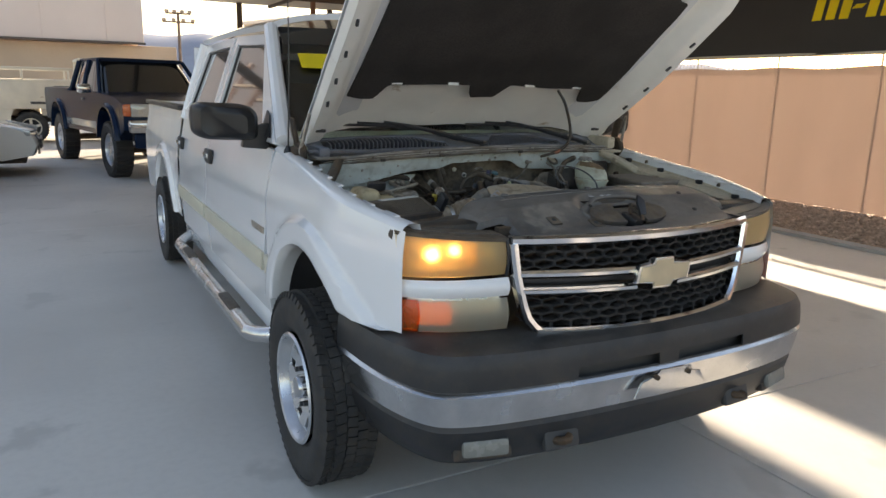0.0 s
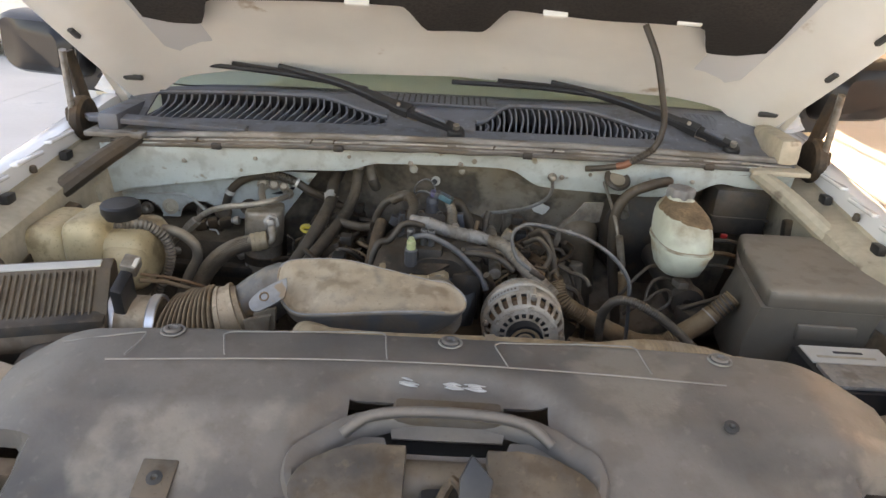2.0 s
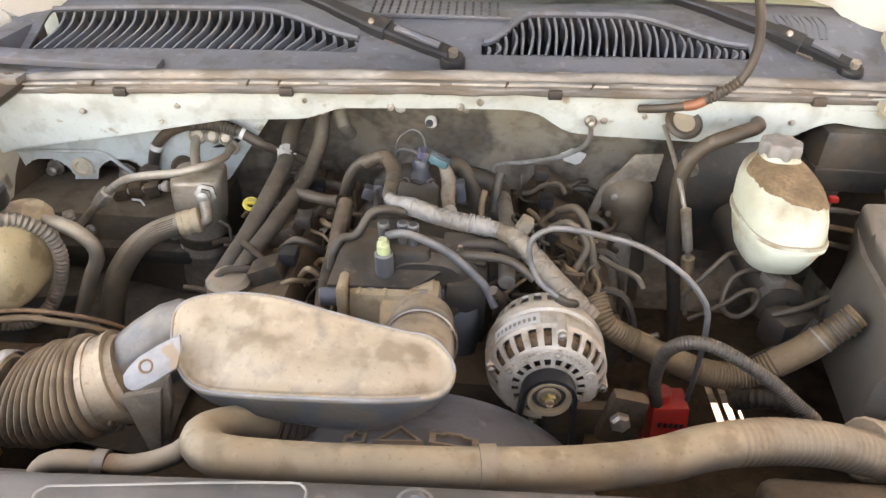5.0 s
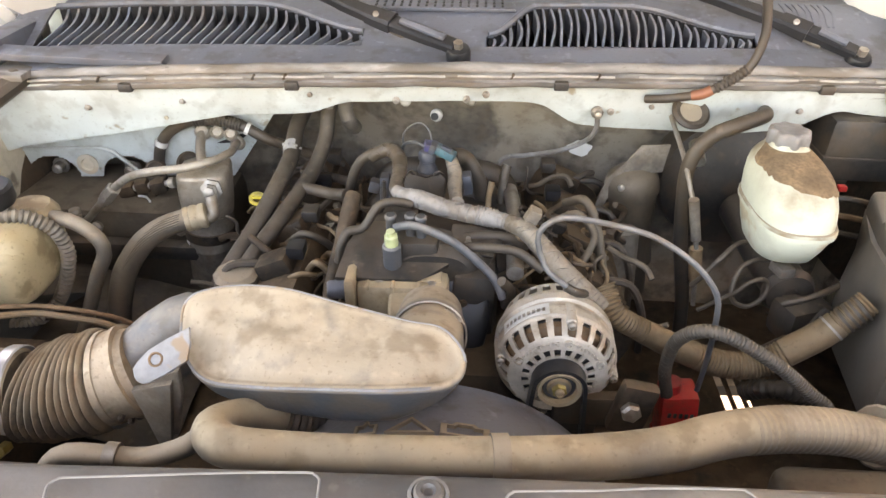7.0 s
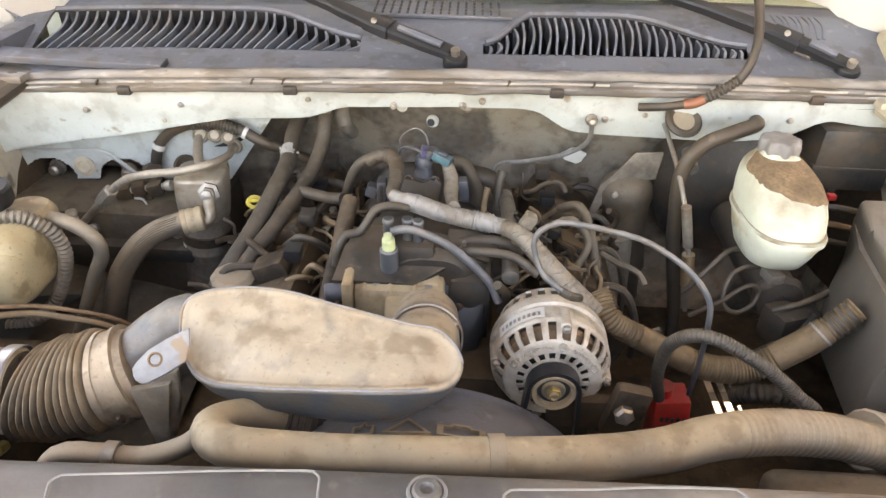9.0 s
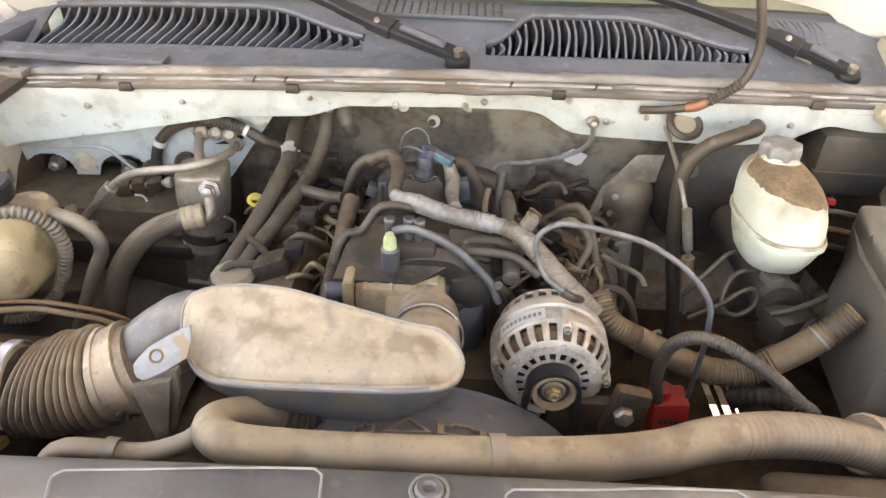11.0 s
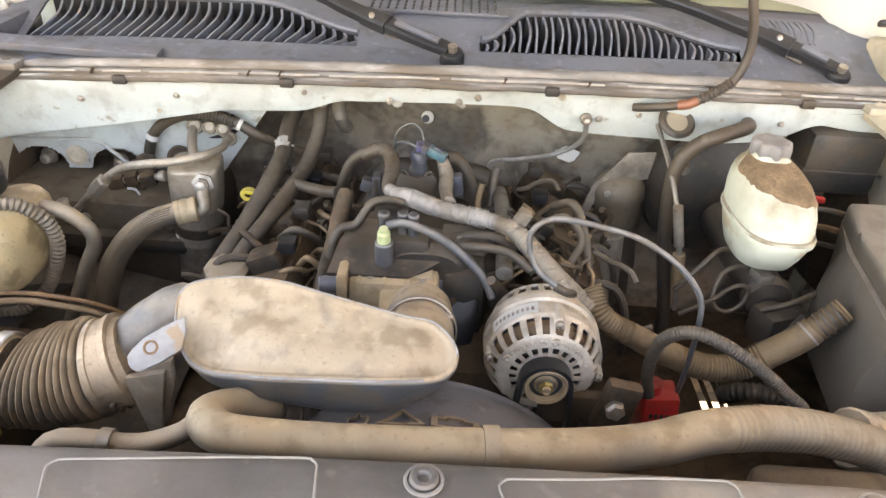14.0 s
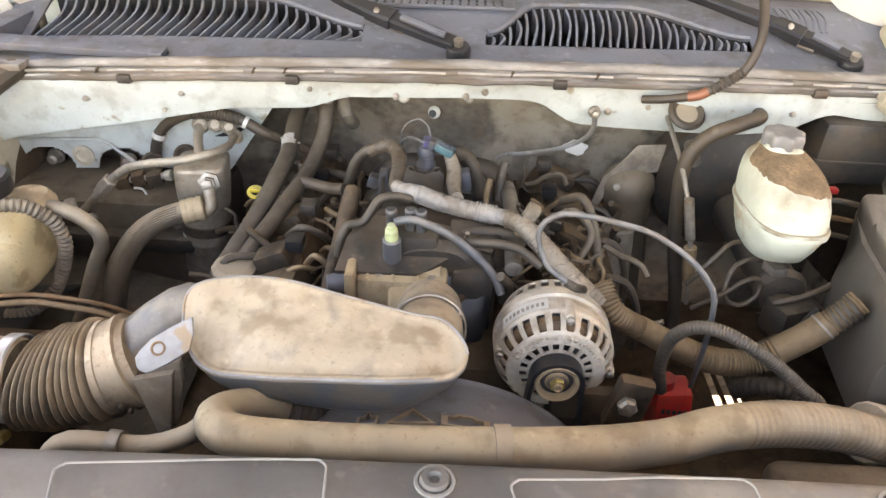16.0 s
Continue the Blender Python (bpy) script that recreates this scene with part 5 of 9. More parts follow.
part("centre_screen", box((-0.02, 1.225, 1.2985), (0.26, 0.085, 0.006), 0.002, rot=(3, 0, 0)), COWL, vent)
for k in range(16):
    for j in range(4):
        part("screen_hole", box((-0.13 + k * 0.0145, 1.195 + j * 0.019, 1.301 + j * 0.001), (0.0045, 0.011, 0.003), 0.001, rot=(3, 0, 0), segs=1), INK_AND_HOLES, vent)
for s in (-1, 1):
    # right end in tan: the warm light there is put into its colour
    part("vent_end", box((s * 0.765, 1.12, 1.250 + cowl_lean(s * 0.76)), (0.05, 0.17, 0.06), 0.015), COWL if s < 0 else TAN, truck)


SEAT = ENGINE_SEAT


def channel(pts, widths, heights):
    """A flat pressed arm: a low roof-shaped section swept along a line."""
    line = spline(pts, 0.02)
    rl = []
    for i, p in enumerate(line):
        t = (line[min(i + 1, len(line) - 1)] - line[max(i - 1, 0)]).normalized()
        side = t.cross(Vector((0, -0.45, 1))).normalized()
        up = side.cross(t).normalized()
        k = i / (len(line) - 1)
        w, h = table(widths, k) / 2, table(heights, k)
        rl.append([p + side * a * w + up * b * h for a, b in ((-1, -0.5), (-1, 0.3), (-0.72, 0.5), (0.72, 0.5), (1, 0.3), (1, -0.5))])
    return rings(rl)


def wiper(name, pts, blade, pivot):
    w = part(name, channel(pts, ((0, 0.026), (0.1, 0.030), (0.45, 0.026), (0.5, 0.021), (1.0, 0.012)), ((0, 0.012), (0.4, 0.016), (1.0, 0.010))), BLACK_CLEAN, truck, "black wiper arm", smooth=20)
    joint = Vector(pts[1])
    heading = (Vector(pts[0]) - joint).normalized()
    part("arm_joint", channel([joint + heading * 0.030, joint, joint - heading * 0.018], ((0, 0.034), (1, 0.030)), ((0, 0.020), (1, 0.018))), BLACK_CLEAN, w, smooth=20)
    part("arm_rib", channel([joint + heading * 0.045 + Vector((0, -0.003, 0.009)), Vector(pts[0]) - heading * 0.020 + Vector((0, -0.003, 0.008))], ((0, 0.010), (1, 0.012)), ((0, 0.006), (1, 0.005))), COWL, w, smooth=20)
    part("joint_pin", lathe(((0.005, 0), (0.005, 0.003), (0.002, 0.004)), joint + Vector((0, -0.016, 0.008)), (0, -1, 0.6), 12), STEEL, w)
    part("arm_spring", tube([joint - heading * 0.01 + Vector((0, 0, -0.014)), joint + heading * 0.05 + Vector((0, -0.008, -0.013))], 0.004, 8, 0.002, ribs=0.004, depth=0.0008), STEEL, w)
    part("wiper_hub", lathe(((0.020, -0.020), (0.020, -0.002), (0.017, 0.004), (0.010, 0.006), (0.001, 0.006)), pivot, (0, -0.35, 1), 20), BLACK_CLEAN, w)
    part("hub_nut", cyl(tuple(Vector(pivot) + Vector((0, -0.003, 0.005))), tuple(Vector(pivot) + Vector((0, -0.007, 0.015))), 0.008, seg=6), STEEL, w)
    part("wiper_blade", tube(blade, 0.006, 8, 0.03), BLACK_CLEAN, w, "wiper blade")
    mid = [tuple(lerp(Vector(a), Vector(b), 0.5) + Vector((0, -0.004, 0.012))) for a, b in zip(blade, blade[1:])]
    part("blade_bridge", tube(mid, 0.005, 6, 0.03), BLACK_CLEAN, w)


SEAT = Matrix()
wiper("wiper", [(0.012, 1.060, 1.272), (-0.119, 1.120, 1.300), (-0.26, 1.180, 1.335), (-0.42, 1.225, 1.360)], [(-0.20, 1.185, 1.325), (-0.42, 1.225, 1.343), (-0.66, 1.28, 1.347)], (0.016, 1.058, 1.266))
wiper("wiper", [(0.650, 1.092, 1.262), (0.560, 1.150, 1.290), (0.40, 1.205, 1.330), (0.24, 1.220, 1.360)], [(0.42, 1.210, 1.331), (0.22, 1.215, 1.346), (0.00, 1.210, 1.349)], (0.654, 1.090, 1.256))

# ---- radiator cover ----
SEAT = LOWERED
LATCH_DUST = mat("dust_stained_plastic", (0.075, 0.068, 0.062), 0.6, var=0.2, scale=10, fine=100, bump=0.12, dust=(0.19, 0.145, 0.10), amount=0.65)
COVER_EDGE = mat("worn_moulding_edge", (0.26, 0.25, 0.235), 0.6, var=0.15, scale=20, fine=100, bump=0.05)
COVER_Z = ((-0.02, 1.058), (0.05, 1.076), (0.10, 1.100), (0.17, 1.138), (0.24, 1.150), (0.36, 1.153))


def cover_at(x, y):
    z = table(COVER_Z, y) + 0.012 * (1 - (x / 0.55) ** 2)
    z += 0.010 * x - 0.034 * smooth01((abs(x) - 0.46) / 0.13)
    r = math.hypot(max(0, abs(x - 0.01) - 0.03), (y - 0.125) * 1.25)
    z -= 0.016 * smooth01((0.15 - r) / 0.03)
    return z


def cover_f(u, v):
    q = 2 * u - 1
    rear = 0.341 - 0.012 * smooth01((abs(q) - 0.60) / 0.40) - 0.055 * smooth01((abs(q) - 0.90) / 0.10)
    front = nose(q * 0.52) + 0.012
    y = lerp(front, rear, v)
    half = table(((0.0, 0.49), (0.13, 0.485), (0.155, 0.575), (0.28, 0.585), (0.345, 0.56)), y)
    x = q * half + 0.008
    z = cover_at(x, y)
    if v > 0.955:
        z -= 0.03 * (v - 0.955) / 0.045
    if abs(q) > 0.97:
        z -= 0.02 * (abs(q) - 0.97) / 0.03
    return (x, y, z)


def cover_keep(u, v):
    x, y, z = cover_f(u, v)
    x -= 0.012
    hole_top = 0.150 < y < 0.200 and 0.064 < abs(x) < 0.118
    hole_mid = 0.132 < y < 0.150 and abs(x) < 0.070
    latch = y < 0.085 and y > 0.03 and abs(x) < 0.035
    return not (hole_top or hole_mid or latch)


cover = part("radiator_cover", sheet(cover_f, 130, 52, 0.004, keep=cover_keep), COVER, truck, "dusty black plastic radiator cover")
part("cover_well", box((0.012, 0.14, 1.06), (0.26, 0.15, 0.05), 0.01), INK_AND_HOLES, cover)
for s in (-1, 1):
    lobe = [(0.045 + 0.125 * max(0, math.cos(t)) ** 0.8, 0.055 + 0.055 * math.sin(t)) for t in (math.pi * (i / 16 - 0.5) for i in range(17))]
    part("latch_cheek", prism(lobe, (0.012, 0.030, 1.076), (s, 0, 0), (0, 0.90, 0.43), s * 0.016, 0.005), LATCH_DUST, cover, "dust stained latch surround")
part("latch_block", box((0.012, 0.180, cover_at(0.012, 0.18) + 0.004), (0.128, 0.034, 0.018), 0.006), LATCH_DUST, cover)
part("latch_bar", tube([(-0.108, 0.140, 1.132), (-0.085, 0.154, 1.146), (-0.05, 0.160, 1.152), (0.012, 0.162, 1.154), (0.074, 0.160, 1.152), (0.109, 0.154, 1.146), (0.132, 0.140, 1.132)], 0.007, 12), COVER, cover)
latch = part("hood_latch", box((0.012, 0.055, 1.088), (0.05, 0.07, 0.035), 0.008, rot=(20, 0, 8)), BLACK_CLEAN, truck, "black hood latch")
part("latch_hook", tube([(0.03, 0.02, 1.09), (0.035, 0.045, 1.125), (0.02, 0.07, 1.135), (0.005, 0.06, 1.11)], 0.006, 8), DARK, latch)
part("latch_lever", prism([(0, 0), (0.025, 0.0), (0.035, 0.05), (0.012, 0.075), (0.0, 0.05)], (0.025, 0.035, 1.105), (1, 0, 0), (0, 0.5, 0.86), 0.012, 0.003), BLACK_CLEAN, latch)
for x, y in ((-0.361, 0.307), (0.012, 0.302), (0.372, 0.300)):
    pin = part("cover_pin", lathe(((0.012, 0), (0.012, 0.003), (0.010, 0.005), (0.006, 0.0052), (0.004, 0.002), (0.001, 0.002)), (x, y, cover_at(x, y) + 0.003), (0, 0, 1), 20), COVER, cover, "push pin")
    part("pin_ring", lathe(((0.0165, 0), (0.0160, 0.0015), (0.0135, 0.0015), (0.0130, -0.002)), (x, y, cover_at(x, y) + 0.003), (0, 0, 1), 20, caps=False), COVER_EDGE, pin)
for x, y in ((-0.304, 0.085), (-0.153, 0.05), (0.339, 0.078), (0.344, 0.169)):
    part("cover_screw", lathe(((0.009, 0), (0.009, 0.003), (0.004, 0.004), (0.001, 0.001)), (x, y, cover_at(x, y) + 0.003), (0, -0.4, 1), 12), INK_AND_HOLES, cover)


def cover_line(pts, r=0.0011):
    return tube([(x, y, cover_at(x, y) + 0.0035) for x, y in pts], r, 6, 0.03)


for a, b in ((-0.297, -0.070), (0.064, 0.268)):
    part("moulded_border", cover_line([(a + 0.022, 0.252), (a + 0.012, 0.284), (a + 0.008, 0.297), (a + 0.0085, 0.302), (a + 0.013, 0.306), (a + 0.020, 0.3075), (a + 0.08, 0.311), (b - 0.08, 0.3155), (b - 0.018, 0.318), (b - 0.010, 0.3165), (b - 0.005, 0.312), (b - 0.004, 0.306), (b - 0.002, 0.285), (b + 0.002, 0.255)]), COVER_EDGE, cover)
part("moulded_border", cover_line([(-0.50, 0.285), (-0.41, 0.298), (-0.392, 0.295), (-0.40, 0.245)]), COVER_EDGE, cover)
part("moulded_border", cover_line([(-0.42, 0.235), (-0.2, 0.246), (0, 0.25), (0.2, 0.246), (0.36, 0.24)]), COVER_EDGE, cover)
rnd = random.Random(8)
for x, w in ((-0.035, 0.024), (0.018, 0.020), (0.046, 0.030)):
    for k in range(7):
        xa, ww, ya, hh = x + rnd.uniform(-0.006, 0.006), w * rnd.uniform(0.5, 1.0), 0.226 - 0.02 * x + rnd.uniform(-0.003, 0.003), rnd.uniform(0.003, 0.007)
        part("scuff", sheet(lambda u, v: (xa + ww * (u - 0.5), ya + hh * (v - 0.5) * math.sin(math.pi * min(max(u, 0.03), 0.97)) - 0.004 * u * u, cover_at(xa + ww * (u - 0.5), ya) + 0.0048), 7, 2, 0.0008), SCUFF, cover, "white scuff mark")
bezel = [[(0.012 + p * math.cos(a), 0.102 + q * math.sin(a), h) for p, q, h in ((0.182, 0.088, 0.001), (0.178, 0.086, 0.008), (0.170, 0.080, 0.011), (0.156, 0.070, 0.010), (0.150, 0.066, 0.007), (0.147, 0.064, -0.004))] for a in (math.pi * (1.18 - 1.36 * i / 40) for i in range(41))]
part("latch_bezel", rings([[(x, y, cover_at(x, y) + h) for x, y, h in ring] for ring in bezel], False, False), COVER, cover, "raised oval rim")
part("latch_hood", rings([[(x, 0.108 + math.cos(a) * 0.026, cover_at(0.012, 0.10) - 0.004 + math.sin(a) * (0.030 - 0.012 * (abs(x - 0.012) / 0.10) ** 4)) for a in (math.pi * i / 14 for i in range(15))] for x in (lerp(-0.090, 0.114, i / 16) for i in range(17))], False, False), LATCH_DUST, cover)
for x, y in ((-0.304, 0.085), (-0.153, 0.05)):
    part("screw_tab", box((x, y, cover_at(x, y) + 0.002), (0.040, 0.048, 0.006), 0.003, rot=(20, 0, 0)), LATCH_DUST, cover)

# ---- the cooling front ----
SEAT = ENGINE_SEAT
part("fan_shroud", lathe([(0.225, 0.0), (0.235, 0.01), (0.235, 0.035), (0.225, 0.04), (0.215, 0.02), (0.215, 0.0)], (0.02, 0.405, 0.790), (0, 1, 0), 56, caps=False, loop=True), BLACK, truck, "black fan shroud")
part("shroud_plate", box((-0.02, 0.39, 0.83), (1.0, 0.02, 0.46), 0.01), BLACK, truck)


SEAT = Matrix()


def crown(u, v):
    """Tapered ring of the shroud that reaches back to the fan."""
    a = math.pi * lerp(1.02, -0.02, u)
    r, y = (table(((0.0, p), (0.06, q), (0.86, k), (0.93, m), (1.0, n)), v) for p, q, k, m, n in ((0.262, 0.286, 0.236, 0.238, 0.226), (0.402, 0.410, 0.552, 0.560, 0.566)))
    return (0.0 + math.cos(a) * r, y, 0.788 + math.sin(a) * r)


part("shroud_crown", sheet(crown, 72, 24, 0.004), COWL, truck, "black shroud crown")
mark_y = lambda y: 0.788 + lerp(0.286, 0.236, (y - 0.410) / 0.142)
for x, poly in ((-0.058, [(-0.012, 0), (0.012, 0), (0.012, 0.020), (0.004, 0.020), (0, 0.032), (-0.004, 0.020), (-0.012, 0.020)]), (-0.012, [(-0.026, 0), (0.026, 0), (0.0, 0.034)]), (0.044, [(-0.026, 0), (0.026, 0), (0.026, 0.022), (0.014, 0.022), (0.010, 0.028), (-0.010, 0.028), (-0.014, 0.022), (-0.026, 0.022)])):
    part("warning_mark", frame_prism(poly, [(px * 0.74, lerp(0.013, py, 0.74)) for px, py in poly], (x, 0.442, mark_y(0.442) - 0.0016 - x * x * 1.9), (1, 0, -3.6 * x), (0, 0.943, -0.333), 0.005), HOSE, truck, "raised warning pictogram")
SEAT = ENGINE_SEAT
fan = part("fan_hub", lathe(((0.06, 0), (0.08, 0.02), (0.08, 0.06), (0.03, 0.08)), (0.02, 0.44, 0.785), (0, 1, 0), 28), DARK, truck)
for k in range(9):
    a = 2 * math.pi * k / 9
    part("fan_blade", sheet(lambda u, v: (0.02 + math.cos(a + (v - 0.5) * 0.35) * lerp(0.07, 0.212, u), 0.46 + 0.03 * (v - 0.5), 0.785 + math.sin(a + (v - 0.5) * 0.35) * lerp(0.07, 0.212, u)), 4, 3, 0.004), BLACK_CLEAN, fan)
part("radiator_tank", box((-0.01, 0.31, 1.03), (1.02, 0.06, 0.07), 0.015), BLACK, truck)

# ---- hoses across the front ----
SEAT = Matrix()
rad = part("radiator_hose", tube([(-0.124, 0.509, 0.999), (-0.154, 0.489, 1.030), (-0.187, 0.459, 1.061), (-0.202, 0.419, 1.087), (-0.179, 0.388, 1.098), (-0.114, 0.384, 1.096), (-0.034, 0.384, 1.096), (0.064, 0.385, 1.098), (0.145, 0.395, 1.092), (0.205, 0.414, 1.079), (0.252, 0.433, 1.069), (0.292, 0.453, 1.063), (0.332, 0.468, 1.058), (0.384, 0.485, 1.047), (0.443, 0.497, 1.033), (0.489, 0.504, 1.017), (0.531, 0.507, 1.001), (0.568, 0.507, 0.974), (0.584, 0.505, 0.937), (0.588, 0.509, 0.865)], [0.020] * 8 + [0.0204, 0.0212, 0.0220, 0.0228, 0.0234, 0.0240] + [0.0244] * 6, 22, 0.010), HOSE_PALE, truck, "thick dusty radiator hose")
part("hose_clip", tube([(0.069, 0.3855, 1.0977), (0.085, 0.3872, 1.0970)], 0.0228, 22, 0.004), HOSE, rad, "grey hose band")
part("hose_cuff", tube([(-0.124, 0.509, 0.999), (-0.159, 0.484, 1.035)], 0.0235, 20, 0.008, ribs=0.009, depth=0.0015), HOSE_DARK, rad)
part("ribbed_stretch", tube([(0.332, 0.468, 1.058), (0.384, 0.485, 1.047), (0.443, 0.497, 1.033), (0.489, 0.504, 1.017), (0.531, 0.507, 1.001), (0.562, 0.507, 0.979)], [0.0238] + [0.0247] * 5, 26, 0.002, ribs=0.0085, depth=0.0006), HOSE, rad)
SEAT = ENGINE_SEAT
bp = part("bypass_hose", tube([(-0.39, 0.40, 1.02), (-0.368, 0.40, 1.056), (-0.347, 0.40, 1.072), (-0.314, 0.40, 1.073), (-0.271, 0.402, 1.070), (-0.228, 0.408, 1.085), (-0.205, 0.425, 1.10)], 0.0105, 12), HOSE, truck, "small grey hose")
part("hose_clamp", tube([(-0.308, 0.40, 1.073), (-0.296, 0.40, 1.072)], 0.0135, 12, 0.006), STEEL, bp)

# ---- air intake: filter box, sensor tube, bellows, resonator, throttle ----
SEAT = Matrix.Translation((-0.658, 0.532, 1.118)) @ Matrix.Rotation(radians(17), 4, "Z")
abox = part("air_filter_box", box((-0.028, -0.045, -0.105), (0.262, 0.165, 0.135), 0.018, taper=1.03), BLACK, truck, "dusty black air filter box")
part("filter_lid", prism([(0.045, -0.060), (0.045, -0.012), (0.030, 0.0), (-0.015, 0.0), (-0.125, -0.050), (-0.138, -0.066), (-0.138, -0.082), (0.0, -0.075)], (-0.166, 0, 0), (0, 1, 0), (0, 0, 1), 0.272, 0.007, segs=2), FILTER_LID, abox, "ribbed brown filter lid")
for k in range(25):
    part("lid_rib", box((-0.148 + k * 0.0095, -0.068, -0.0225), (0.0042, 0.106, 0.006), 0.0015, rot=(24.4, 0, 0), segs=1), FILTER_LID, abox)
part("lid_label", box((0.0, 0.004, 0.0015), (0.176, 0.026, 0.003), 0.001, segs=1), LABEL, abox, "faded paper strip")
SEAT = ENGINE_SEAT
part("box_snorkel", tube([(-0.60, 0.40, 1.00), (-0.55, 0.34, 1.03), (-0.50, 0.27, 1.05), (-0.46, 0.22, 1.04)], [0.05, 0.05, 0.045, 0.04], 16), BLACK, abox)
c0, c1 = Vector((-0.583, 0.504, 1.040)), Vector((-0.461, 0.512, 1.036))
SEAT = Matrix()
part("sensor_tube", cyl(c0, c1, 0.047, 0.047, 32, edge=0.004), BROWN_RUBBER, truck, "air flow sensor tube")
sens = part("air_flow_sensor", box(tuple(lerp(c0, c1, 0.62) + Vector((0, -0.022, 0.062))), (0.020, 0.046, 0.075), 0.005, rot=(26, 10, 0)), BLACK_CLEAN, truck, "black air flow sensor")
part("sensor_plug", box(tuple(lerp(c0, c1, 0.66) + Vector((0, 0.004, 0.104))), (0.026, 0.028, 0.024), 0.004, rot=(26, 10, 0)), STEEL, sens)
part("plug_clip", box(tuple(lerp(c0, c1, 0.74) + Vector((0, 0.000, 0.108))), (0.008, 0.020, 0.012), 0.002, rot=(26, 10, 0)), LABEL, sens)
for t in (0.42, 0.94):
    band = part("hose_band", lathe([(0.0495, -0.008), (0.051, -0.006), (0.051, 0.006), (0.0495, 0.008)], lerp(c0, c1, t), c1 - c0, 36, caps=False), ALLOY, truck, "bright band clamp")
    part("band_screw", cyl(lerp(c0, c1, t) + Vector((0.006, -0.052, -0.036)), lerp(c0, c1, t) + Vector((0.008, -0.068, -0.028)), 0.007, seg=6), BRASS, band)
BEL_A, BEL_B, BEL_R = Vector((-0.453, 0.513, 1.031)), Vector((-0.327, 0.534, 1.056)), 0.935
PICTURE_UP = Vector((0, 0.60, 0.80))


def bellows_ring(t, R, n=48):
    """A ring of the bellows; its plane fans round as the duct bends upwards."""
    lean = radians(lerp(-13, 25, t))
    nrm = Vector((1, 0, 0)) * math.cos(lean) + PICTURE_UP * math.sin(lean)
    e = PICTURE_UP * math.cos(lean) - Vector((1, 0, 0)) * math.sin(lean)
    f = nrm.cross(e)
    c = BEL_A.lerp(BEL_B, t) + PICTURE_UP * -0.004 * math.sin(math.pi * t)
    out = []
    for i in range(n):
        a = 2 * math.pi * i / n
        wob = 1 + 0.022 * noise.noise((math.cos(a) * 2, math.sin(a) * 2, t * 9)) if R > 0.05 else 1.0
        out.append(c + (e * math.cos(a) + f * math.sin(a)) * R * BEL_R * wob)
    return out


def bellows():
    """Thin fanned pleats with deep grooves, then a plain cuff with a flange."""
    prof, n = [(-0.02, 0.048), (0.0, 0.052)], 11
    for k in range(n):
        a, w = lerp(0.02, 0.68, k / n), 0.66 / n
        R = 0.0625 + 0.0025 * math.sin(math.pi * k / n) + 0.0012 * math.sin(k * 5.1)
        prof += [(a, 0.0455), (a + 0.20 * w, R - 0.006), (a + 0.34 * w, R - 0.001), (a + 0.48 * w, R), (a + 0.62 * w, R - 0.0012), (a + 0.78 * w, R - 0.006), (a + 0.95 * w, 0.0455)]
    prof += [(0.69, 0.055), (0.705, 0.0585), (0.76, 0.0585), (0.765, 0.0565), (0.885, 0.0555), (0.89, 0.059), (0.95, 0.0595), (0.955, 0.053), (1.02, 0.051)]
    return rings([bellows_ring(t, R) for t, R in prof])


bel = part("intake_bellows", bellows(), BROWN_RUBBER, truck, "pleated dusty rubber intake bellows")
for k in range(9):
    p = Vector(bellows_ring(0.825, 0.0565)[(44 - 3 * k) % 48])
    part("cuff_slot", box(p, (0.005, 0.008, 0.011), 0.0015, rot=(30 - 14 * k, -14, 0), segs=1), HOSE_DARK, bel)


SEAT = Matrix()


def closed_line(pts, n=8):
    """A smooth closed loop through the control points."""
    P, out = [Vector(p) for p in pts], []
    for i in range(len(P)):
        a, b, c, d = P[i - 1], P[i], P[(i + 1) % len(P)], P[(i + 2) % len(P)]
        out += [0.5 * ((2 * b) + (c - a) * t + (2 * a - 5 * b + 4 * c - d) * t * t + (3 * b - a - 3 * c + d) * t ** 3) for t in (k / n for k in range(n))]
    return out


def duct_rim():
    rim = closed_line([(-0.278, 0.592, 1.116), (-0.235, 0.613, 1.117), (-0.170, 0.614, 1.113), (-0.100, 0.609, 1.095), (-0.025, 0.603, 1.077), (0.018, 0.595, 1.073), (0.043, 0.560, 1.063), (0.030, 0.526, 1.058), (-0.020, 0.504, 1.067), (-0.100, 0.498, 1.069), (-0.180, 0.500, 1.066), (-0.238, 0.510, 1.062), (-0.268, 0.530, 1.072), (-0.283, 0.562, 1.095)])
    rim = [p + Vector((0, -0.040, 0.037)) * smooth01((p.x + 0.27) / 0.27) for p in rim]
    return rim


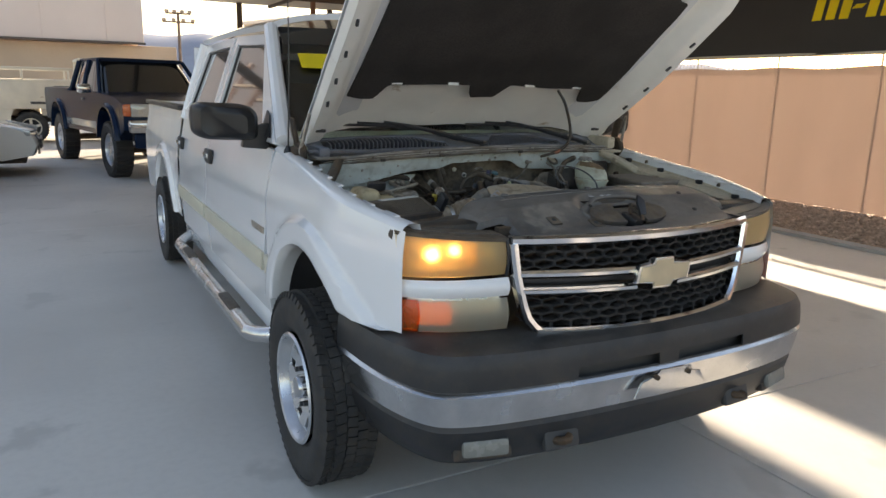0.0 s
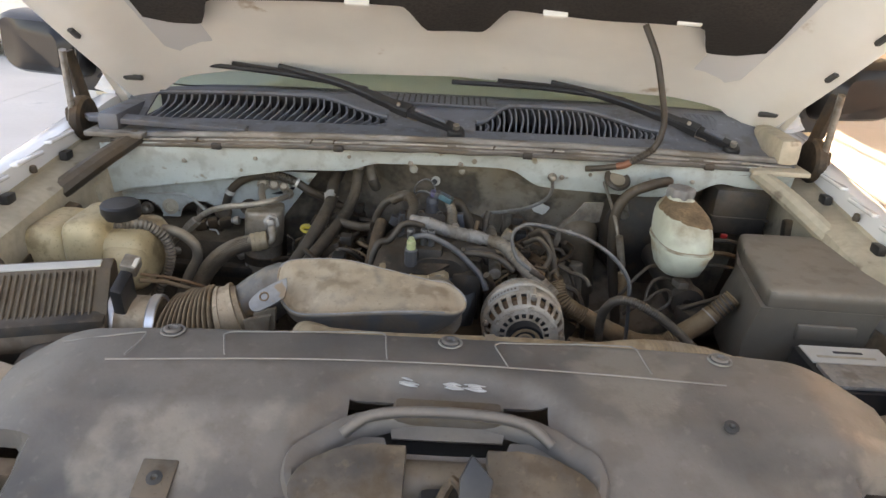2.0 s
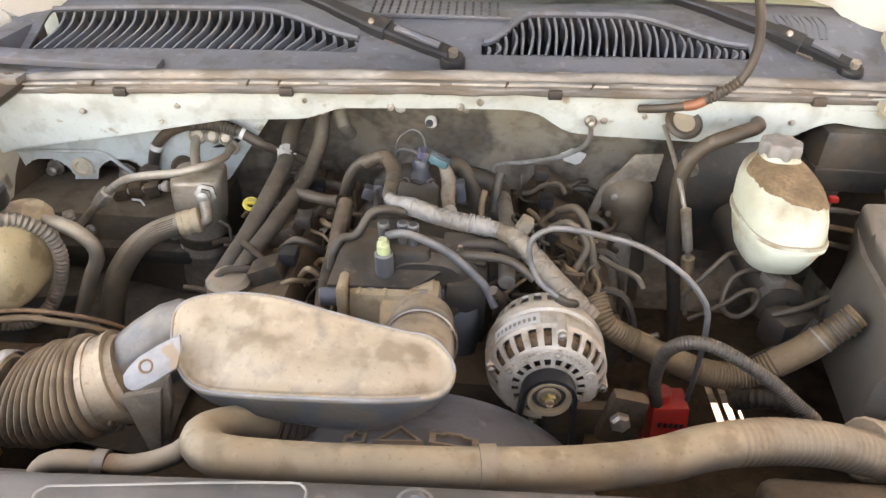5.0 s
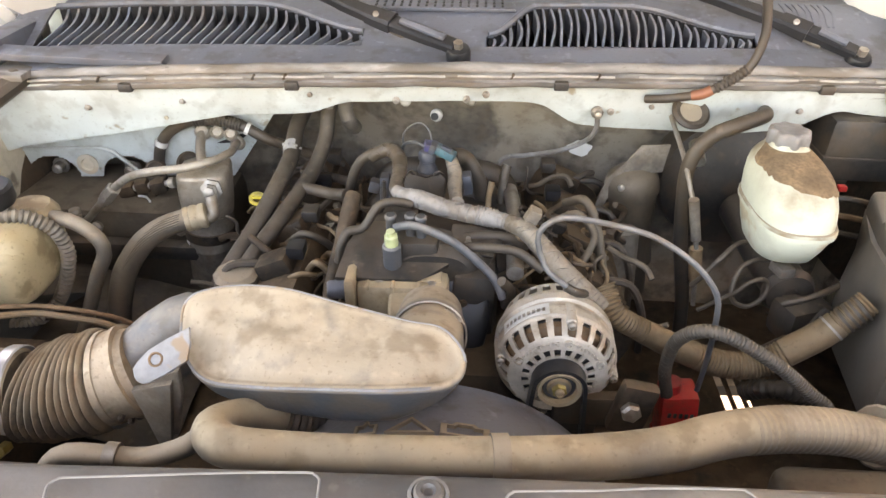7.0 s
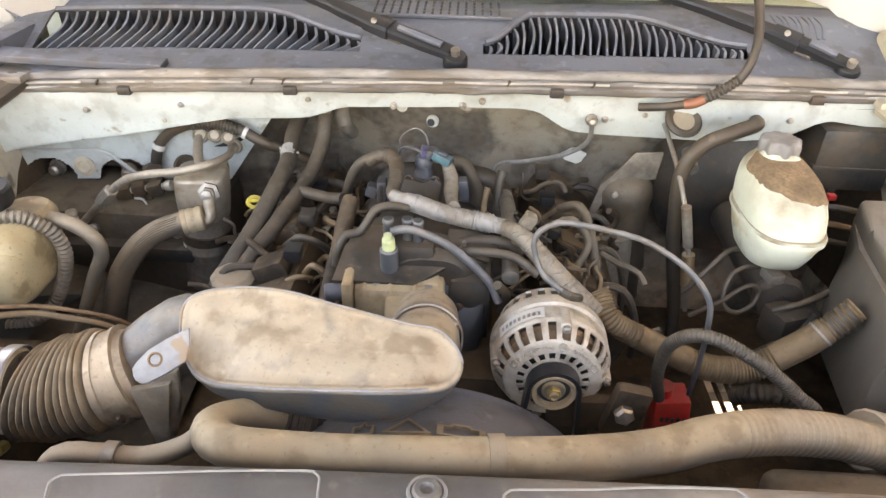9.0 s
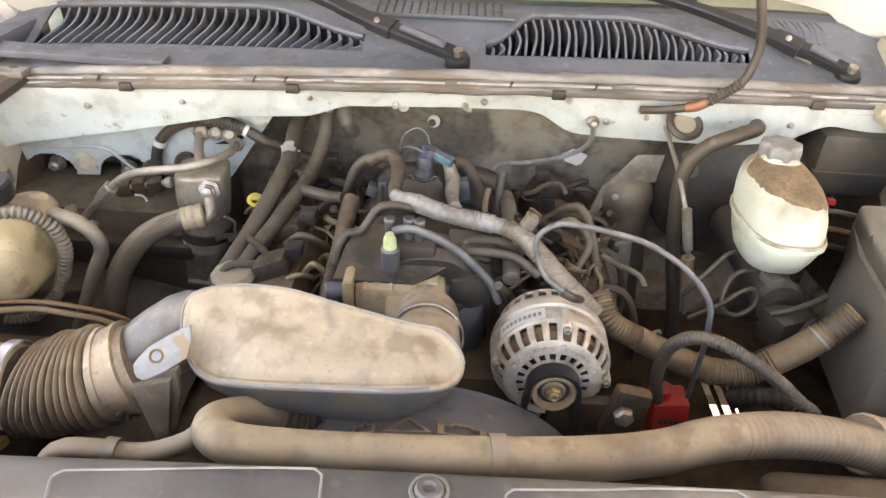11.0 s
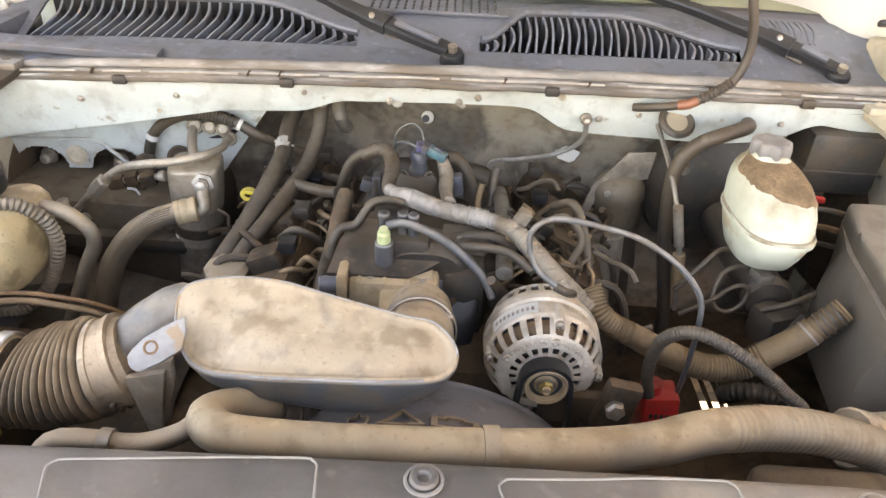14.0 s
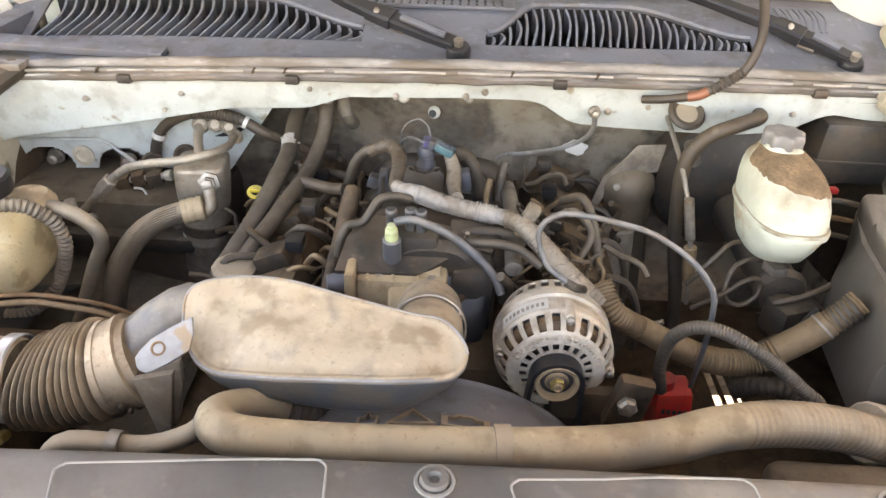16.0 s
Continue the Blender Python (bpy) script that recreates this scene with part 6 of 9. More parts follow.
def duct_shell():
    """Shallow moulded duct: upright wall, thin proud rim, a broad swelling top."""
    rim = duct_rim()
    spine = [Vector((max(-0.22, min(-0.01, p.x)), 0.555 - 0.04 * smooth01((p.x + 0.27) / 0.27), 0)) for p in rim]

    def inset(p, c, k, dz):
        d = Vector((c.x - p.x, c.y - p.y, 0))
        d = d.normalized() * min(k, d.length * 0.9)
        return Vector((p.x + d.x, p.y + d.y, p.z + dz))

    def deep(p):
        return table(((-0.28, 0.020), (-0.245, 0.026), (-0.15, 0.048), (-0.08, 0.058), (-0.03, 0.055), (0.0, 0.042), (0.035, 0.022)), p.x)

    rl = []
    for k, f in ((0.030, lambda p: -deep(p) - 0.004), (0.012, lambda p: -deep(p)), (0.006, lambda p: -deep(p) * 0.85), (0.002, lambda p: -0.010), (-0.001, lambda p: -0.006), (-0.0015, lambda p: -0.002), (0.001, lambda p: 0.0012), (0.004, lambda p: 0.0018), (0.007, lambda p: 0.0), (0.011, lambda p: -0.0014), (0.020, lambda p: -0.0004), (0.034, lambda p: 0.0016), (0.046, lambda p: 0.0026)):
        ring = []
        for p, c in zip(rim, spine):
            q = inset(p, c, k, f(p))
            if k > 0.008 and f(p) > -0.005:                # the top swells gently between its rims
                crest = table(((-0.28, 1.100), (-0.17, 1.100), (-0.09, 1.100), (0.0, 1.106), (0.04, 1.102)), q.x) + 0.004
                q.z = lerp(q.z, crest, smooth01((k - 0.006) / 0.046))
            ring.append(q)
        rl.append(ring)
    return rings(rl)


SEAT = DUCT_SEAT
res = part("air_duct", duct_shell(), DUCT, truck, "large dust covered plastic air duct", smooth=50)


edge = duct_rim()
# pale strip for the rim: wear, and the sky's sheen painted as colour
part("duct_edge", tube([p + Vector((0, -0.0005, 0.0006)) for p in edge[60:] + edge[:50]], 0.0017, 8, 0.02), WORN_EDGE, res, "pale worn rim with its sheen in the colour")


def neck_ring(x, yc, zc, b, h):
    return [(x, yc + math.cos(a) * b, zc + math.sin(a) * h) for a in (2 * math.pi * i / 32 for i in range(32))]


part("duct_neck", rings([neck_ring(-0.375, 0.570, 1.003, 0.060, 0.060), neck_ring(-0.345, 0.585, 1.025, 0.052, 0.060), neck_ring(-0.315, 0.594, 1.046, 0.042, 0.058), neck_ring(-0.290, 0.597, 1.060, 0.034, 0.054), neck_ring(-0.262, 0.594, 1.070, 0.024, 0.040)]), DUCT_BARE, res, "bare plastic duct neck")
SEAT = Matrix()
ear = [(-0.304, -0.010), (-0.302, -0.018), (-0.298, -0.023), (-0.291, -0.0255), (-0.284, -0.0235), (-0.269, -0.0145), (-0.248, 0.000), (-0.246, 0.018), (-0.249, 0.036), (-0.258, 0.030), (-0.272, 0.022), (-0.290, 0.010), (-0.300, -0.002)]
part("duct_ear", prism(ear, (0, 0.49, 1.108), (1, 0, 0), (0, 0.70, 0.714), 0.006, 0.0018), WORN_EDGE, res, "pale worn mounting ear")
part("ear_hole", lathe(((0.0078, -0.001), (0.0080, 0.0010), (0.0062, 0.0016), (0.0050, -0.0005), (0.001, -0.0006)), (-0.2805, 0.4862, 1.1125), (0, -0.714, 0.70), 20), COPPER, res, "rust stained bolt hole")
part("duct_bracket", prism([(-0.302, 0.030), (-0.264, 0.044), (-0.266, 0.010), (-0.279, -0.048), (-0.292, -0.050)], (0, 0.500, 1.046), (1, 0, 0), (0, 0.05, 0.9987), 0.010, 0.003), LOOM, res)
SEAT = DUCT_SEAT
part("rim_tab", box((-0.262, 0.580, 1.099), (0.008, 0.012, 0.007), 0.002, rot=(25, 0, 0)), BLACK, res)
part("duct_bracket", prism([(0, 0), (0.048, 0.012), (0.032, -0.080), (0.018, -0.085)], (-0.333, 0.520, 1.042), (1, 0, 0), (0, 0.05, 1), 0.010, 0.002), LOOM, res)
SEAT = Matrix()
thr = part("throttle_body", box((-0.044, 0.712, 1.036), (0.122, 0.046, 0.062), 0.010), CAST_TAN, truck, "dusty cast throttle body")
part("throttle_flange", box((-0.112, 0.712, 1.040), (0.014, 0.060, 0.078), 0.005), CAST_TAN, thr)
part("throttle_step", cyl((-0.060, 0.690, 1.028), (0.012, 0.690, 1.030), 0.030, 0.032, 26, edge=0.004), CAST_TAN, thr)
for x in (-0.090, -0.056, -0.022):
    part("housing_rib", box((x, 0.706, 1.064), (0.006, 0.036, 0.010), 0.002, segs=1), CAST_TAN, thr)
part("housing_lid", box((-0.040, 0.718, 1.068), (0.095, 0.030, 0.006), 0.003), CAST_TAN, thr)
for x, y in ((-0.075, 0.705), (-0.005, 0.703)):
    part("lid_screw", lathe(((0.006, 0), (0.006, 0.004), (0.003, 0.005)), (x, y, 1.064), (0, -0.3, 1), 8), STEEL, thr)
part("throttle_motor", cyl((-0.145, 0.700, 1.052), (-0.116, 0.705, 1.052), 0.012, 0.014, 14, edge=0.002), COWL, thr)
c_a, c_b = Vector((0.000, 0.530, 1.072)), Vector((-0.006, 0.680, 1.030))
part("duct_cuff", tube([tuple(c_a), tuple(lerp(c_a, c_b, 0.5)), tuple(c_b)], [0.040, 0.043, 0.043], 30, 0.008), DUCT, truck)
cl = part("worm_clamp", lathe([(0.0455, -0.006), (0.0475, -0.005), (0.0475, 0.005), (0.0455, 0.006)], lerp(c_a, c_b, 0.60), c_b - c_a, 36, caps=False), STEEL, truck, "worm drive hose clamp")
part("clamp_screw", cyl((0.012, 0.622, 1.082), (0.034, 0.624, 1.066), 0.0065, seg=12, edge=0.001), STEEL, cl)
for k in range(5):
    part("screw_thread", lathe(((0.0066, -0.001), (0.0074, 0.0), (0.0066, 0.001)), lerp(Vector((0.012, 0.622, 1.082)), Vector((0.034, 0.624, 1.066)), 0.15 + 0.16 * k), (0.022, 0.002, -0.016), 12, caps=False), STEEL, cl)
SEAT = ENGINE_SEAT
part("splash_shield", box((-0.42, 0.60, 0.76), (0.50, 0.62, 0.012), 0.004, rot=(0, 6, 0)), DARK, truck, "grimy splash shield")
hx, hy = 0.496, 0.848
part("splash_shield", sheet(lambda u, v: (lerp(0.24, 0.80, u), lerp(0.40, 1.10, v), 0.778), 80, 50, 0.004, keep=lambda u, v: not (abs(lerp(0.24, 0.80, u) - hx) < 0.025 and abs(lerp(0.40, 1.10, v) - hy) < 0.055 and int(lerp(0.24, 0.80, u) / 0.007) % 3)), DARK, truck, "grimy splash shield with a drain opening")

# ---- alternator ----
SEAT = ALTERNATOR_SEAT
AC, AX = Vector((0.168, 0.660, 0.952)), Vector((-0.0025, -1.0, -0.011)).normalized()
Au = Vector((1, 0, 0))
Au = (Au - AX * AX.dot(Au)).normalized()
Av = AX.cross(Au)
CASE = ((0.000, 0.034, 0.003), (0.030, 0.036, 0.006), (0.07, 0.038, 0.006), (0.17, 0.050, 0.0045), (0.20, 0.052, 0.004), (0.30, 0.064, 0.000), (0.33, 0.067, -0.002), (0.38, 0.072, -0.007), (0.43, 0.0765, -0.015), (0.49, 0.080, -0.026), (0.52, 0.083, -0.029), (0.64, 0.083, -0.050), (0.655, 0.080, -0.052), (0.70, 0.080, -0.060), (0.715, 0.084, -0.062), (0.78, 0.084, -0.076), (0.80, 0.082, -0.080), (0.93, 0.072, -0.112), (0.95, 0.066, -0.116), (1.0, 0.030, -0.120))


def case_at(u, v):
    a = 2 * math.pi * u
    r, h = table([(k, r) for k, r, _ in CASE], v), table([(k, h) for k, _, h in CASE], v)
    return AC + (Au * math.cos(a) + Av * math.sin(a)) * r + AX * h


def case_keep(u, v):
    """Windows cast through the face, the shoulder and the rear."""
    if 0.075 < v < 0.175:
        return (u * 20) % 1.0 > 0.60
    if 0.325 < v < 0.485:
        return (u * 24) % 1.0 > 0.60 - 0.10 * (abs(v - 0.405) / 0.08) ** 4
    if 0.815 < v < 0.92:
        return (u * 26) % 1.0 > 0.58
    return True


alt = part("alternator", sheet(case_at, 260, 60, 0.0035, keep=case_keep), ALU, truck, "dusty cast aluminium alternator", smooth=45)
part("winding_core", lathe([(0.050, -0.012), (0.066, -0.016), (0.0715, -0.030), (0.0715, -0.072), (0.058, -0.104), (0.016, -0.106), (0.016, -0.012)], AC, AX, 40), INK_AND_HOLES, alt)
part("copper_winding", lathe([(0.060, -0.012), (0.070, -0.018), (0.0725, -0.026), (0.066, -0.028)], AC, AX, 48, caps=False), COPPER, alt)
part("rear_winding", lathe([(0.066, -0.076), (0.0715, -0.080), (0.064, -0.104), (0.056, -0.104)], AC, AX, 48, caps=False), COPPER, alt)
for k in range(4):
    a = math.pi / 4 + k * math.pi / 2 + 0.62
    d = Au * math.cos(a) + Av * math.sin(a)
    lug = part("case_lug", cyl(AC + d * 0.078 + AX * -0.052, AC + d * 0.078 + AX * -0.014, 0.0085, 0.0075, 14, edge=0.002), ALU, alt)
    part("case_bolt", lathe(((0.0060, 0), (0.0060, 0.005), (0.0040, 0.007), (0.003, 0.003)), AC + d * 0.078 - AX * 0.014, AX, 8), STEEL, lug)
for a in (1.42, 2.7, 0.4):
    d = Au * math.cos(a) + Av * math.sin(a)
    part("face_boss", lathe(((0.0060, -0.002), (0.0060, 0.0025), (0.0035, 0.003), (0.0030, 0.0005), (0.001, 0.0005)), AC + d * 0.0585 + AX * 0.0025, AX, 12), ALU, alt)
for k in range(22):
    a = lerp(2.75, 0.42, k / 21)
    if 1.32 < a < 1.56:
        continue
    d, t = Au * math.cos(a) + Av * math.sin(a), -Au * math.sin(a) + Av * math.cos(a)
    o = AC + d * 0.0575 + AX * 0.0030
    part("cast_mark", rings([[o + t * x * 0.0016 + d * y * 0.0022 + AX * h for x, y in ((-1, -1), (1, -1), (1, 1), (-1, 1))] for h in (-0.002, 0.0007)]), ALU, alt)
pul = part("pulley", lathe([(0.0130, 0.0250), (0.0145, 0.0255), (0.0160, 0.0215), (0.0225, 0.0205), (0.0240, 0.0285), (0.0285, 0.0300), (0.0296, 0.0285), (0.0300, 0.0080), (0.0240, 0.0064)], AC, AX, 48), CAST_TAN, alt, "worn steel belt pulley")
part("pulley_groove", lathe([(0.0165, 0.0225), (0.0180, 0.0232), (0.0205, 0.0230), (0.0220, 0.0215)], AC, AX, 40, caps=False), INK_AND_HOLES, pul)
part("pulley_nut", cyl(AC + AX * 0.024, AC + AX * 0.032, 0.0105, seg=6, edge=0.001), BRASS, pul)
part("pulley_washer", lathe([(0.0135, 0.0240), (0.0140, 0.0265), (0.0060, 0.0270)], AC, AX, 28), STEEL, pul)
part("shaft_end", lathe([(0.0062, 0.031), (0.0062, 0.037), (0.0045, 0.0375), (0.0040, 0.034), (0.001, 0.034)], AC, AX, 18), CAST_TAN, pul)
part("fan_disc", lathe([(0.0300, 0.0070), (0.0360, 0.0060), (0.0370, 0.0030)], AC, AX, 40, caps=False), INK_AND_HOLES, alt)
belt_line = [AC + AX * 0.018 + (Au * math.cos(a) + Av * math.sin(a)) * 0.0310 for a in (math.pi * k / 20 for k in range(21))]
down = Vector((-0.020, -0.01, -0.22))
seq = [belt_line[-1] + down] + belt_line[::-1] + [belt_line[0] + Vector((0.012, 0.0, -0.22))]
out_of = [Vector((-1, 0, 0))] + [(p - AC - AX * 0.018).normalized() for p in belt_line[::-1]] + [Vector((1, 0, 0))]
bl = rings([[p + AX * 0.012, p - AX * 0.010, p - AX * 0.010 + d * 0.0055, p + AX * 0.012 + d * 0.0055] for p, d in zip(seq, out_of)])
part("drive_belt", bl, BLACK_CLEAN, truck, "black ribbed drive belt")
lab = part("case_label", sheet(lambda u, v: AC + (Au * math.cos(lerp(2.60, 1.75, u)) + Av * math.sin(lerp(2.60, 1.75, u))) * 0.0852 + AX * lerp(-0.029, -0.050, v), 14, 2, 0.0008), LABEL, alt, "paper label with print")
for k in range(9):
    a = lerp(2.52, 1.86, k / 8)
    part("label_print", sheet(lambda u, v: AC + (Au * math.cos(a - u * 0.045) + Av * math.sin(a - u * 0.045)) * 0.0862 + AX * lerp(-0.034, -0.041, v), 2, 1, 0.0005), STEEL, lab)
br = part("alternator_bracket", box((0.268, 0.640, 0.918), (0.050, 0.022, 0.085), 0.008, rot=(0, 12, 0)), DARK, truck)
part("bracket_arm", box((0.225, 0.655, 0.90), (0.12, 0.02, 0.05), 0.006), DARK, br)
part("bracket_bolt", lathe(((0.014, 0), (0.014, 0.008), (0.010, 0.012), (0.003, 0.012)), (0.262, 0.624, 0.928), (0, -1, 0.2), 6), STEEL, br)

# ---- engine ----
SEAT = ENGINE_SEAT
part("engine_block", box((0, 0.92, 0.78), (0.46, 0.56, 0.40), 0.04), DARK, truck, "grimy engine block")
for s in (-1, 1):
    part("valve_cover", box((s * 0.225 - 0.02, 0.95, 0.97), (0.13, 0.46, 0.09), 0.025, rot=(0, s * 24, 0)), DARK, truck, "dusty valve cover")
    for k in range(4):
        y = 0.80 + k * 0.105
        coil = part("ignition_coil", box((s * 0.225 - 0.02, y, 1.03), (0.052, 0.042, 0.032), 0.008, rot=(0, s * 24, 0)), DARK, truck, "dusty ignition coil")
        part("coil_wire", tube([(s * 0.25 - 0.02, y, 1.03), (s * 0.29 - 0.02, y - 0.01, 1.03), (s * 0.315 - 0.02, y - 0.012, 0.98), (s * 0.325 - 0.02, y, 0.90)], 0.006, 8), HOSE_DARK, coil)
        part("coil_plug", box((s * 0.195 - 0.02, y + 0.01, 1.052), (0.026, 0.03, 0.02), 0.004), BLACK if k % 2 else BLACK_CLEAN, coil)
    if s > 0:
        part("fuel_rail", tube([(s * 0.135 - 0.035, 0.74, 1.075), (s * 0.138 - 0.035, 0.9, 1.08), (s * 0.135 - 0.035, 0.98, 1.075)], 0.012, 12), HOSE_DARK if s < 0 else STEEL, truck, "fuel rail")
man = part("intake_manifold", rings([[(-0.01 + w * math.copysign(abs(math.cos(a)) ** 0.7, math.cos(a)), y, zc + h * math.copysign(abs(math.sin(a)) ** 0.7, math.sin(a))) for a in (2 * math.pi * i / 32 for i in range(32))] for y, w, h, zc in ((0.735, 0.05, 0.04, 1.06), (0.75, 0.075, 0.055, 1.055), (0.80, 0.095, 0.060, 1.035), (0.88, 0.10, 0.055, 1.015), (1.12, 0.095, 0.05, 1.010), (1.15, 0.06, 0.04, 1.005))]), BLACK, truck, "black plastic intake manifold")
for k in range(4):
    y = 0.80 + k * 0.095
    for s in (-1, 1):
        part("manifold_runner", tube([(-0.01 + s * 0.03, y, 1.056), (-0.01 + s * 0.085, y, 1.046), (-0.01 + s * 0.115, y, 1.01), (-0.01 + s * 0.12, y, 0.95)], 0.022, 14, 0.008), BLACK, man)
part("manifold_front", box((0.045, 0.765, 1.01), (0.07, 0.09, 0.14), 0.03), BLACK, man)
SEAT = Matrix()
part("manifold_bowl", rings([[(cx + rx * math.cos(a), cy + rz * 0.55 * math.sin(a), cz + rz * math.sin(a) * 0.85) for a in (2 * math.pi * i / 28 for i in range(28))] for cx, cy, cz, rx, rz in ((-0.01, 0.745, 1.078, 0.010, 0.008), (0.0, 0.742, 1.072, 0.034, 0.022), (0.018, 0.735, 1.058, 0.040, 0.036), (0.032, 0.722, 1.036, 0.038, 0.044), (0.040, 0.712, 1.010, 0.034, 0.046), (0.040, 0.705, 0.975, 0.028, 0.040), (0.038, 0.70, 0.95, 0.02, 0.03))]), BLACK_CLEAN, truck, "black moulded manifold inlet", smooth=60)
part("manifold_shelf", prism([(-0.135, 0.0), (-0.02, 0.0), (0.02, 0.03), (0.02, 0.085), (-0.03, 0.10), (-0.105, 0.10), (-0.125, 0.06)], (0, 0.705, 1.062), (1, 0, 0), (0, 0.94, 0.34), 0.010, 0.004), BLACK, truck, "grimy bracket plate on the manifold")
part("shelf_plate", prism([(0.015, 0.0), (0.075, -0.012), (0.090, 0.015), (0.060, 0.040), (0.018, 0.045)], (0, 0.755, 1.083), (1, 0, 0), (0, 0.94, 0.34), 0.006, 0.002), BLACK, truck, "dusty stud bracket")
part("sensor_block", box((-0.035, 0.752, 1.080), (0.074, 0.042, 0.058), 0.010), BLACK, truck, "grey sensor body with three ports")
for x, y in ((-0.062, 0.750), (-0.036, 0.752), (-0.022, 0.748)):
    po = part("vacuum_port", lathe(((0.0070, -0.05), (0.0070, 0.0), (0.0080, 0.002), (0.0080, 0.006), (0.0066, 0.008)), (x, y, 1.134), (0, -0.1, 1), 18), VAC_TUBE, truck)
    part("port_mouth", lathe(((0.0056, 0.0), (0.0056, 0.0084), (0.001, 0.0086)), (x, y, 1.134), (0, -0.1, 1), 16), INK_AND_HOLES, po)
gcap = part("green_cap", lathe(((0.0086, -0.008), (0.0092, -0.004), (0.0080, 0.0), (0.0090, 0.004), (0.0086, 0.010), (0.0060, 0.012), (0.0058, 0.018), (0.002, 0.019)), (-0.059, 0.722, 1.118), (0, -0.25, 1), 14), GREEN, truck, "pale green valve cap")
part("cap_stem", cyl((-0.059, 0.730, 1.045), (-0.059, 0.723, 1.112), 0.0125, 0.0125, 16, edge=0.002), VAC_TUBE, gcap)
part("pressure_tube", tube([(-0.056, 0.732, 1.132), (-0.036, 0.732, 1.137), (-0.012, 0.731, 1.131), (0.024, 0.730, 1.112), (0.057, 0.726, 1.084), (0.078, 0.718, 1.064), (0.090, 0.708, 1.040)], 0.0058, 12), VAC_TUBE, truck, "grey vacuum tube")
part("steam_pipe", tube([(-0.040, 0.802, 1.128), (-0.061, 0.793, 1.137), (-0.081, 0.787, 1.135), (-0.092, 0.780, 1.122), (-0.101, 0.773, 1.109), (-0.112, 0.770, 1.104), (-0.124, 0.767, 1.103), (-0.134, 0.760, 1.085), (-0.138, 0.755, 1.06)], 0.0064, 12, 0.006), HOSE_DARK, truck, "bent grey pipe")
SEAT = ENGINE_SEAT

# top connectors at the rear of the manifold
SEAT = Matrix()
PURPLE = mat("violet_connector", (0.075, 0.075, 0.20), 0.45, var=0.2, scale=40, fine=140, bump=0.05, dust=(0.22, 0.20, 0.20), amount=0.4)
TEAL = mat("teal_connector", (0.045, 0.125, 0.15), 0.45, var=0.2, scale=40, fine=140, bump=0.05, dust=(0.22, 0.21, 0.19), amount=0.4)
hub = part("map_sensor", lathe(((0.016, -0.022), (0.016, 0.0), (0.013, 0.004), (0.012, 0.016), (0.014, 0.018), (0.014, 0.026), (0.010, 0.032), (0.001, 0.033)), (-0.027, 0.950, 1.112), (0, -0.15, 1), 20), BLUEGREY, truck, "dark round sensor with coloured plugs")
part("sensor_flange", prism([(-0.062, 0.004), (-0.052, 0.014), (-0.040, 0.006), (-0.027, 0.002), (-0.016, 0.006), (-0.006, 0.014), (0.004, 0.004), (0.002, -0.026), (-0.058, -0.026)], (0, 0.932, 1.102), (1, 0, 0), (0, 0.25, 0.97), 0.020, 0.003), BLACK, hub)
for x in (-0.050, -0.009):
    part("sensor_bolt", lathe(((0.0078, -0.010), (0.0078, 0.003), (0.0066, 0.005), (0.0048, 0.005), (0.0042, 0.001), (0.001, 0.001)), (x, 0.926, 1.110), (0, -0.45, 0.9), 14), STEEL, hub)
plug = part("connector", box((-0.022, 0.948, 1.150), (0.020, 0.018, 0.013), 0.003, rot=(10, 14, 12)), PURPLE, hub, "violet plug")
part("plug_latch", box((-0.015, 0.942, 1.156), (0.010, 0.010, 0.006), 0.002, rot=(10, 14, 12)), BLUEGREY, plug)
plug = part("connector", box((0.001, 0.936, 1.146), (0.034, 0.017, 0.014), 0.003, rot=(0, 20, -18)), TEAL, hub, "teal plug")
part("plug_latch", box((0.004, 0.931, 1.1545), (0.016, 0.006, 0.004), 0.001, rot=(0, 20, -18)), BLUEGREY, plug)
part("plug_collar", box((-0.016, 0.940, 1.151), (0.010, 0.020, 0.017), 0.003, rot=(0, 20, -18)), BLUEGREY, plug)
side = part("connector", box((-0.091, 0.918, 1.092), (0.014, 0.022, 0.044), 0.003, rot=(0, 2, 0)), BLUEGREY, truck, "blue grey connector")
part("plug_body", box((-0.107, 0.920, 1.094), (0.018, 0.018, 0.020), 0.003, rot=(0, 20, 0)), BLUEGREY, side)
part("plug_rib", box((-0.091, 0.9065, 1.092), (0.006, 0.003, 0.036), 0.001, segs=1), BLACK, side)
part("connector", box((0.037, 0.920, 1.103), (0.014, 0.022, 0.032), 0.003, rot=(0, -8, 0)), BLUEGREY, truck, "blue grey connector")


def wrapped(pts, radii, turns, seed, material, label=""):
    """A bundle bound with overlapping, uneven turns of tape."""
    core = part("taped_loom", tube(pts, radii, 14, 0.004), material, truck, label)
    dice, line = random.Random(seed), spline(pts, 0.004)
    for k in range(turns):
        i = dice.randrange(1, len(line) - 1)
        d = (line[i + 1] - line[i - 1]).normalized() + Vector((dice.uniform(-0.8, 0.8), dice.uniform(-0.6, 0.6), dice.uniform(-0.5, 0.5)))
        q = i / (len(line) - 1) * (len(radii) - 1)
        r = lerp(radii[int(q)], radii[min(int(q) + 1, len(radii) - 1)], q - int(q))
        w = dice.uniform(0.0012, 0.0034)
        part("tape_turn", lathe(((r * 0.96, -w - 0.001), (r * 1.02, -w), (r * 1.05, w), (r * 0.96, w + 0.001)), line[i], d, 14, caps=False), material, core)
    return core


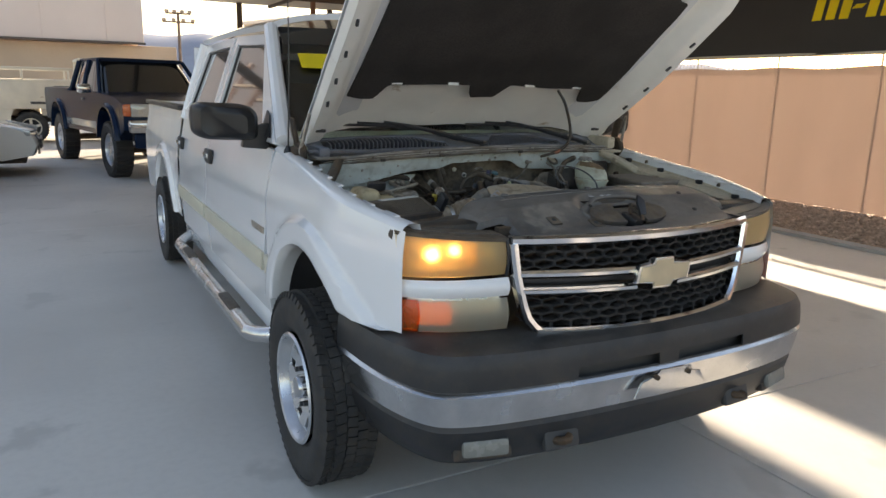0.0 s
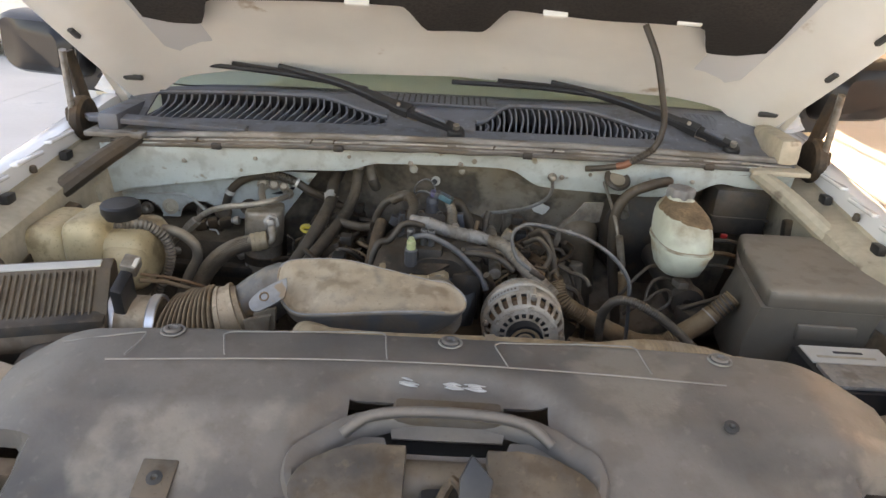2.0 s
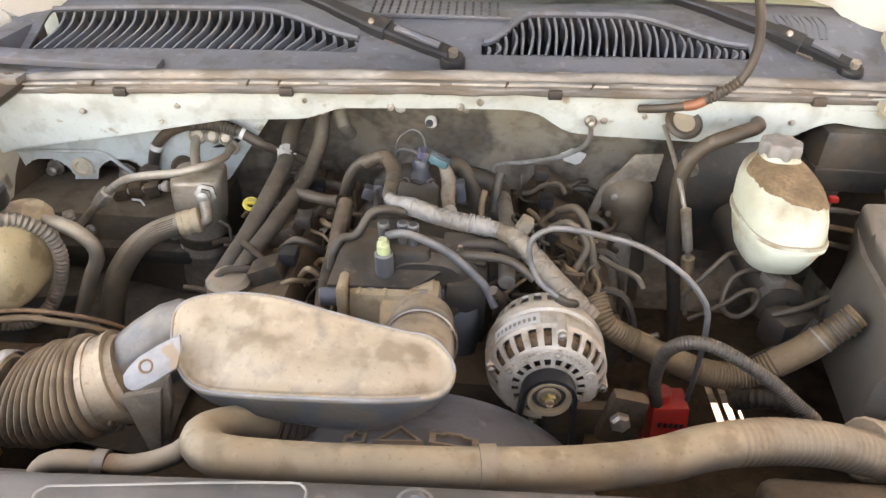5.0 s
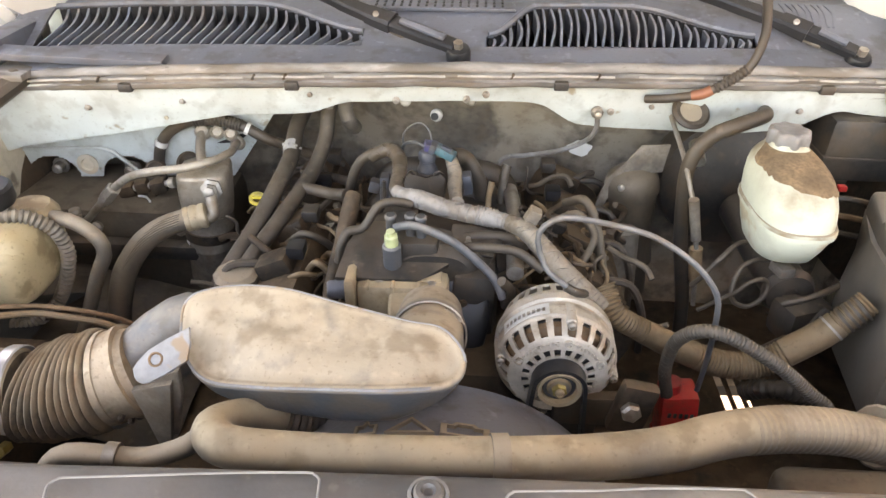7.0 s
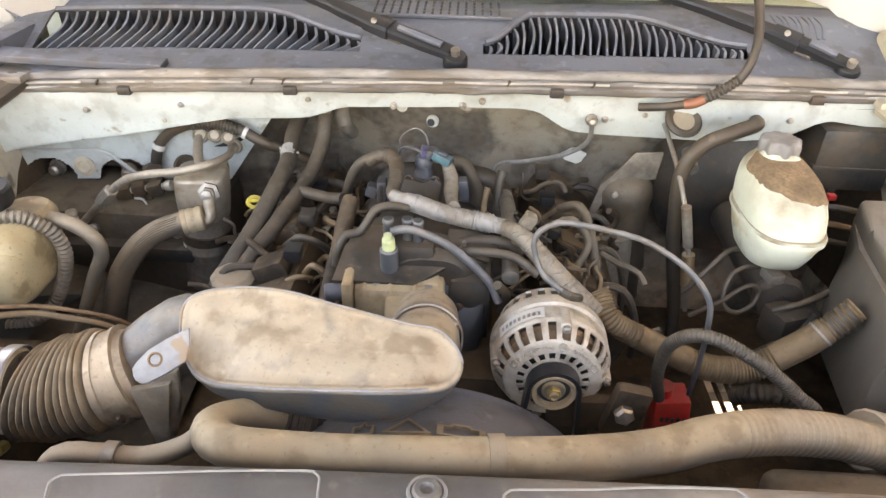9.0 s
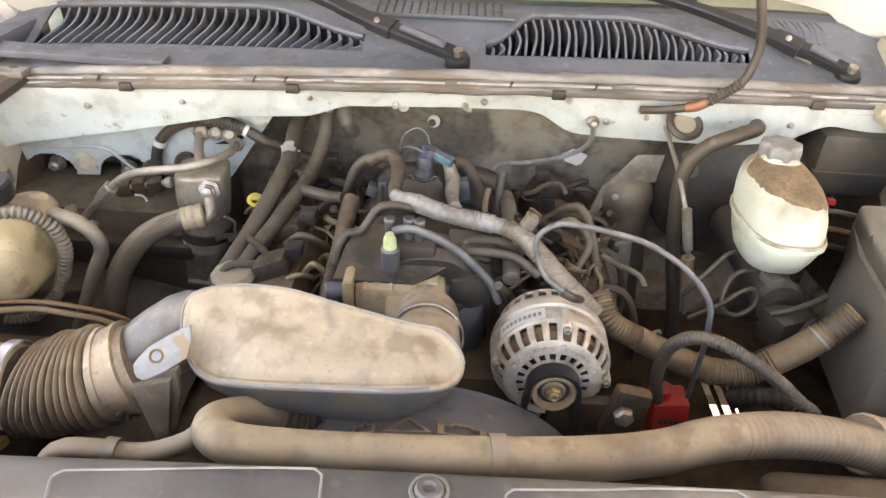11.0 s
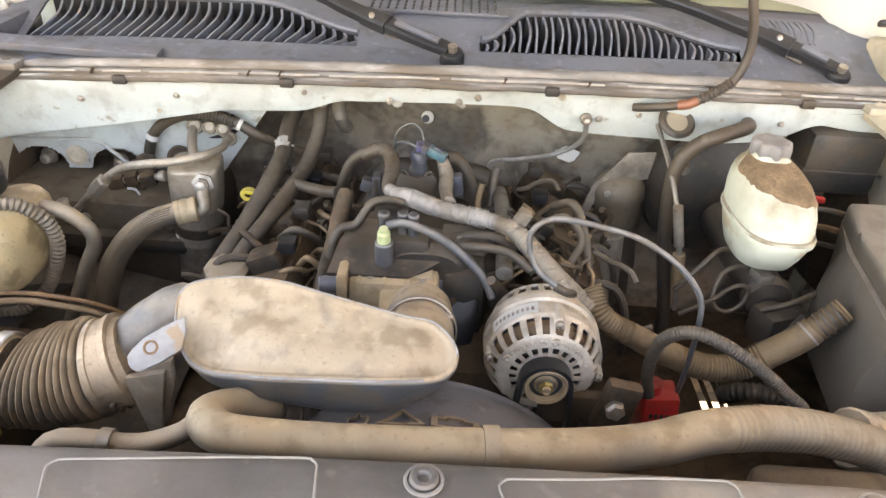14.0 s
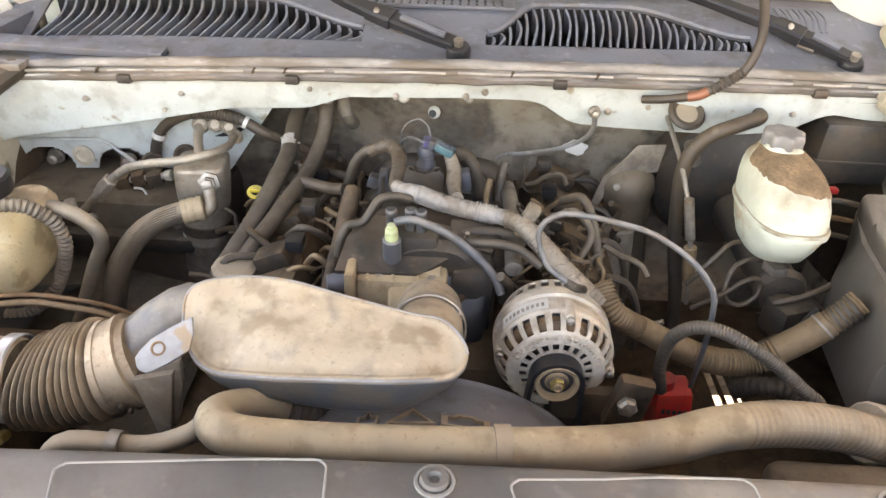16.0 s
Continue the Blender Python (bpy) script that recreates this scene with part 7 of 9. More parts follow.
wrapped([(-0.115, 0.956, 1.125), (-0.098, 0.952, 1.138), (-0.082, 0.946, 1.142), (-0.068, 0.924, 1.138), (-0.065, 0.886, 1.132), (-0.067, 0.851, 1.128), (-0.059, 0.830, 1.129)], [0.010, 0.0115, 0.012, 0.0115, 0.0105, 0.0095, 0.0095], 16, 21, HOSE_DARK, "dark tape wrapped loom")
wrapped([(0.008, 0.942, 1.138), (0.013, 0.936, 1.126), (0.018, 0.920, 1.114), (0.018, 0.890, 1.108), (0.022, 0.845, 1.112), (0.024, 0.815, 1.124)], [0.0085, 0.0115, 0.0115, 0.0095, 0.0095, 0.0105], 20, 22, LOOM, "grey tape wrapped loom")
for pts, r, m in (
    ([(-0.095, 0.954, 1.138), (-0.115, 0.956, 1.131), (-0.132, 0.961, 1.117), (-0.143, 0.963, 1.100), (-0.152, 0.968, 1.075), (-0.160, 0.970, 1.045), (-0.165, 0.965, 1.01)], 0.0085, HOSE_DARK),
    ([(0.012, 0.955, 1.130), (0.030, 0.968, 1.122), (0.046, 0.970, 1.098), (0.058, 0.970, 1.066), (0.064, 0.965, 1.02)], 0.0135, HOSE_DARK),
    ([(-0.030, 0.945, 1.150), (-0.044, 0.955, 1.152), (-0.060, 0.975, 1.143), (-0.069, 0.99, 1.128), (-0.072, 1.0, 1.10)], 0.0026, VAC_TUBE),
    ([(-0.069, 1.0, 1.125), (-0.069, 1.0, 1.145), (-0.058, 1.0, 1.160), (-0.042, 1.0, 1.166), (-0.028, 0.995, 1.158), (-0.022, 0.98, 1.146)], 0.0017, VAC_TUBE),
    ([(0.100, 0.98, 1.105), (0.094, 0.97, 1.085), (0.092, 0.95, 1.05)], 0.0075, HOSE_DARK),
    ([(0.075, 0.93, 1.10), (0.070, 0.92, 1.075), (0.072, 0.90, 1.03)], 0.0050, LOOM_TAN),
):
    part("wiring_loop", tube(pts, r, 12, 0.005), m, truck)
# rail pipe and its brown cap, dark ribbed hose and stud beside the loom
part("rail_pipe", tube([(-0.128, 0.846, 1.114), (-0.130, 0.836, 1.108), (-0.139, 0.800, 1.068), (-0.146, 0.763, 1.041), (-0.150, 0.72, 1.01)], [0.0125, 0.0130, 0.0115, 0.0110, 0.0110], 18, 0.006), DARK, truck, "brown rail pipe")
part("curved_hose", tube([(0.010, 0.785, 1.070), (0.023, 0.780, 1.084), (0.055, 0.778, 1.094), (0.100, 0.780, 1.090), (0.120, 0.78, 1.075)], 0.0085, 12), HOSE_DARK, truck)
part("stud", lathe(((0.009, -0.006), (0.009, 0.0), (0.006, 0.001), (0.006, 0.008), (0.0035, 0.009), (0.0035, 0.018), (0.001, 0.018)), (0.041, 0.762, 1.086), (0, -0.2, 1), 8), STEEL, truck)
# firewall fittings
for x, y, z, r, m in ((-0.081, 1.163, 1.140, 0.0105, LABEL), (0.038, 1.163, 1.142, 0.0095, STEEL), (-0.025, 1.165, 1.112, 0.0115, LABEL)):
    nut = part("liner_fastener", lathe(((r, -0.004), (r, 0.002), (r * 0.7, 0.005), (r * 0.3, 0.005)), (x, y, z), (0, -1, 0.1), 14), m, truck)
    if z < 1.12:
        part("fastener_hole", lathe(((r * 0.62, 0.0), (r * 0.62, 0.0062), (0.001, 0.0063)), (x - 0.003, y, z - 0.001), (0, -1, 0.1), 14), INK_AND_HOLES, nut)
SEAT = Matrix()
loom_pts = [(-0.064, 0.835, 1.132), (-0.052, 0.821, 1.131), (-0.030, 0.813, 1.131), (0.004, 0.807, 1.122), (0.040, 0.802, 1.116), (0.075, 0.794, 1.114), (0.096, 0.788, 1.112), (0.119, 0.766, 1.112), (0.144, 0.742, 1.096), (0.172, 0.718, 1.076), (0.193, 0.702, 1.062), (0.218, 0.690, 1.042)]
wrapped(loom_pts[:7], [0.009, 0.0130, 0.0135, 0.0125, 0.0130, 0.0125, 0.0105], 34, 3, LOOM_GREY, "grey taped wiring loom")
wrapped(loom_pts[6:], [0.0115, 0.0130, 0.0140, 0.0145, 0.0145, 0.0150], 26, 4, LOOM, "dust brown taped wiring loom")
for k in range(7):
    a = lerp(Vector((0.052, 0.80, 1.1155)), Vector((0.078, 0.797, 1.1118)), k / 6)
    part("loom_collar", lathe(((0.0130, -0.0018), (0.0146, 0.0), (0.0130, 0.0018)), a, (0.026, -0.003, -0.004), 16, caps=False), LOOM_GREY, truck)
SEAT = ENGINE_SEAT
part("loom_clip", box((0.118, 0.785, 1.135), (0.018, 0.02, 0.035), 0.004, rot=(0, 25, 0)), LOOM, truck)
SEAT = Matrix()
SLEEVE = [(0.222, 0.715, 1.062), (0.238, 0.690, 1.034), (0.277, 0.690, 1.008), (0.325, 0.690, 0.981), (0.387, 0.690, 0.956), (0.438, 0.690, 0.956), (0.471, 0.691, 0.977), (0.509, 0.693, 1.007), (0.535, 0.696, 1.033), (0.560, 0.700, 1.060)]
part("corrugated_loom", tube(SLEEVE, [0.0150, 0.0150, 0.0155, 0.0165, 0.0180, 0.0185, 0.0185, 0.0180, 0.0175, 0.0170], 18, 0.004, ribs=0.0050, depth=0.0012), SLEEVE_BROWN, truck, "dusty brown corrugated cable sleeve")
part("sleeve_smooth", tube(SLEEVE[2:4] + [(0.352, 0.690, 0.969)], [0.0168, 0.0178, 0.0186], 18), SLEEVE_BROWN, truck)
part("sleeve_smooth", tube(SLEEVE[6:8] + [(0.528, 0.695, 1.026)], [0.0196, 0.0194, 0.0190], 18), SLEEVE_BROWN, truck)
part("sleeve_band", tube([(0.520, 0.694, 1.018), (0.5222, 0.6945, 1.0202)], 0.0202, 18, 0.004), LOOM_GREY, truck, "pale cable tie")
for k in range(4):
    part("sleeve_ring", tube([(0.534 + 0.006 * k, 0.696, 1.032 + 0.0063 * k), (0.5365 + 0.006 * k, 0.696, 1.0346 + 0.0063 * k)], 0.0190, 18, 0.004), HOSE_DARK, truck)
SEAT = ENGINE_SEAT
part("ground_lead", tube([(0.172, 0.635, 1.125), (0.159, 0.620, 1.138), (0.138, 0.630, 1.147), (0.124, 0.639, 1.158), (0.114, 0.647, 1.187), (0.120, 0.650, 1.205), (0.140, 0.654, 1.215), (0.171, 0.653, 1.214), (0.206, 0.652, 1.208), (0.248, 0.648, 1.198), (0.295, 0.636, 1.172), (0.326, 0.628, 1.136), (0.334, 0.628, 1.096), (0.345, 0.648, 1.045), (0.357, 0.674, 0.985), (0.363, 0.690, 0.928)], 0.0036, 12), VAC_TUBE, truck, "thin grey cable")
part("lead_sleeve", tube([(0.150, 0.622, 1.141), (0.163, 0.622, 1.134), (0.176, 0.640, 1.12)], 0.0055, 10), HOSE_DARK, truck)
for k, (pts, r, m) in enumerate((
    ([(0.05, 0.80, 1.07), (0.09, 0.79, 1.10), (0.13, 0.78, 1.10), (0.17, 0.80, 1.06)], 0.006, LOOM_TAN),
    ([(0.02, 0.76, 1.10), (0.055, 0.74, 1.115), (0.10, 0.74, 1.11), (0.135, 0.73, 1.09)], 0.008, HOSE_DARK),
    ([(0.08, 0.70, 1.09), (0.095, 0.72, 1.06), (0.09, 0.74, 1.02)], 0.008, HOSE_DARK),
    ([(0.165, 0.85, 1.10), (0.19, 0.83, 1.12), (0.215, 0.82, 1.09), (0.20, 0.80, 1.06)], 0.007, FILTER_LID),
    ([(0.18, 0.90, 1.10), (0.205, 0.87, 1.12), (0.225, 0.85, 1.08), (0.235, 0.82, 1.03)], 0.009, FILTER_LID),
    ([(-0.20, 0.80, 1.02), (-0.18, 0.78, 1.05), (-0.16, 0.78, 1.03), (-0.145, 0.77, 1.0)], 0.006, LOOM_TAN),
    ([(-0.24, 0.86, 1.03), (-0.21, 0.84, 1.06), (-0.18, 0.85, 1.04), (-0.17, 0.88, 1.0)], 0.007, HOSE_DARK),
    ([(-0.235, 0.78, 1.01), (-0.205, 0.77, 1.035), (-0.185, 0.79, 1.02), (-0.20, 0.82, 0.99)], 0.005, LOOM_TAN),
    ([(-0.16, 0.93, 1.08), (-0.19, 0.95, 1.07), (-0.24, 0.97, 1.07), (-0.26, 1.0, 1.06)], 0.012, HOSE_DARK),
    ([(-0.15, 1.00, 1.06), (-0.19, 1.03, 1.055), (-0.26, 1.06, 1.05)], 0.010, HOSE_DARK),
)):
    part("engine_wire", tube(pts, r * 0.8, 12, 0.005), m, truck, "dusty engine wiring")
rnd = random.Random(11)
for k in range(120):
    s = -1 if k % 3 else 1
    x, y = s * rnd.uniform(0.10, 0.29) - 0.02, rnd.uniform(0.74, 1.10)
    z = 1.045 - abs(abs(x) - 0.14) * 0.25
    line = [Vector((x, y, z - 0.014))]
    run = Vector((rnd.uniform(-1, 1), rnd.uniform(-1, 1), rnd.uniform(-0.2, 0.6)))
    for j in range(5):                                     # each lead keeps most of its heading as it bends
        run = (run + Vector((rnd.uniform(-0.8, 0.8), rnd.uniform(-0.8, 0.8), rnd.uniform(-0.7, 0.45)))).normalized()
        line.append(line[-1] + run * 0.019)
    part("wire_clutter", tube(line, rnd.uniform(0.0022, 0.0058), 8, 0.006), rnd.choice((HOSE_DARK, HOSE_DARK, LOOM_TAN, DARK, DARK, DARK, FILTER_LID)), truck)
for k in range(30):
    x, y = -0.02 + rnd.choice((-1, 1)) * rnd.uniform(0.17, 0.25), rnd.uniform(0.78, 1.08)
    part("injector_plug", box((x, y, 1.03 - abs(x) * 0.1), (0.017, 0.022, 0.018), 0.004, rot=(rnd.uniform(-30, 30), rnd.uniform(-30, 30), rnd.uniform(0, 90))), rnd.choice((BLACK, DARK, TAN, LOOM_TAN)), truck)

for k in range(26):
    x, y = rnd.uniform(0.12, 0.25), rnd.uniform(0.72, 0.92)
    z = 1.075 - abs(x - 0.17) * 0.35 + rnd.uniform(-0.02, 0.012)
    run, line = Vector((rnd.uniform(-1, 1), rnd.uniform(-1, 1), rnd.uniform(-0.5, 0.5))), [Vector((x, y, z))]
    for j in range(5):
        run = (run + Vector((rnd.uniform(-0.9, 0.9), rnd.uniform(-0.9, 0.9), rnd.uniform(-0.8, 0.5)))).normalized()
        line.append(line[-1] + run * 0.017)
    part("wire_clutter", tube(line, rnd.uniform(0.0020, 0.0050), 8, 0.005), rnd.choice((LOOM_TAN, DARK, HOSE_DARK, FILTER_LID)), truck)
# ---- heater hoses, oil filler, dipstick ----
SEAT = Matrix()
part("heater_hose", tube([(-0.25, 1.24, 1.14), (-0.256, 1.18, 1.135), (-0.260, 1.120, 1.128), (-0.266, 1.087, 1.112), (-0.263, 1.027, 1.091), (-0.272, 0.950, 1.070), (-0.294, 0.877, 1.034), (-0.314, 0.825, 1.009), (-0.336, 0.800, 0.973), (-0.35, 0.79, 0.90)], 0.0142, 18, 0.008), HOSE_DARK, truck, "dusty heater hose")
part("heater_hose", tube([(-0.205, 1.16, 1.158), (-0.207, 1.110, 1.150), (-0.208, 1.090, 1.140), (-0.210, 1.060, 1.107), (-0.222, 1.007, 1.077), (-0.240, 0.943, 1.058), (-0.256, 0.884, 1.046), (-0.280, 0.836, 1.023), (-0.298, 0.800, 0.997), (-0.315, 0.79, 0.93)], 0.0130, 18, 0.008), HOSE_DARK, truck, "dusty heater hose")
clip = part("hose_clip", tube([(-0.2655, 1.052, 1.0995), (-0.2640, 1.030, 1.092)], 0.0149, 16, 0.006), SEAL_PALE, truck, "torn paper wrap round the hose")
for k in range(7):
    a = k * 0.9
    part("paper_scrap", box((-0.265 + 0.0155 * math.cos(a), 1.036 + 0.003 * k - 0.008 * abs(math.sin(a)), 1.094 + 0.0155 * math.sin(a) * 0.6 + 0.006), (0.006, 0.004, 0.003), 0.0008, rot=(20 * k, 31 * k, 47 * k), segs=1), SEAL_PALE, clip)
part("hose_bracket", lathe(((0.010, -0.012), (0.010, 0.004), (0.0065, 0.006), (0.0065, 0.014), (0.003, 0.016)), (-0.206, 1.092, 1.158), (0.15, -0.5, 0.7), 8), STEEL, truck)
part("wall_pipe", tube([(-0.18, 1.17, 1.165), (-0.183, 1.12, 1.158), (-0.176, 1.10, 1.130), (-0.170, 1.13, 1.10)], 0.013, 14), FIREWALL, truck)
SEAT = ENGINE_SEAT
filler = part("oil_cap", lathe(((0.034, 0), (0.036, 0.006), (0.034, 0.020), (0.026, 0.026), (0.001, 0.027)), (-0.302, 0.790, 0.998), (0, -0.1, 1), 10), HOSE, truck, "dusty oil filler cap")
part("filler_neck", cyl((-0.302, 0.795, 0.94), (-0.302, 0.790, 1.0), 0.024), DARK, filler)
dip = part("dipstick", lathe([(0.010 + 0.0036 * math.cos(a), 0.0030 * math.sin(a)) for a in (2 * math.pi * i / 8 for i in range(8))], (-0.308, 0.943, 1.058), (0.15, -0.45, 0.85), 22, caps=False, loop=True), YELLOW, truck, "yellow ring-pull dipstick")
part("dipstick_bridge", box((-0.305, 0.942, 1.062), (0.022, 0.006, 0.007), 0.002), YELLOW, dip)
part("dipstick_plug", cyl((-0.300, 0.945, 1.052), (-0.299, 0.947, 1.034), 0.007, 0.005, 12), YELLOW, dip)
part("dipstick_tube", tube([(-0.299, 0.947, 1.03), (-0.295, 0.95, 0.95), (-0.29, 0.93, 0.80)], 0.006, 8), DARK, dip)

# ---- air conditioning: accumulator and lines ----
SEAT = Matrix()
can = lambda h: Vector((-0.437 - 0.077 * (1.042 - h), 1.075, h))
SEAT = AC_SEAT
ac = part("accumulator", lathe(((0.030, -0.252), (0.040, -0.246), (0.0445, -0.232), (0.0445, -0.165), (0.0455, -0.163), (0.0455, -0.158), (0.0445, -0.156), (0.0445, -0.084), (0.040, -0.076)), can(1.042), (0.077, 0, 1), 36), LOOM, truck, "dull metal air conditioning accumulator")


def accumulator_head():
    """A machined head: square with soft corners on top, round where it meets the can."""
    rl = []
    for dz, half, e in ((-0.090, 0.0455, 1.0), (-0.082, 0.0462, 1.0), (-0.068, 0.0465, 0.80), (-0.050, 0.0455, 0.55), (-0.030, 0.0450, 0.42), (-0.008, 0.0450, 0.40), (-0.002, 0.0435, 0.42), (0.0, 0.0405, 0.45)):
        c = can(1.042 + dz)
        ring = []
        for i in range(48):
            a = 2 * math.pi * i / 48 + 0.25
            p = Vector((math.copysign(abs(math.cos(a - 0.25)) ** e, math.cos(a - 0.25)), math.copysign(abs(math.sin(a - 0.25)) ** e, math.sin(a - 0.25)), 0))
            p.rotate(Euler((0, 0, 0.12)))
            ring.append(c + p * half)
        rl.append(ring)
    return rings(rl)


part("accumulator_head", accumulator_head(), DULL_METAL, ac, "machined metal head", smooth=50)
part("accumulator_band", lathe(((0.0455, -0.142), (0.0470, -0.140), (0.0470, -0.122), (0.0455, -0.120)), can(1.042), (0.077, 0, 1), 32, caps=False), DARK, ac)
part("can_label", sheet(lambda u, v: can(0.878 + 0.022 * v) + Vector((math.sin(lerp(-1.05, -0.75, u)), -math.cos(lerp(-1.05, -0.75, u)), 0)) * 0.0452, 4, 2, 0.0006), LABEL, ac, "small paper tag")
sw = part("pressure_switch", lathe(((0.020, 0), (0.020, 0.006), (0.013, 0.008), (0.013, 0.016), (0.010, 0.018), (0.010, 0.024), (0.004, 0.026)), (-0.412, 1.030, 1.020), (0.12, -1, 0.25), 6), STEEL, ac)
part("switch_elbow", tube([(-0.409, 1.016, 1.016), (-0.405, 1.004, 1.006), (-0.403, 0.998, 0.990), (-0.412, 0.998, 0.982), (-0.424, 1.000, 0.983)], 0.0105, 14, 0.005), DULL_METAL, ac)
SEAT = Matrix()
part("line_pipe", tube([(-0.434, 1.104, 1.100), (-0.437, 1.085, 1.096), (-0.430, 1.055, 1.088), (-0.419, 1.025, 1.080), (-0.412, 1.012, 1.068)], 0.0085, 16, 0.006), DULL_METAL, truck, "bare metal refrigerant pipe")
part("line_pipe", tube([(-0.378, 1.102, 1.082), (-0.372, 1.060, 1.088), (-0.364, 1.012, 1.100), (-0.377, 0.966, 1.107), (-0.415, 0.952, 1.101), (-0.446, 0.954, 1.095), (-0.478, 0.958, 1.089), (-0.510, 0.965, 1.079), (-0.534, 0.971, 1.066), (-0.566, 0.982, 1.039), (-0.600, 0.991, 1.005), (-0.643, 1.000, 0.962), (-0.67, 1.005, 0.935)], 0.0068, 16, 0.008), DULL_METAL, truck, "bare metal refrigerant pipe")
for x, z, r in ((-0.436, 1.100, 0.0135), (-0.410, 1.100, 0.0115), (-0.386, 1.097, 0.0115), (-0.376, 1.080, 0.0120)):
    fitting = part("pipe_fitting", lathe(((r, -0.006), (r * 1.06, 0.002), (r * 1.06, 0.006), (r * 0.8, 0.010), (r * 0.6, 0.007), (0.002, 0.007)), (x, 1.094, z), (0.1, -0.8, 0.55), 20), DULL_METAL, truck, "round pipe fitting")
part("fitting_bridge", tube([(-0.436, 1.102, 1.097), (-0.424, 1.100, 1.098), (-0.410, 1.102, 1.097)], 0.009, 12), DULL_METAL, truck)
part("fitting_bridge", tube([(-0.386, 1.102, 1.094), (-0.382, 1.100, 1.088), (-0.376, 1.102, 1.080)], 0.009, 12), DULL_METAL, truck)
part("fitting_block", prism([(0.047 * math.cos(a), 0.022 * math.sin(a)) for a in (2 * math.pi * i / 28 for i in range(28))], (-0.408, 1.124, 1.092), (1, 0, 0.06), (0, 0.1, 1), 0.010, 0.003), BLACK_CLEAN, truck, "black oval fitting plate")
part("pipe_joint", cyl((-0.585, 0.987, 1.020), (-0.560, 0.980, 1.045), 0.0125, seg=6, edge=0.002), DULL_METAL, truck)
part("pipe_collar", cyl((-0.592, 0.989, 1.013), (-0.584, 0.987, 1.021), 0.0098, seg=16, edge=0.001), DULL_METAL, truck)
port = part("service_port", lathe(((0.008, 0), (0.008, 0.008), (0.011, 0.010), (0.011, 0.016), (0.009, 0.018), (0.011, 0.021), (0.011, 0.028), (0.009, 0.030), (0.011, 0.033), (0.009, 0.040), (0.003, 0.041)), (-0.652, 1.000, 0.950), (-0.10, 0, 1), 14), DULL_METAL, truck)
stem = part("valve_stem", cyl((-0.484, 1.045, 1.024), (-0.580, 1.045, 1.007), 0.0062, seg=12), STEEL, truck)
part("stem_tip", lathe(((0.008, 0), (0.010, 0.004), (0.010, 0.012), (0.006, 0.014)), (-0.496, 1.045, 1.022), (1, 0, 0.18), 14), ALU, stem)
for x, z, w in ((-0.575, 1.006, 0.030), (-0.545, 1.014, 0.024), (-0.515, 1.016, 0.028)):
    part("line_bracket", box((x, 1.046, z), (w, 0.022, 0.024), 0.006, rot=(8, -12, 6)), DARK, truck)
part("line_bracket", box((-0.532, 1.050, 0.985), (0.014, 0.012, 0.055), 0.003, rot=(0, -4, 0)), DARK, truck)
part("case_bolt", lathe(((0.010, 0), (0.010, 0.006), (0.006, 0.010), (0.006, 0.016), (0.002, 0.018)), (-0.567, 1.040, 0.955), (0, -1, 0.3), 8), STEEL, truck)
part("wire_clip", tube([(-0.552, 1.035, 1.000), (-0.535, 1.030, 1.001), (-0.530, 1.030, 0.990)], 0.0022, 6), LABEL, truck)
SEAT = AC_SEAT
part("suction_hose", tube([(-0.420, 1.000, 0.984), (-0.445, 0.990, 0.984), (-0.487, 0.973, 0.974), (-0.522, 0.960, 0.951), (-0.552, 0.950, 0.913), (-0.567, 0.940, 0.880), (-0.584, 0.930, 0.816), (-0.590, 0.925, 0.76)], [0.0185, 0.019, 0.0195, 0.020, 0.0205, 0.0205, 0.0205, 0.0205], 24), HOSE, truck, "thick suction hose")
for k in range(9):
    a = 0.5 + k * 0.21
    off = Vector((0.0, -math.sin(a) * 0.0193, math.cos(a) * 0.0193))
    part("hose_rib", tube([Vector(p) + off for p in ((-0.455, 0.986, 0.983), (-0.487, 0.973, 0.974), (-0.522, 0.960, 0.951), (-0.552, 0.950, 0.913), (-0.567, 0.940, 0.880))], 0.0014, 5, 0.012), HOSE, truck)
crimp = part("hose_crimp", lathe(((0.0175, 0), (0.0220, 0.003), (0.0225, 0.010), (0.0208, 0.013), (0.0208, 0.016), (0.0225, 0.019), (0.0225, 0.026), (0.0208, 0.029), (0.0222, 0.032), (0.0215, 0.038), (0.0185, 0.040)), (-0.416, 1.001, 0.986), (-0.94, -0.30, -0.12), 26), CAST_TAN, truck, "crimped metal hose ferrule")
SEAT = Matrix()
part("black_loop", tube([(-0.535, 1.105, 1.000), (-0.531, 1.100, 1.038), (-0.516, 1.098, 1.078), (-0.487, 1.095, 1.106), (-0.447, 1.092, 1.123), (-0.405, 1.090, 1.126), (-0.362, 1.090, 1.115), (-0.323, 1.090, 1.092), (-0.286, 1.105, 1.070), (-0.243, 1.120, 1.044), (-0.20, 1.14, 1.02)], 0.0098, 16, 0.008), HOSE_DARK, truck, "black ribbed hose loop")
part("loop_sleeve", tube([(-0.447, 1.092, 1.123), (-0.425, 1.091, 1.1255), (-0.405, 1.090, 1.126), (-0.385, 1.090, 1.122), (-0.362, 1.090, 1.115)], 0.0108, 16, 0.003, ribs=0.0055, depth=0.0010), HOSE_DARK, truck)
for a, b in (((-0.356, 1.090, 1.112), (-0.350, 1.090, 1.109)), ((-0.519, 1.098, 1.071), (-0.515, 1.098, 1.080))):
    part("loop_ring", tube([a, b], 0.0122, 16, 0.004), LABEL, truck)
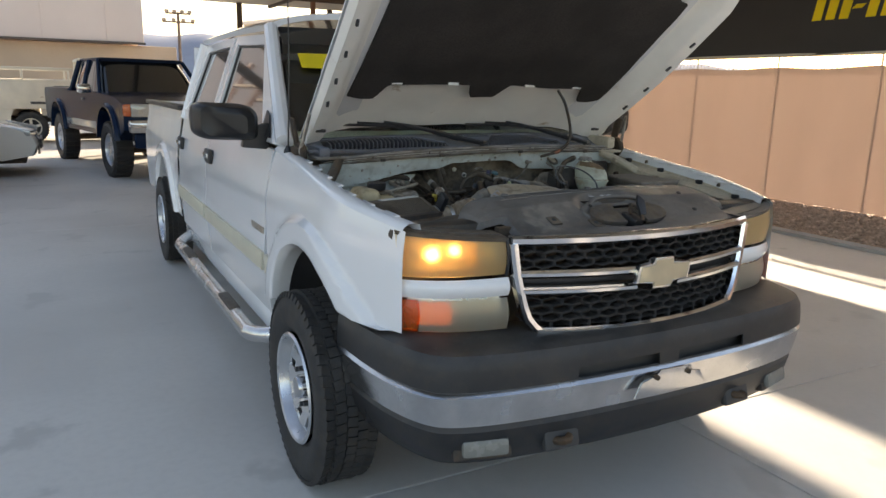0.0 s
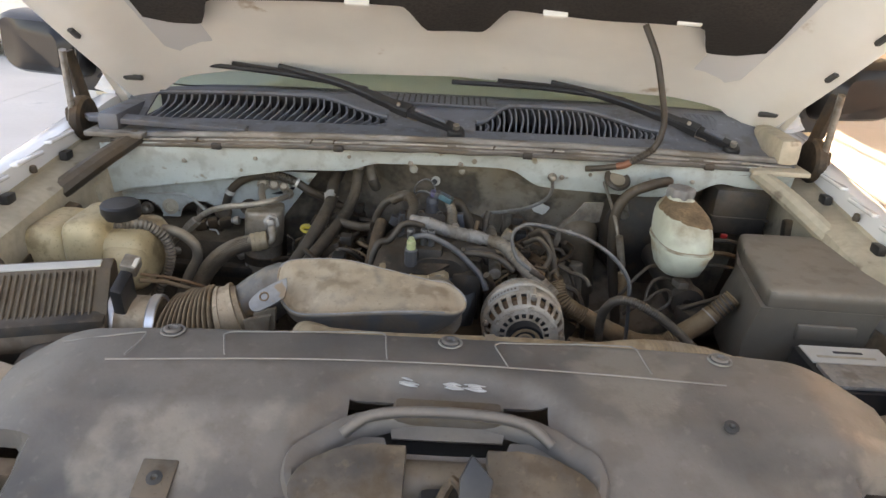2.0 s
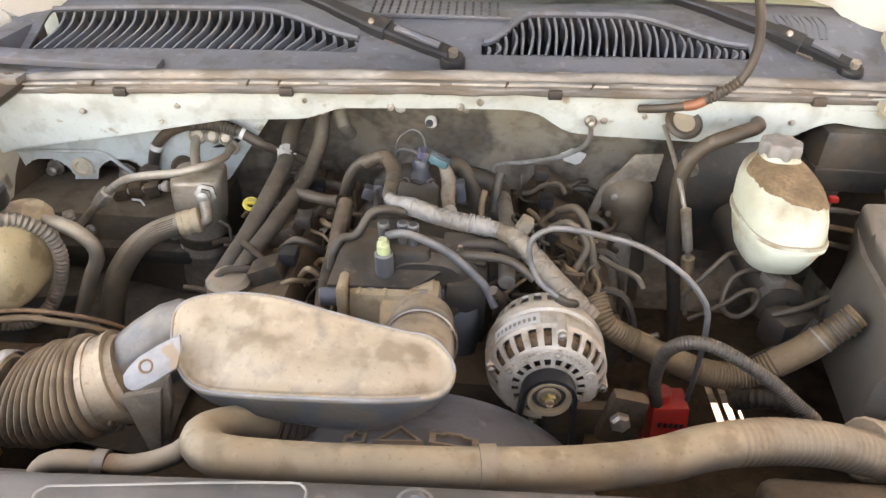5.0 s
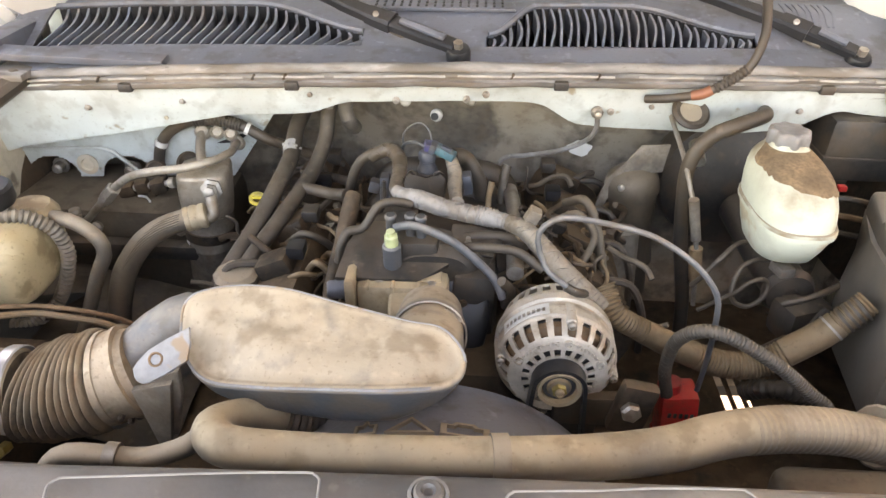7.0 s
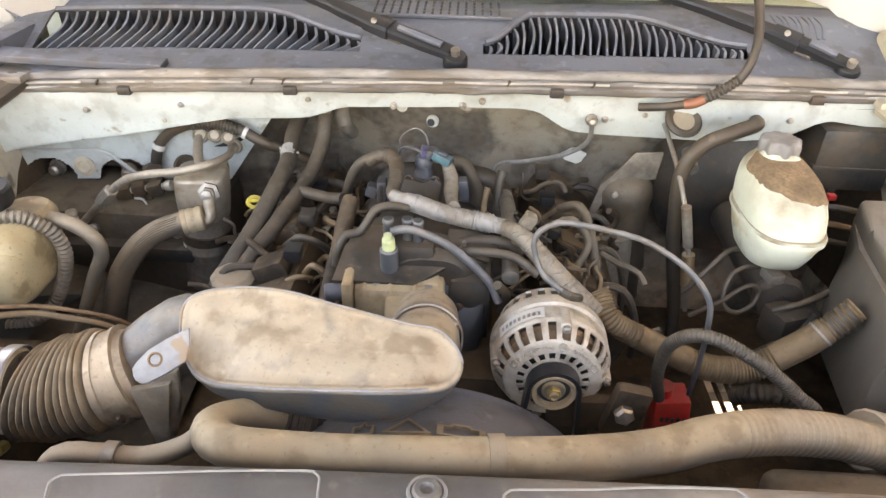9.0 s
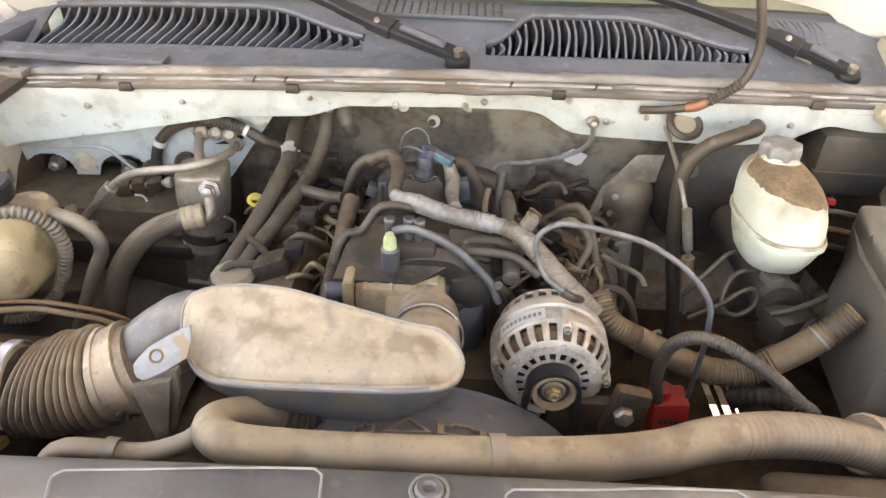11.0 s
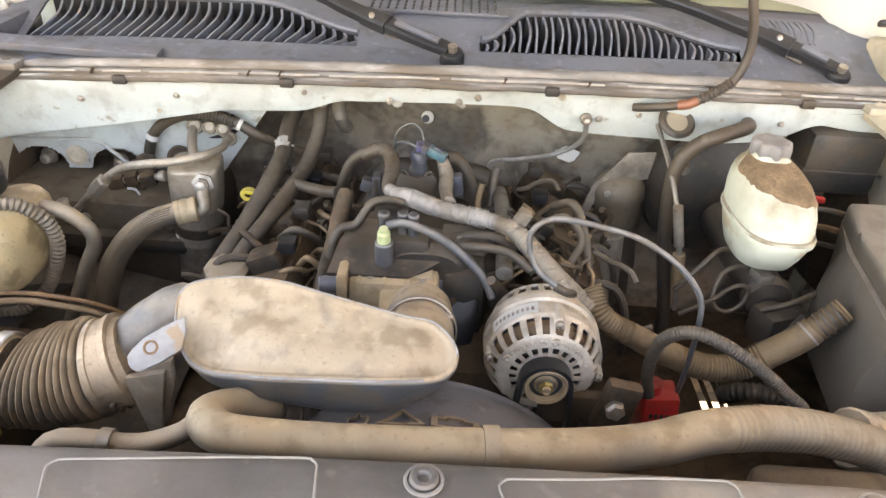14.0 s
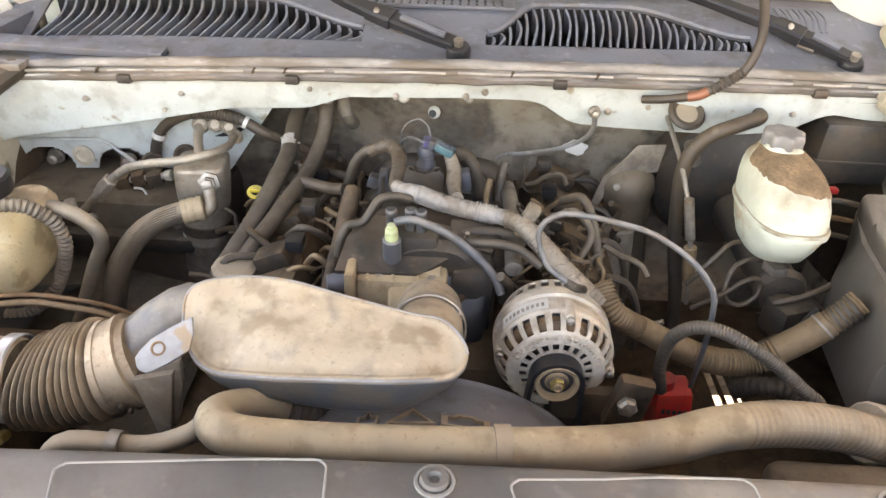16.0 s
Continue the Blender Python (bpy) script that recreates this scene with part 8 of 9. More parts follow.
for x, y, z in ((-0.533, 1.088, 1.022), (-0.470, 1.088, 1.040)):
    part("rubber_grommet", lathe(((0.010, 0), (0.019, 0.003), (0.021, 0.009), (0.015, 0.013), (0.010, 0.008), (0.002, 0.006)), (x, y, z), (0.1, -0.75, 0.65), 20), HOSE_DARK, truck)
SEAT = ENGINE_SEAT
hb = part("heater_box", box((-0.60, 1.10, 0.90), (0.40, 0.20, 0.18), 0.04), FILTER_LID, truck, "dark heater case")
part("case_ledge", box((-0.56, 1.00, 0.92), (0.30, 0.05, 0.03), 0.01), BLACK, hb)
for x in (-0.70, -0.62, -0.52, -0.47):
    part("case_screw", lathe(((0.010, 0), (0.010, 0.006), (0.004, 0.010)), (x, 1.0, 0.955), (0, -1, 0.2), 8), STEEL, hb)

# ---- coolant tank and battery side ----
SEAT = Matrix()
tank = part("coolant_tank", box((-0.720, 0.790, 1.040), (0.29, 0.14, 0.12), 0.035, segs=4), TANK, truck, "amber stained coolant tank")
for k, (x, h) in enumerate(((-0.835, 0.0), (-0.765, 0.004), (-0.690, 0.020), (-0.618, -0.024))):
    part("tank_lobe", box((x, 0.785, 1.058 + h), (0.085, 0.155, 0.10), 0.036, segs=5), TANK, tank)
part("tank_neck", lathe(((0.040, -0.02), (0.040, 0.0), (0.034, 0.010), (0.030, 0.014)), (-0.606, 0.822, 1.086), (0, 0, 1), 26), CAST_TAN, tank)
part("tank_cap", lathe(((0.036, 0), (0.038, 0.004), (0.038, 0.024), (0.034, 0.028), (0.001, 0.029)), (-0.640, 0.790, 1.118), (0, -0.05, 1), 28), BLACK_CLEAN, tank, "black screw cap")
part("overflow_tube", tube([(-0.650, 0.775, 1.098), (-0.628, 0.775, 1.106), (-0.606, 0.775, 1.108), (-0.584, 0.785, 1.100), (-0.561, 0.795, 1.075), (-0.554, 0.80, 1.041), (-0.560, 0.80, 1.009), (-0.575, 0.80, 0.973), (-0.600, 0.795, 0.934), (-0.640, 0.785, 0.907), (-0.67, 0.78, 0.905)], 0.0100, 14, 0.004, ribs=0.0075, depth=0.0014), LOOM, truck, "grey corrugated overflow tube")
part("tank_hose", tube([(-0.590, 0.825, 1.078), (-0.560, 0.812, 1.085), (-0.527, 0.803, 1.080), (-0.501, 0.800, 1.058), (-0.499, 0.800, 1.031), (-0.517, 0.797, 0.995), (-0.552, 0.789, 0.913), (-0.58, 0.78, 0.85)], 0.0108, 14), HOSE, truck, "coolant hose")
SEAT = ENGINE_SEAT
part("sensor_harness", tube([(-0.535, 0.60, 1.072), (-0.502, 0.622, 1.062), (-0.467, 0.634, 1.048), (-0.430, 0.645, 1.032), (-0.40, 0.655, 1.005)], 0.0042, 8), LOOM_TAN, truck)
part("sensor_harness", tube([(-0.535, 0.605, 1.082), (-0.500, 0.628, 1.069), (-0.460, 0.640, 1.056), (-0.425, 0.655, 1.036), (-0.40, 0.67, 1.01)], 0.0030, 8), COPPER, truck)
part("wheelhouse_liner", sheet(lambda u, v: (lerp(-0.76, -0.40, u), lerp(0.66, 1.02, v), 0.865 - 0.10 * u + 0.035 * v + 0.006 * noise.noise((u * 5, v * 5, 1.0))), 18, 18, 0.005), LATCH_DUST, truck, "dusty dark wheelhouse liner")
batt_tray = part("battery_tray", box((-0.70, 0.55, 0.86), (0.34, 0.34, 0.16), 0.02), DARK, truck)

# ---- brake side ----
boost = part("brake_booster", lathe(((0.02, -0.09), (0.09, -0.085), (0.125, -0.05), (0.132, -0.02), (0.132, 0.0), (0.125, 0.03), (0.06, 0.05), (0.03, 0.06)), (0.50, 1.13, 1.045), (0, -1, 0), 40), BLACK, truck, "black brake booster")
mc = part("master_cylinder", cyl((0.515, 0.84, 1.005), (0.505, 1.06, 1.02), 0.034, edge=0.006), BLACK, truck, "master cylinder")
part("cylinder_cap", lathe(((0.036, 0), (0.040, 0.006), (0.034, 0.018), (0.014, 0.022), (0.010, 0.016)), (0.516, 0.84, 1.004), (0.03, -1, -0.05), 24), BLACK, mc)


def bottle_ring(z, cx, cy, a, b, n=44):
    return [(cx + math.copysign(abs(math.cos(q)) ** 0.68, math.cos(q)) * a, cy + math.copysign(abs(math.sin(q)) ** 0.68, math.sin(q)) * b, z) for q in (2 * math.pi * i / n for i in range(n))]


BOTTLE = ((1.066, 0.490, 0.864, 0.026, 0.036), (1.0675, 0.490, 0.863, 0.036, 0.050), (1.073, 0.490, 0.862, 0.0425, 0.060), (1.094, 0.489, 0.861, 0.0480, 0.073), (1.120, 0.488, 0.860, 0.0525, 0.086), (1.142, 0.487, 0.862, 0.0530, 0.087), (1.160, 0.486, 0.865, 0.0528, 0.085), (1.176, 0.4855, 0.871, 0.0510, 0.078), (1.188, 0.485, 0.880, 0.0470, 0.066), (1.197, 0.4845, 0.890, 0.0400, 0.052), (1.203, 0.484, 0.900, 0.0320, 0.036), (1.209, 0.484, 0.906, 0.0270, 0.028), (1.214, 0.484, 0.907, 0.0255, 0.0260))


def reservoir():
    """A long bottle: tapered lower half, welded seam, shoulders that slope up to the neck at the rear."""
    return rings([bottle_ring(*r) for r in BOTTLE])


def shoulder_dirt(u, v):
    """Caked dirt on the shoulder below the cap, with a ragged lower edge."""
    a = radians(lerp(-185, 5, u))
    low = 1.1870 - 0.010 * smooth01((u - 0.30) / 0.35) + 0.004 * noise.noise((u * 9, 0.3, 2.0)) + 0.002 * noise.noise((u * 31, 1.3, 2.0)) + 0.020 * max(0.0, abs(u - 0.55) - 0.33)
    z = lerp(low, 1.2085, v)
    cx, cy, rx, ry = (table([(r[0], r[k]) for r in BOTTLE], z) for k in (1, 2, 3, 4))
    c, d = math.cos(a), math.sin(a)
    return (cx + math.copysign(abs(c) ** 0.68, c) * (rx + 0.0012), cy + math.copysign(abs(d) ** 0.68, d) * (ry + 0.0012), z + 0.0006)


rs = part("brake_fluid_reservoir", reservoir(), RESERVOIR, truck, "grimy translucent white brake fluid reservoir", smooth=60)
part("shoulder_dirt", sheet(shoulder_dirt, 56, 8), CAKED_DIRT, rs, "caked brown dirt", smooth=60)
lobes = [(0.0285 + 0.0022 * math.cos(8 * q), q) for q in (2 * math.pi * i / 64 for i in range(64))]
part("reservoir_cap", rings([[(0.484 + r * k * math.cos(q), 0.908 + r * k * math.sin(q), z) for r, q in lobes] for z, k in ((1.209, 0.94), (1.212, 1.0), (1.224, 1.0), (1.229, 0.95), (1.231, 0.84), (1.230, 0.60), (1.230, 0.02))]), CAP_GREY, rs, "grey lobed screw cap", smooth=40)
part("reservoir_seam", rings([bottle_ring(z, 0.488, 0.860, a, b) for z, a, b in ((1.123, 0.0520, 0.0860), (1.125, 0.0558, 0.0905), (1.131, 0.0560, 0.0908), (1.134, 0.0525, 0.0868))], True, False), RESERVOIR, rs)
part("seam_dirt", rings([bottle_ring(z, 0.488, 0.860, a, b) for z, a, b in ((1.1342, 0.0525, 0.0866), (1.1348, 0.0545, 0.0890), (1.1362, 0.0525, 0.0868))], True, False), HOSE, rs)
part("level_sensor", box((0.492, 0.822, 1.050), (0.024, 0.030, 0.016), 0.004, rot=(0, 0, 14)), STEEL, rs)
part("vacuum_hose", tube([(0.415, 0.93, 0.80), (0.405, 0.94, 0.90), (0.385, 0.95, 1.00), (0.372, 0.95, 1.08), (0.368, 0.95, 1.150), (0.390, 0.95, 1.195), (0.435, 0.955, 1.217), (0.475, 0.985, 1.218), (0.50, 1.05, 1.20)], 0.0115, 14), HOSE_DARK, truck, "thick vacuum hose")
part("brake_pipe", tube([(0.352, 1.04, 1.19), (0.362, 0.95, 1.15), (0.376, 0.90, 1.09), (0.398, 0.90, 1.00), (0.41, 0.90, 0.92)], 0.004, 8), STEEL, truck)
part("pipe_sleeve", cyl((0.370, 0.90, 1.115), (0.388, 0.90, 1.045), 0.008, seg=12), LOOM, truck)
part("pipe_sleeve", cyl((0.392, 0.90, 1.03), (0.402, 0.90, 0.97), 0.010, seg=12), LOOM_TAN, truck)
part("pedal_stub", cyl((0.405, 1.05, 1.14), (0.402, 1.01, 1.125), 0.012, seg=10), STEEL, truck)
SEAT = Matrix()
part("steering_column", lathe(((0.004, -0.012), (0.024, -0.009), (0.038, 0.0), (0.045, 0.014), (0.046, 0.034), (0.040, 0.050), (0.036, 0.085), (0.0335, 0.090), (0.0320, 0.175), (0.024, 0.178), (0.020, 0.24)), (0.312, 1.035, 1.072), (0.15, -0.03, -1), 28), FILTER_LID, truck, "dusty steering shaft cover")
SEAT = DUCT_SEAT
part("column_plate", prism([(0.332, 1.104), (0.380, 1.107), (0.374, 1.055), (0.330, 1.050), (0.296, 1.030), (0.276, 0.985), (0.270, 0.935), (0.264, 0.935), (0.266, 0.990), (0.280, 1.040), (0.310, 1.072)], (0, 1.075, 0), (1, 0, 0), (0, 0, 1), 0.006, 0.002), LOOM, truck, "grey bracket")
SEAT = Matrix()
for x, z in ((0.290, 1.060), (0.275, 0.975)):
    part("plate_screw", lathe(((0.006, 0), (0.006, 0.005), (0.003, 0.006)), (x, 1.000, z), (0, -1, 0), 8), STEEL, truck)
SEAT = ENGINE_SEAT
part("shaft_sleeve", cyl((0.292, 0.985, 1.01), (0.300, 0.96, 0.90), 0.030, 0.026, 20, edge=0.004), FIREWALL, truck)
SEAT = Matrix()
part("pipe_coil", tube([(0.388, 0.81, 0.955), (0.410, 0.805, 0.975), (0.432, 0.80, 0.996), (0.446, 0.80, 1.012), (0.466, 0.805, 1.018), (0.480, 0.81, 1.006), (0.476, 0.805, 0.985), (0.455, 0.80, 0.972), (0.434, 0.80, 0.980), (0.428, 0.805, 1.002), (0.440, 0.82, 1.026), (0.462, 0.83, 1.034), (0.485, 0.84, 1.028)], 0.0036, 12, 0.005), HOSE_DARK, truck, "coiled brake pipe")
part("pipe_coil", tube([(0.378, 0.83, 0.985), (0.392, 0.825, 1.010), (0.412, 0.83, 1.036), (0.440, 0.85, 1.050), (0.470, 0.86, 1.045)], 0.0038, 12, 0.006), HOSE_DARK, truck, "coiled brake pipe")
part("brake_valve", box((0.535, 0.80, 0.955), (0.075, 0.055, 0.060), 0.014, rot=(0, 0, 20)), BLACK, truck, "dusty brake valve body")
part("valve_pipe", tube([(0.500, 0.79, 0.985), (0.530, 0.785, 1.000), (0.565, 0.80, 1.005), (0.60, 0.82, 1.01)], 0.0050, 10), HOSE_DARK, truck)
part("valve_pipe", tube([(0.475, 0.775, 0.905), (0.500, 0.77, 0.930), (0.530, 0.77, 0.955), (0.56, 0.78, 0.985)], 0.0065, 10), BLACK, truck)
SEAT = ENGINE_SEAT
jb = part("wiring_box", box((0.675, 1.085, 1.142), (0.13, 0.10, 0.11), 0.014), BLACK, truck, "black junction box beside the cowl")
part("box_seam", box((0.675, 1.084, 1.130), (0.134, 0.104, 0.006), 0.002), BLACK, jb)
part("red_plug", box((0.625, 0.98, 1.105), (0.014, 0.012, 0.010), 0.003), RED, truck)
for k, z in enumerate((1.10, 1.07, 1.04)):
    part("booster_wire", tube([(0.56, 0.95, z), (0.61, 0.93, z + 0.012), (0.66, 0.94, z), (0.70, 1.0, z - 0.02)], 0.005, 8), COPPER if k == 1 else HOSE_DARK, truck)

# ---- fuse box, battery, red terminal ----
LID = mat("dust_caked_lid_plastic", (0.095, 0.082, 0.068), 0.6, var=0.12, scale=6, fine=120, bump=0.1, dust=(0.275, 0.235, 0.195), amount=0.95, patch=(0.05, 0.4), stain=0.25)
SEAT = Matrix()
FB_LOW = [(0.552, 0.606), (0.850, 0.596), (0.858, 0.872), (0.790, 0.898), (0.636, 0.892), (0.582, 0.812)]
FB_HIGH = [(0.578, 0.604), (0.848, 0.598), (0.856, 0.876), (0.790, 0.902), (0.630, 0.898), (0.606, 0.800)]
fb = part("fuse_box", rings([[(x, y, 0.93) for x, y in FB_LOW], [(x, y, 1.02) for x, y in FB_LOW], [(lerp(x, p, 0.7), lerp(y, q, 0.7), 1.088) for (x, y), (p, q) in zip(FB_LOW, FB_HIGH)]]), LID, truck, "large dusty black fuse box", 60)
part("fuse_box_lid", prism(FB_HIGH, (0, 0, 1.076), (1, 0, 0), (0, 1, 0), 0.046, 0.017, segs=4), LID, fb, "dusty black lid")
part("lid_catch", box((0.692, 0.5985, 1.046), (0.105, 0.010, 0.030), 0.004, rot=(0, 0, -1.7)), LID, fb, "moulded front catch")
SEAT = Matrix()
bt = part("battery", box((0.696, 0.496, 0.942), (0.152, 0.150, 0.190), 0.010), BLACK_CLEAN, truck, "black car battery")
part("battery_label", box((0.700, 0.536, 1.0385), (0.140, 0.056, 0.003), 0.001, segs=1), LABEL, bt, "cream battery label")
part("battery_lid", box((0.698, 0.464, 1.0405), (0.136, 0.070, 0.008), 0.003), LOOM_GREY, bt, "dusty grey vent lid")
for k in range(2):
    part("label_print", box((0.695 + 0.01 * k, 0.526 + 0.016 * k, 1.0408), (0.100 - 0.05 * k, 0.006, 0.0015), 0.0004, segs=1), TAN if k == 0 else INK_AND_HOLES, bt)
SEAT = TERMINAL_SEAT @ ENGINE_SEAT
rt = part("terminal_cover", box((0.304, 0.60, 0.962), (0.048, 0.042, 0.098), 0.005, rot=(0, -6, 0), taper=0.92), RED, truck, "red battery terminal cover")
part("cover_collar", cyl((0.290, 0.60, 1.008), (0.288, 0.60, 1.022), 0.0125, seg=14), RED, rt)
part("cover_lip", box((0.309, 0.597, 0.925), (0.054, 0.046, 0.012), 0.003), RED, rt)
for k in range(5):
    part("print_bar", box((0.288 + 0.0068 * k, 0.5780, 0.985), (0.0042, 0.002, 0.007), 0.0005, segs=1), INK_AND_HOLES, rt)
SEAT = Matrix()
part("battery_cable", tube([(0.325, 0.680, 0.900), (0.307, 0.660, 0.965), (0.297, 0.625, 1.037), (0.300, 0.600, 1.076), (0.314, 0.585, 1.095), (0.339, 0.575, 1.096), (0.371, 0.565, 1.083), (0.407, 0.560, 1.059), (0.440, 0.555, 1.031), (0.462, 0.550, 1.012), (0.49, 0.545, 0.95)], 0.0082, 14, 0.002, ribs=0.0040, depth=0.0005), HOSE_DARK, truck, "black sleeved battery cable")
SEAT = ENGINE_SEAT
part("jump_stud_plate", box((0.30, 0.75, 0.80), (0.16, 0.10, 0.02), 0.005), DARK, truck)
part("lower_hose", tube([(0.465, 0.76, 0.865), (0.480, 0.735, 0.895), (0.510, 0.725, 0.903), (0.543, 0.725, 0.884), (0.570, 0.725, 0.85)], 0.014, 14, 0.004, ribs=0.008, depth=0.0012), HOSE_DARK, truck, "dark corrugated hose")
part("washer_bottle", box((0.45, 0.435, 1.000), (0.16, 0.10, 0.05), 0.022, segs=4), FILTER_LID, truck, "dusty brown shelf beside the radiator")
part("shelf_hole", cyl((0.42, 0.43, 1.0245), (0.42, 0.43, 1.0265), 0.006, seg=10), INK_AND_HOLES, truck)
part("side_bellows", tube([(0.52, 0.55, 1.00), (0.56, 0.56, 0.985), (0.60, 0.57, 0.98)], 0.035, 16, 0.004, ribs=0.010, depth=0.003), BROWN_RUBBER, truck)

# ---- bay sides ----
SEAT = Matrix()
for s in (-1, 1):
    part("fender_brace", tube([(s * 0.70, 1.04, 1.215), (s * 0.75, 0.96, 1.18), (s * 0.815, 0.87, 1.125), (s * 0.845, 0.80, 1.09)], [0.018, 0.021, 0.022, 0.02], 10), HOSE_DARK if s < 0 else TAN, truck, "bent brace from cowl to fender")
    part("inner_fender", sheet(lambda u, v: (s * (0.80 - 0.10 * v + 0.02 * math.sin(u * 12)), lerp(0.22, 1.24, u), lerp(1.06, 0.62, v)), 24, 8, 0.004, keep=lambda u, v: not (s > 0 and v > 0.45 and u > 0.45)), DARK, truck, "dusty inner fender")
    # right corner in tan as well, its warm lighting given by colour
    part("cowl_corner", box((s * 0.745, 1.06, 1.222), (0.13, 0.10, 0.012), 0.004), SEAL if s < 0 else TAN, truck)
    for k in range(6):
        y = 0.35 + k * 0.13
        part("side_bracket", box((s * (0.79 + 0.01 * math.sin(k * 3)), y, 1.035 + 0.012 * k), (0.03, 0.05, 0.05), 0.008, rot=(0, s * 15, k * 17)), rnd.choice((DARK, TAN, BLACK)), truck)
for k, (c, sz, m) in enumerate((((-0.62, 0.30, 1.02), (0.22, 0.10, 0.06), BROWN_RUBBER), ((-0.70, 0.34, 0.98), (0.16, 0.10, 0.10), DARK), ((-0.78, 0.36, 1.06), (0.05, 0.05, 0.05), BLACK), ((0.60, 0.28, 1.03), (0.12, 0.06, 0.05), DARK), ((0.72, 0.30, 1.04), (0.14, 0.05, 0.04), TAN), ((0.76, 0.36, 1.05), (0.06, 0.04, 0.06), DARK))):
    part("support_bracket", box(c, sz, 0.012, rot=(0, 0, 10 * k - 20)), m, truck)
for pts in ([(0.60, 0.25, 1.07), (0.66, 0.27, 1.085), (0.73, 0.28, 1.08), (0.80, 0.33, 1.06)], [(0.62, 0.30, 1.06), (0.68, 0.31, 1.075), (0.75, 0.33, 1.06)]):
    part("lamp_wire", tube(pts, 0.006, 8), HOSE_DARK, truck)
part("lamp_plug", box((0.615, 0.255, 1.07), (0.07, 0.06, 0.05), 0.012, rot=(0, 0, 20)), BLACK_CLEAN, truck, "black lamp connector")
part("transmission_tunnel", box((0, 1.25, 0.55), (0.5, 0.4, 0.3), 0.05), DARK, truck)

# ---- parked vehicles behind ----
BLUE_GLOSS = 0.18
BLUE = mat("dark_blue_car_paint", (0.006, 0.016, 0.042), 0.22, var=0.1, scale=2, fine=40, bump=0.0, coat=0.0, rough_var=0.03)
BLUE.node_tree.nodes["Principled BSDF"].inputs["Specular IOR Level"].default_value = BLUE_GLOSS
PEARL = mat("pearl_white_car_paint", (0.74, 0.71, 0.64), 0.2, var=0.02, scale=2, fine=40, bump=0.0, coat=1.0, rough_var=0.03)
OLD_WHITE = mat("chalky_old_white_paint", (0.72, 0.66, 0.54), 0.6, var=0.06, scale=3, fine=40, bump=0.05, spots=(0.45, 0.30, 0.18), spot_scale=6, spot_cut=0.70)
PLASTIC_BARRIER = mat("cream_moulded_plastic", (0.74, 0.60, 0.36), 0.6, var=0.06, scale=3, fine=40, bump=0.05)
RED_PAINT = mat("faded_red_paint", (0.30, 0.05, 0.035), 0.6, var=0.15, scale=4, fine=40, bump=0.1)
LAMP = mat("lamp_plastic", (0.55, 0.55, 0.52), 0.15, 0.4, var=0.1, scale=12, fine=60, bump=0.02)
AMBER = mat("amber_lamp_plastic", (0.65, 0.16, 0.05), 0.25, var=0.1, scale=12, fine=60, bump=0.02)


def arch(cy, r, n=12, z=0.0):
    """Wheel opening in a side outline, walked from rear to front along the sill."""
    return [(cy + r * math.cos(math.pi * i / n), z + r * math.sin(math.pi * i / n)) for i in range(n + 1)]


def hull(outline, half, inset=0.05):
    """A car body from its side outline, rounded towards both sides."""
    cy = sum(p[0] for p in outline) / len(outline)
    zs = [p[1] for p in outline]
    cz = (max(zs) + min(zs)) / 2
    rl = []
    for q in (-1, -0.985, -0.94, -0.82, 0, 0.82, 0.94, 0.985, 1):
        k = 1 - inset * abs(q) ** 10
        rl.append([(q * half, cy + (y - cy) * (1 - inset * 0.5 * abs(q) ** 4), (cz + (z - cz) * k) if z > cz else z) for y, z in outline])
    return rings(rl)


def cabin(base, top, hb, ht):
    """Glass house between two rounded rectangles (y0, y1, z)."""
    rl = []
    for (y0, y1, z), h in ((base, hb), ((lerp(base[0], top[0], 0.5), lerp(base[1], top[1], 0.5), lerp(base[2], top[2], 0.52)), lerp(hb, ht, 0.45)), (top, ht)):
        rl.append([(math.copysign(abs(math.cos(a)) ** 0.28, math.cos(a)) * h, (y0 + y1) / 2 + math.copysign(abs(math.sin(a)) ** 0.28, math.sin(a)) * (y1 - y0) / 2, z) for a in (2 * math.pi * (i + 0.5) / 32 for i in range(32))])
    return rings(rl)


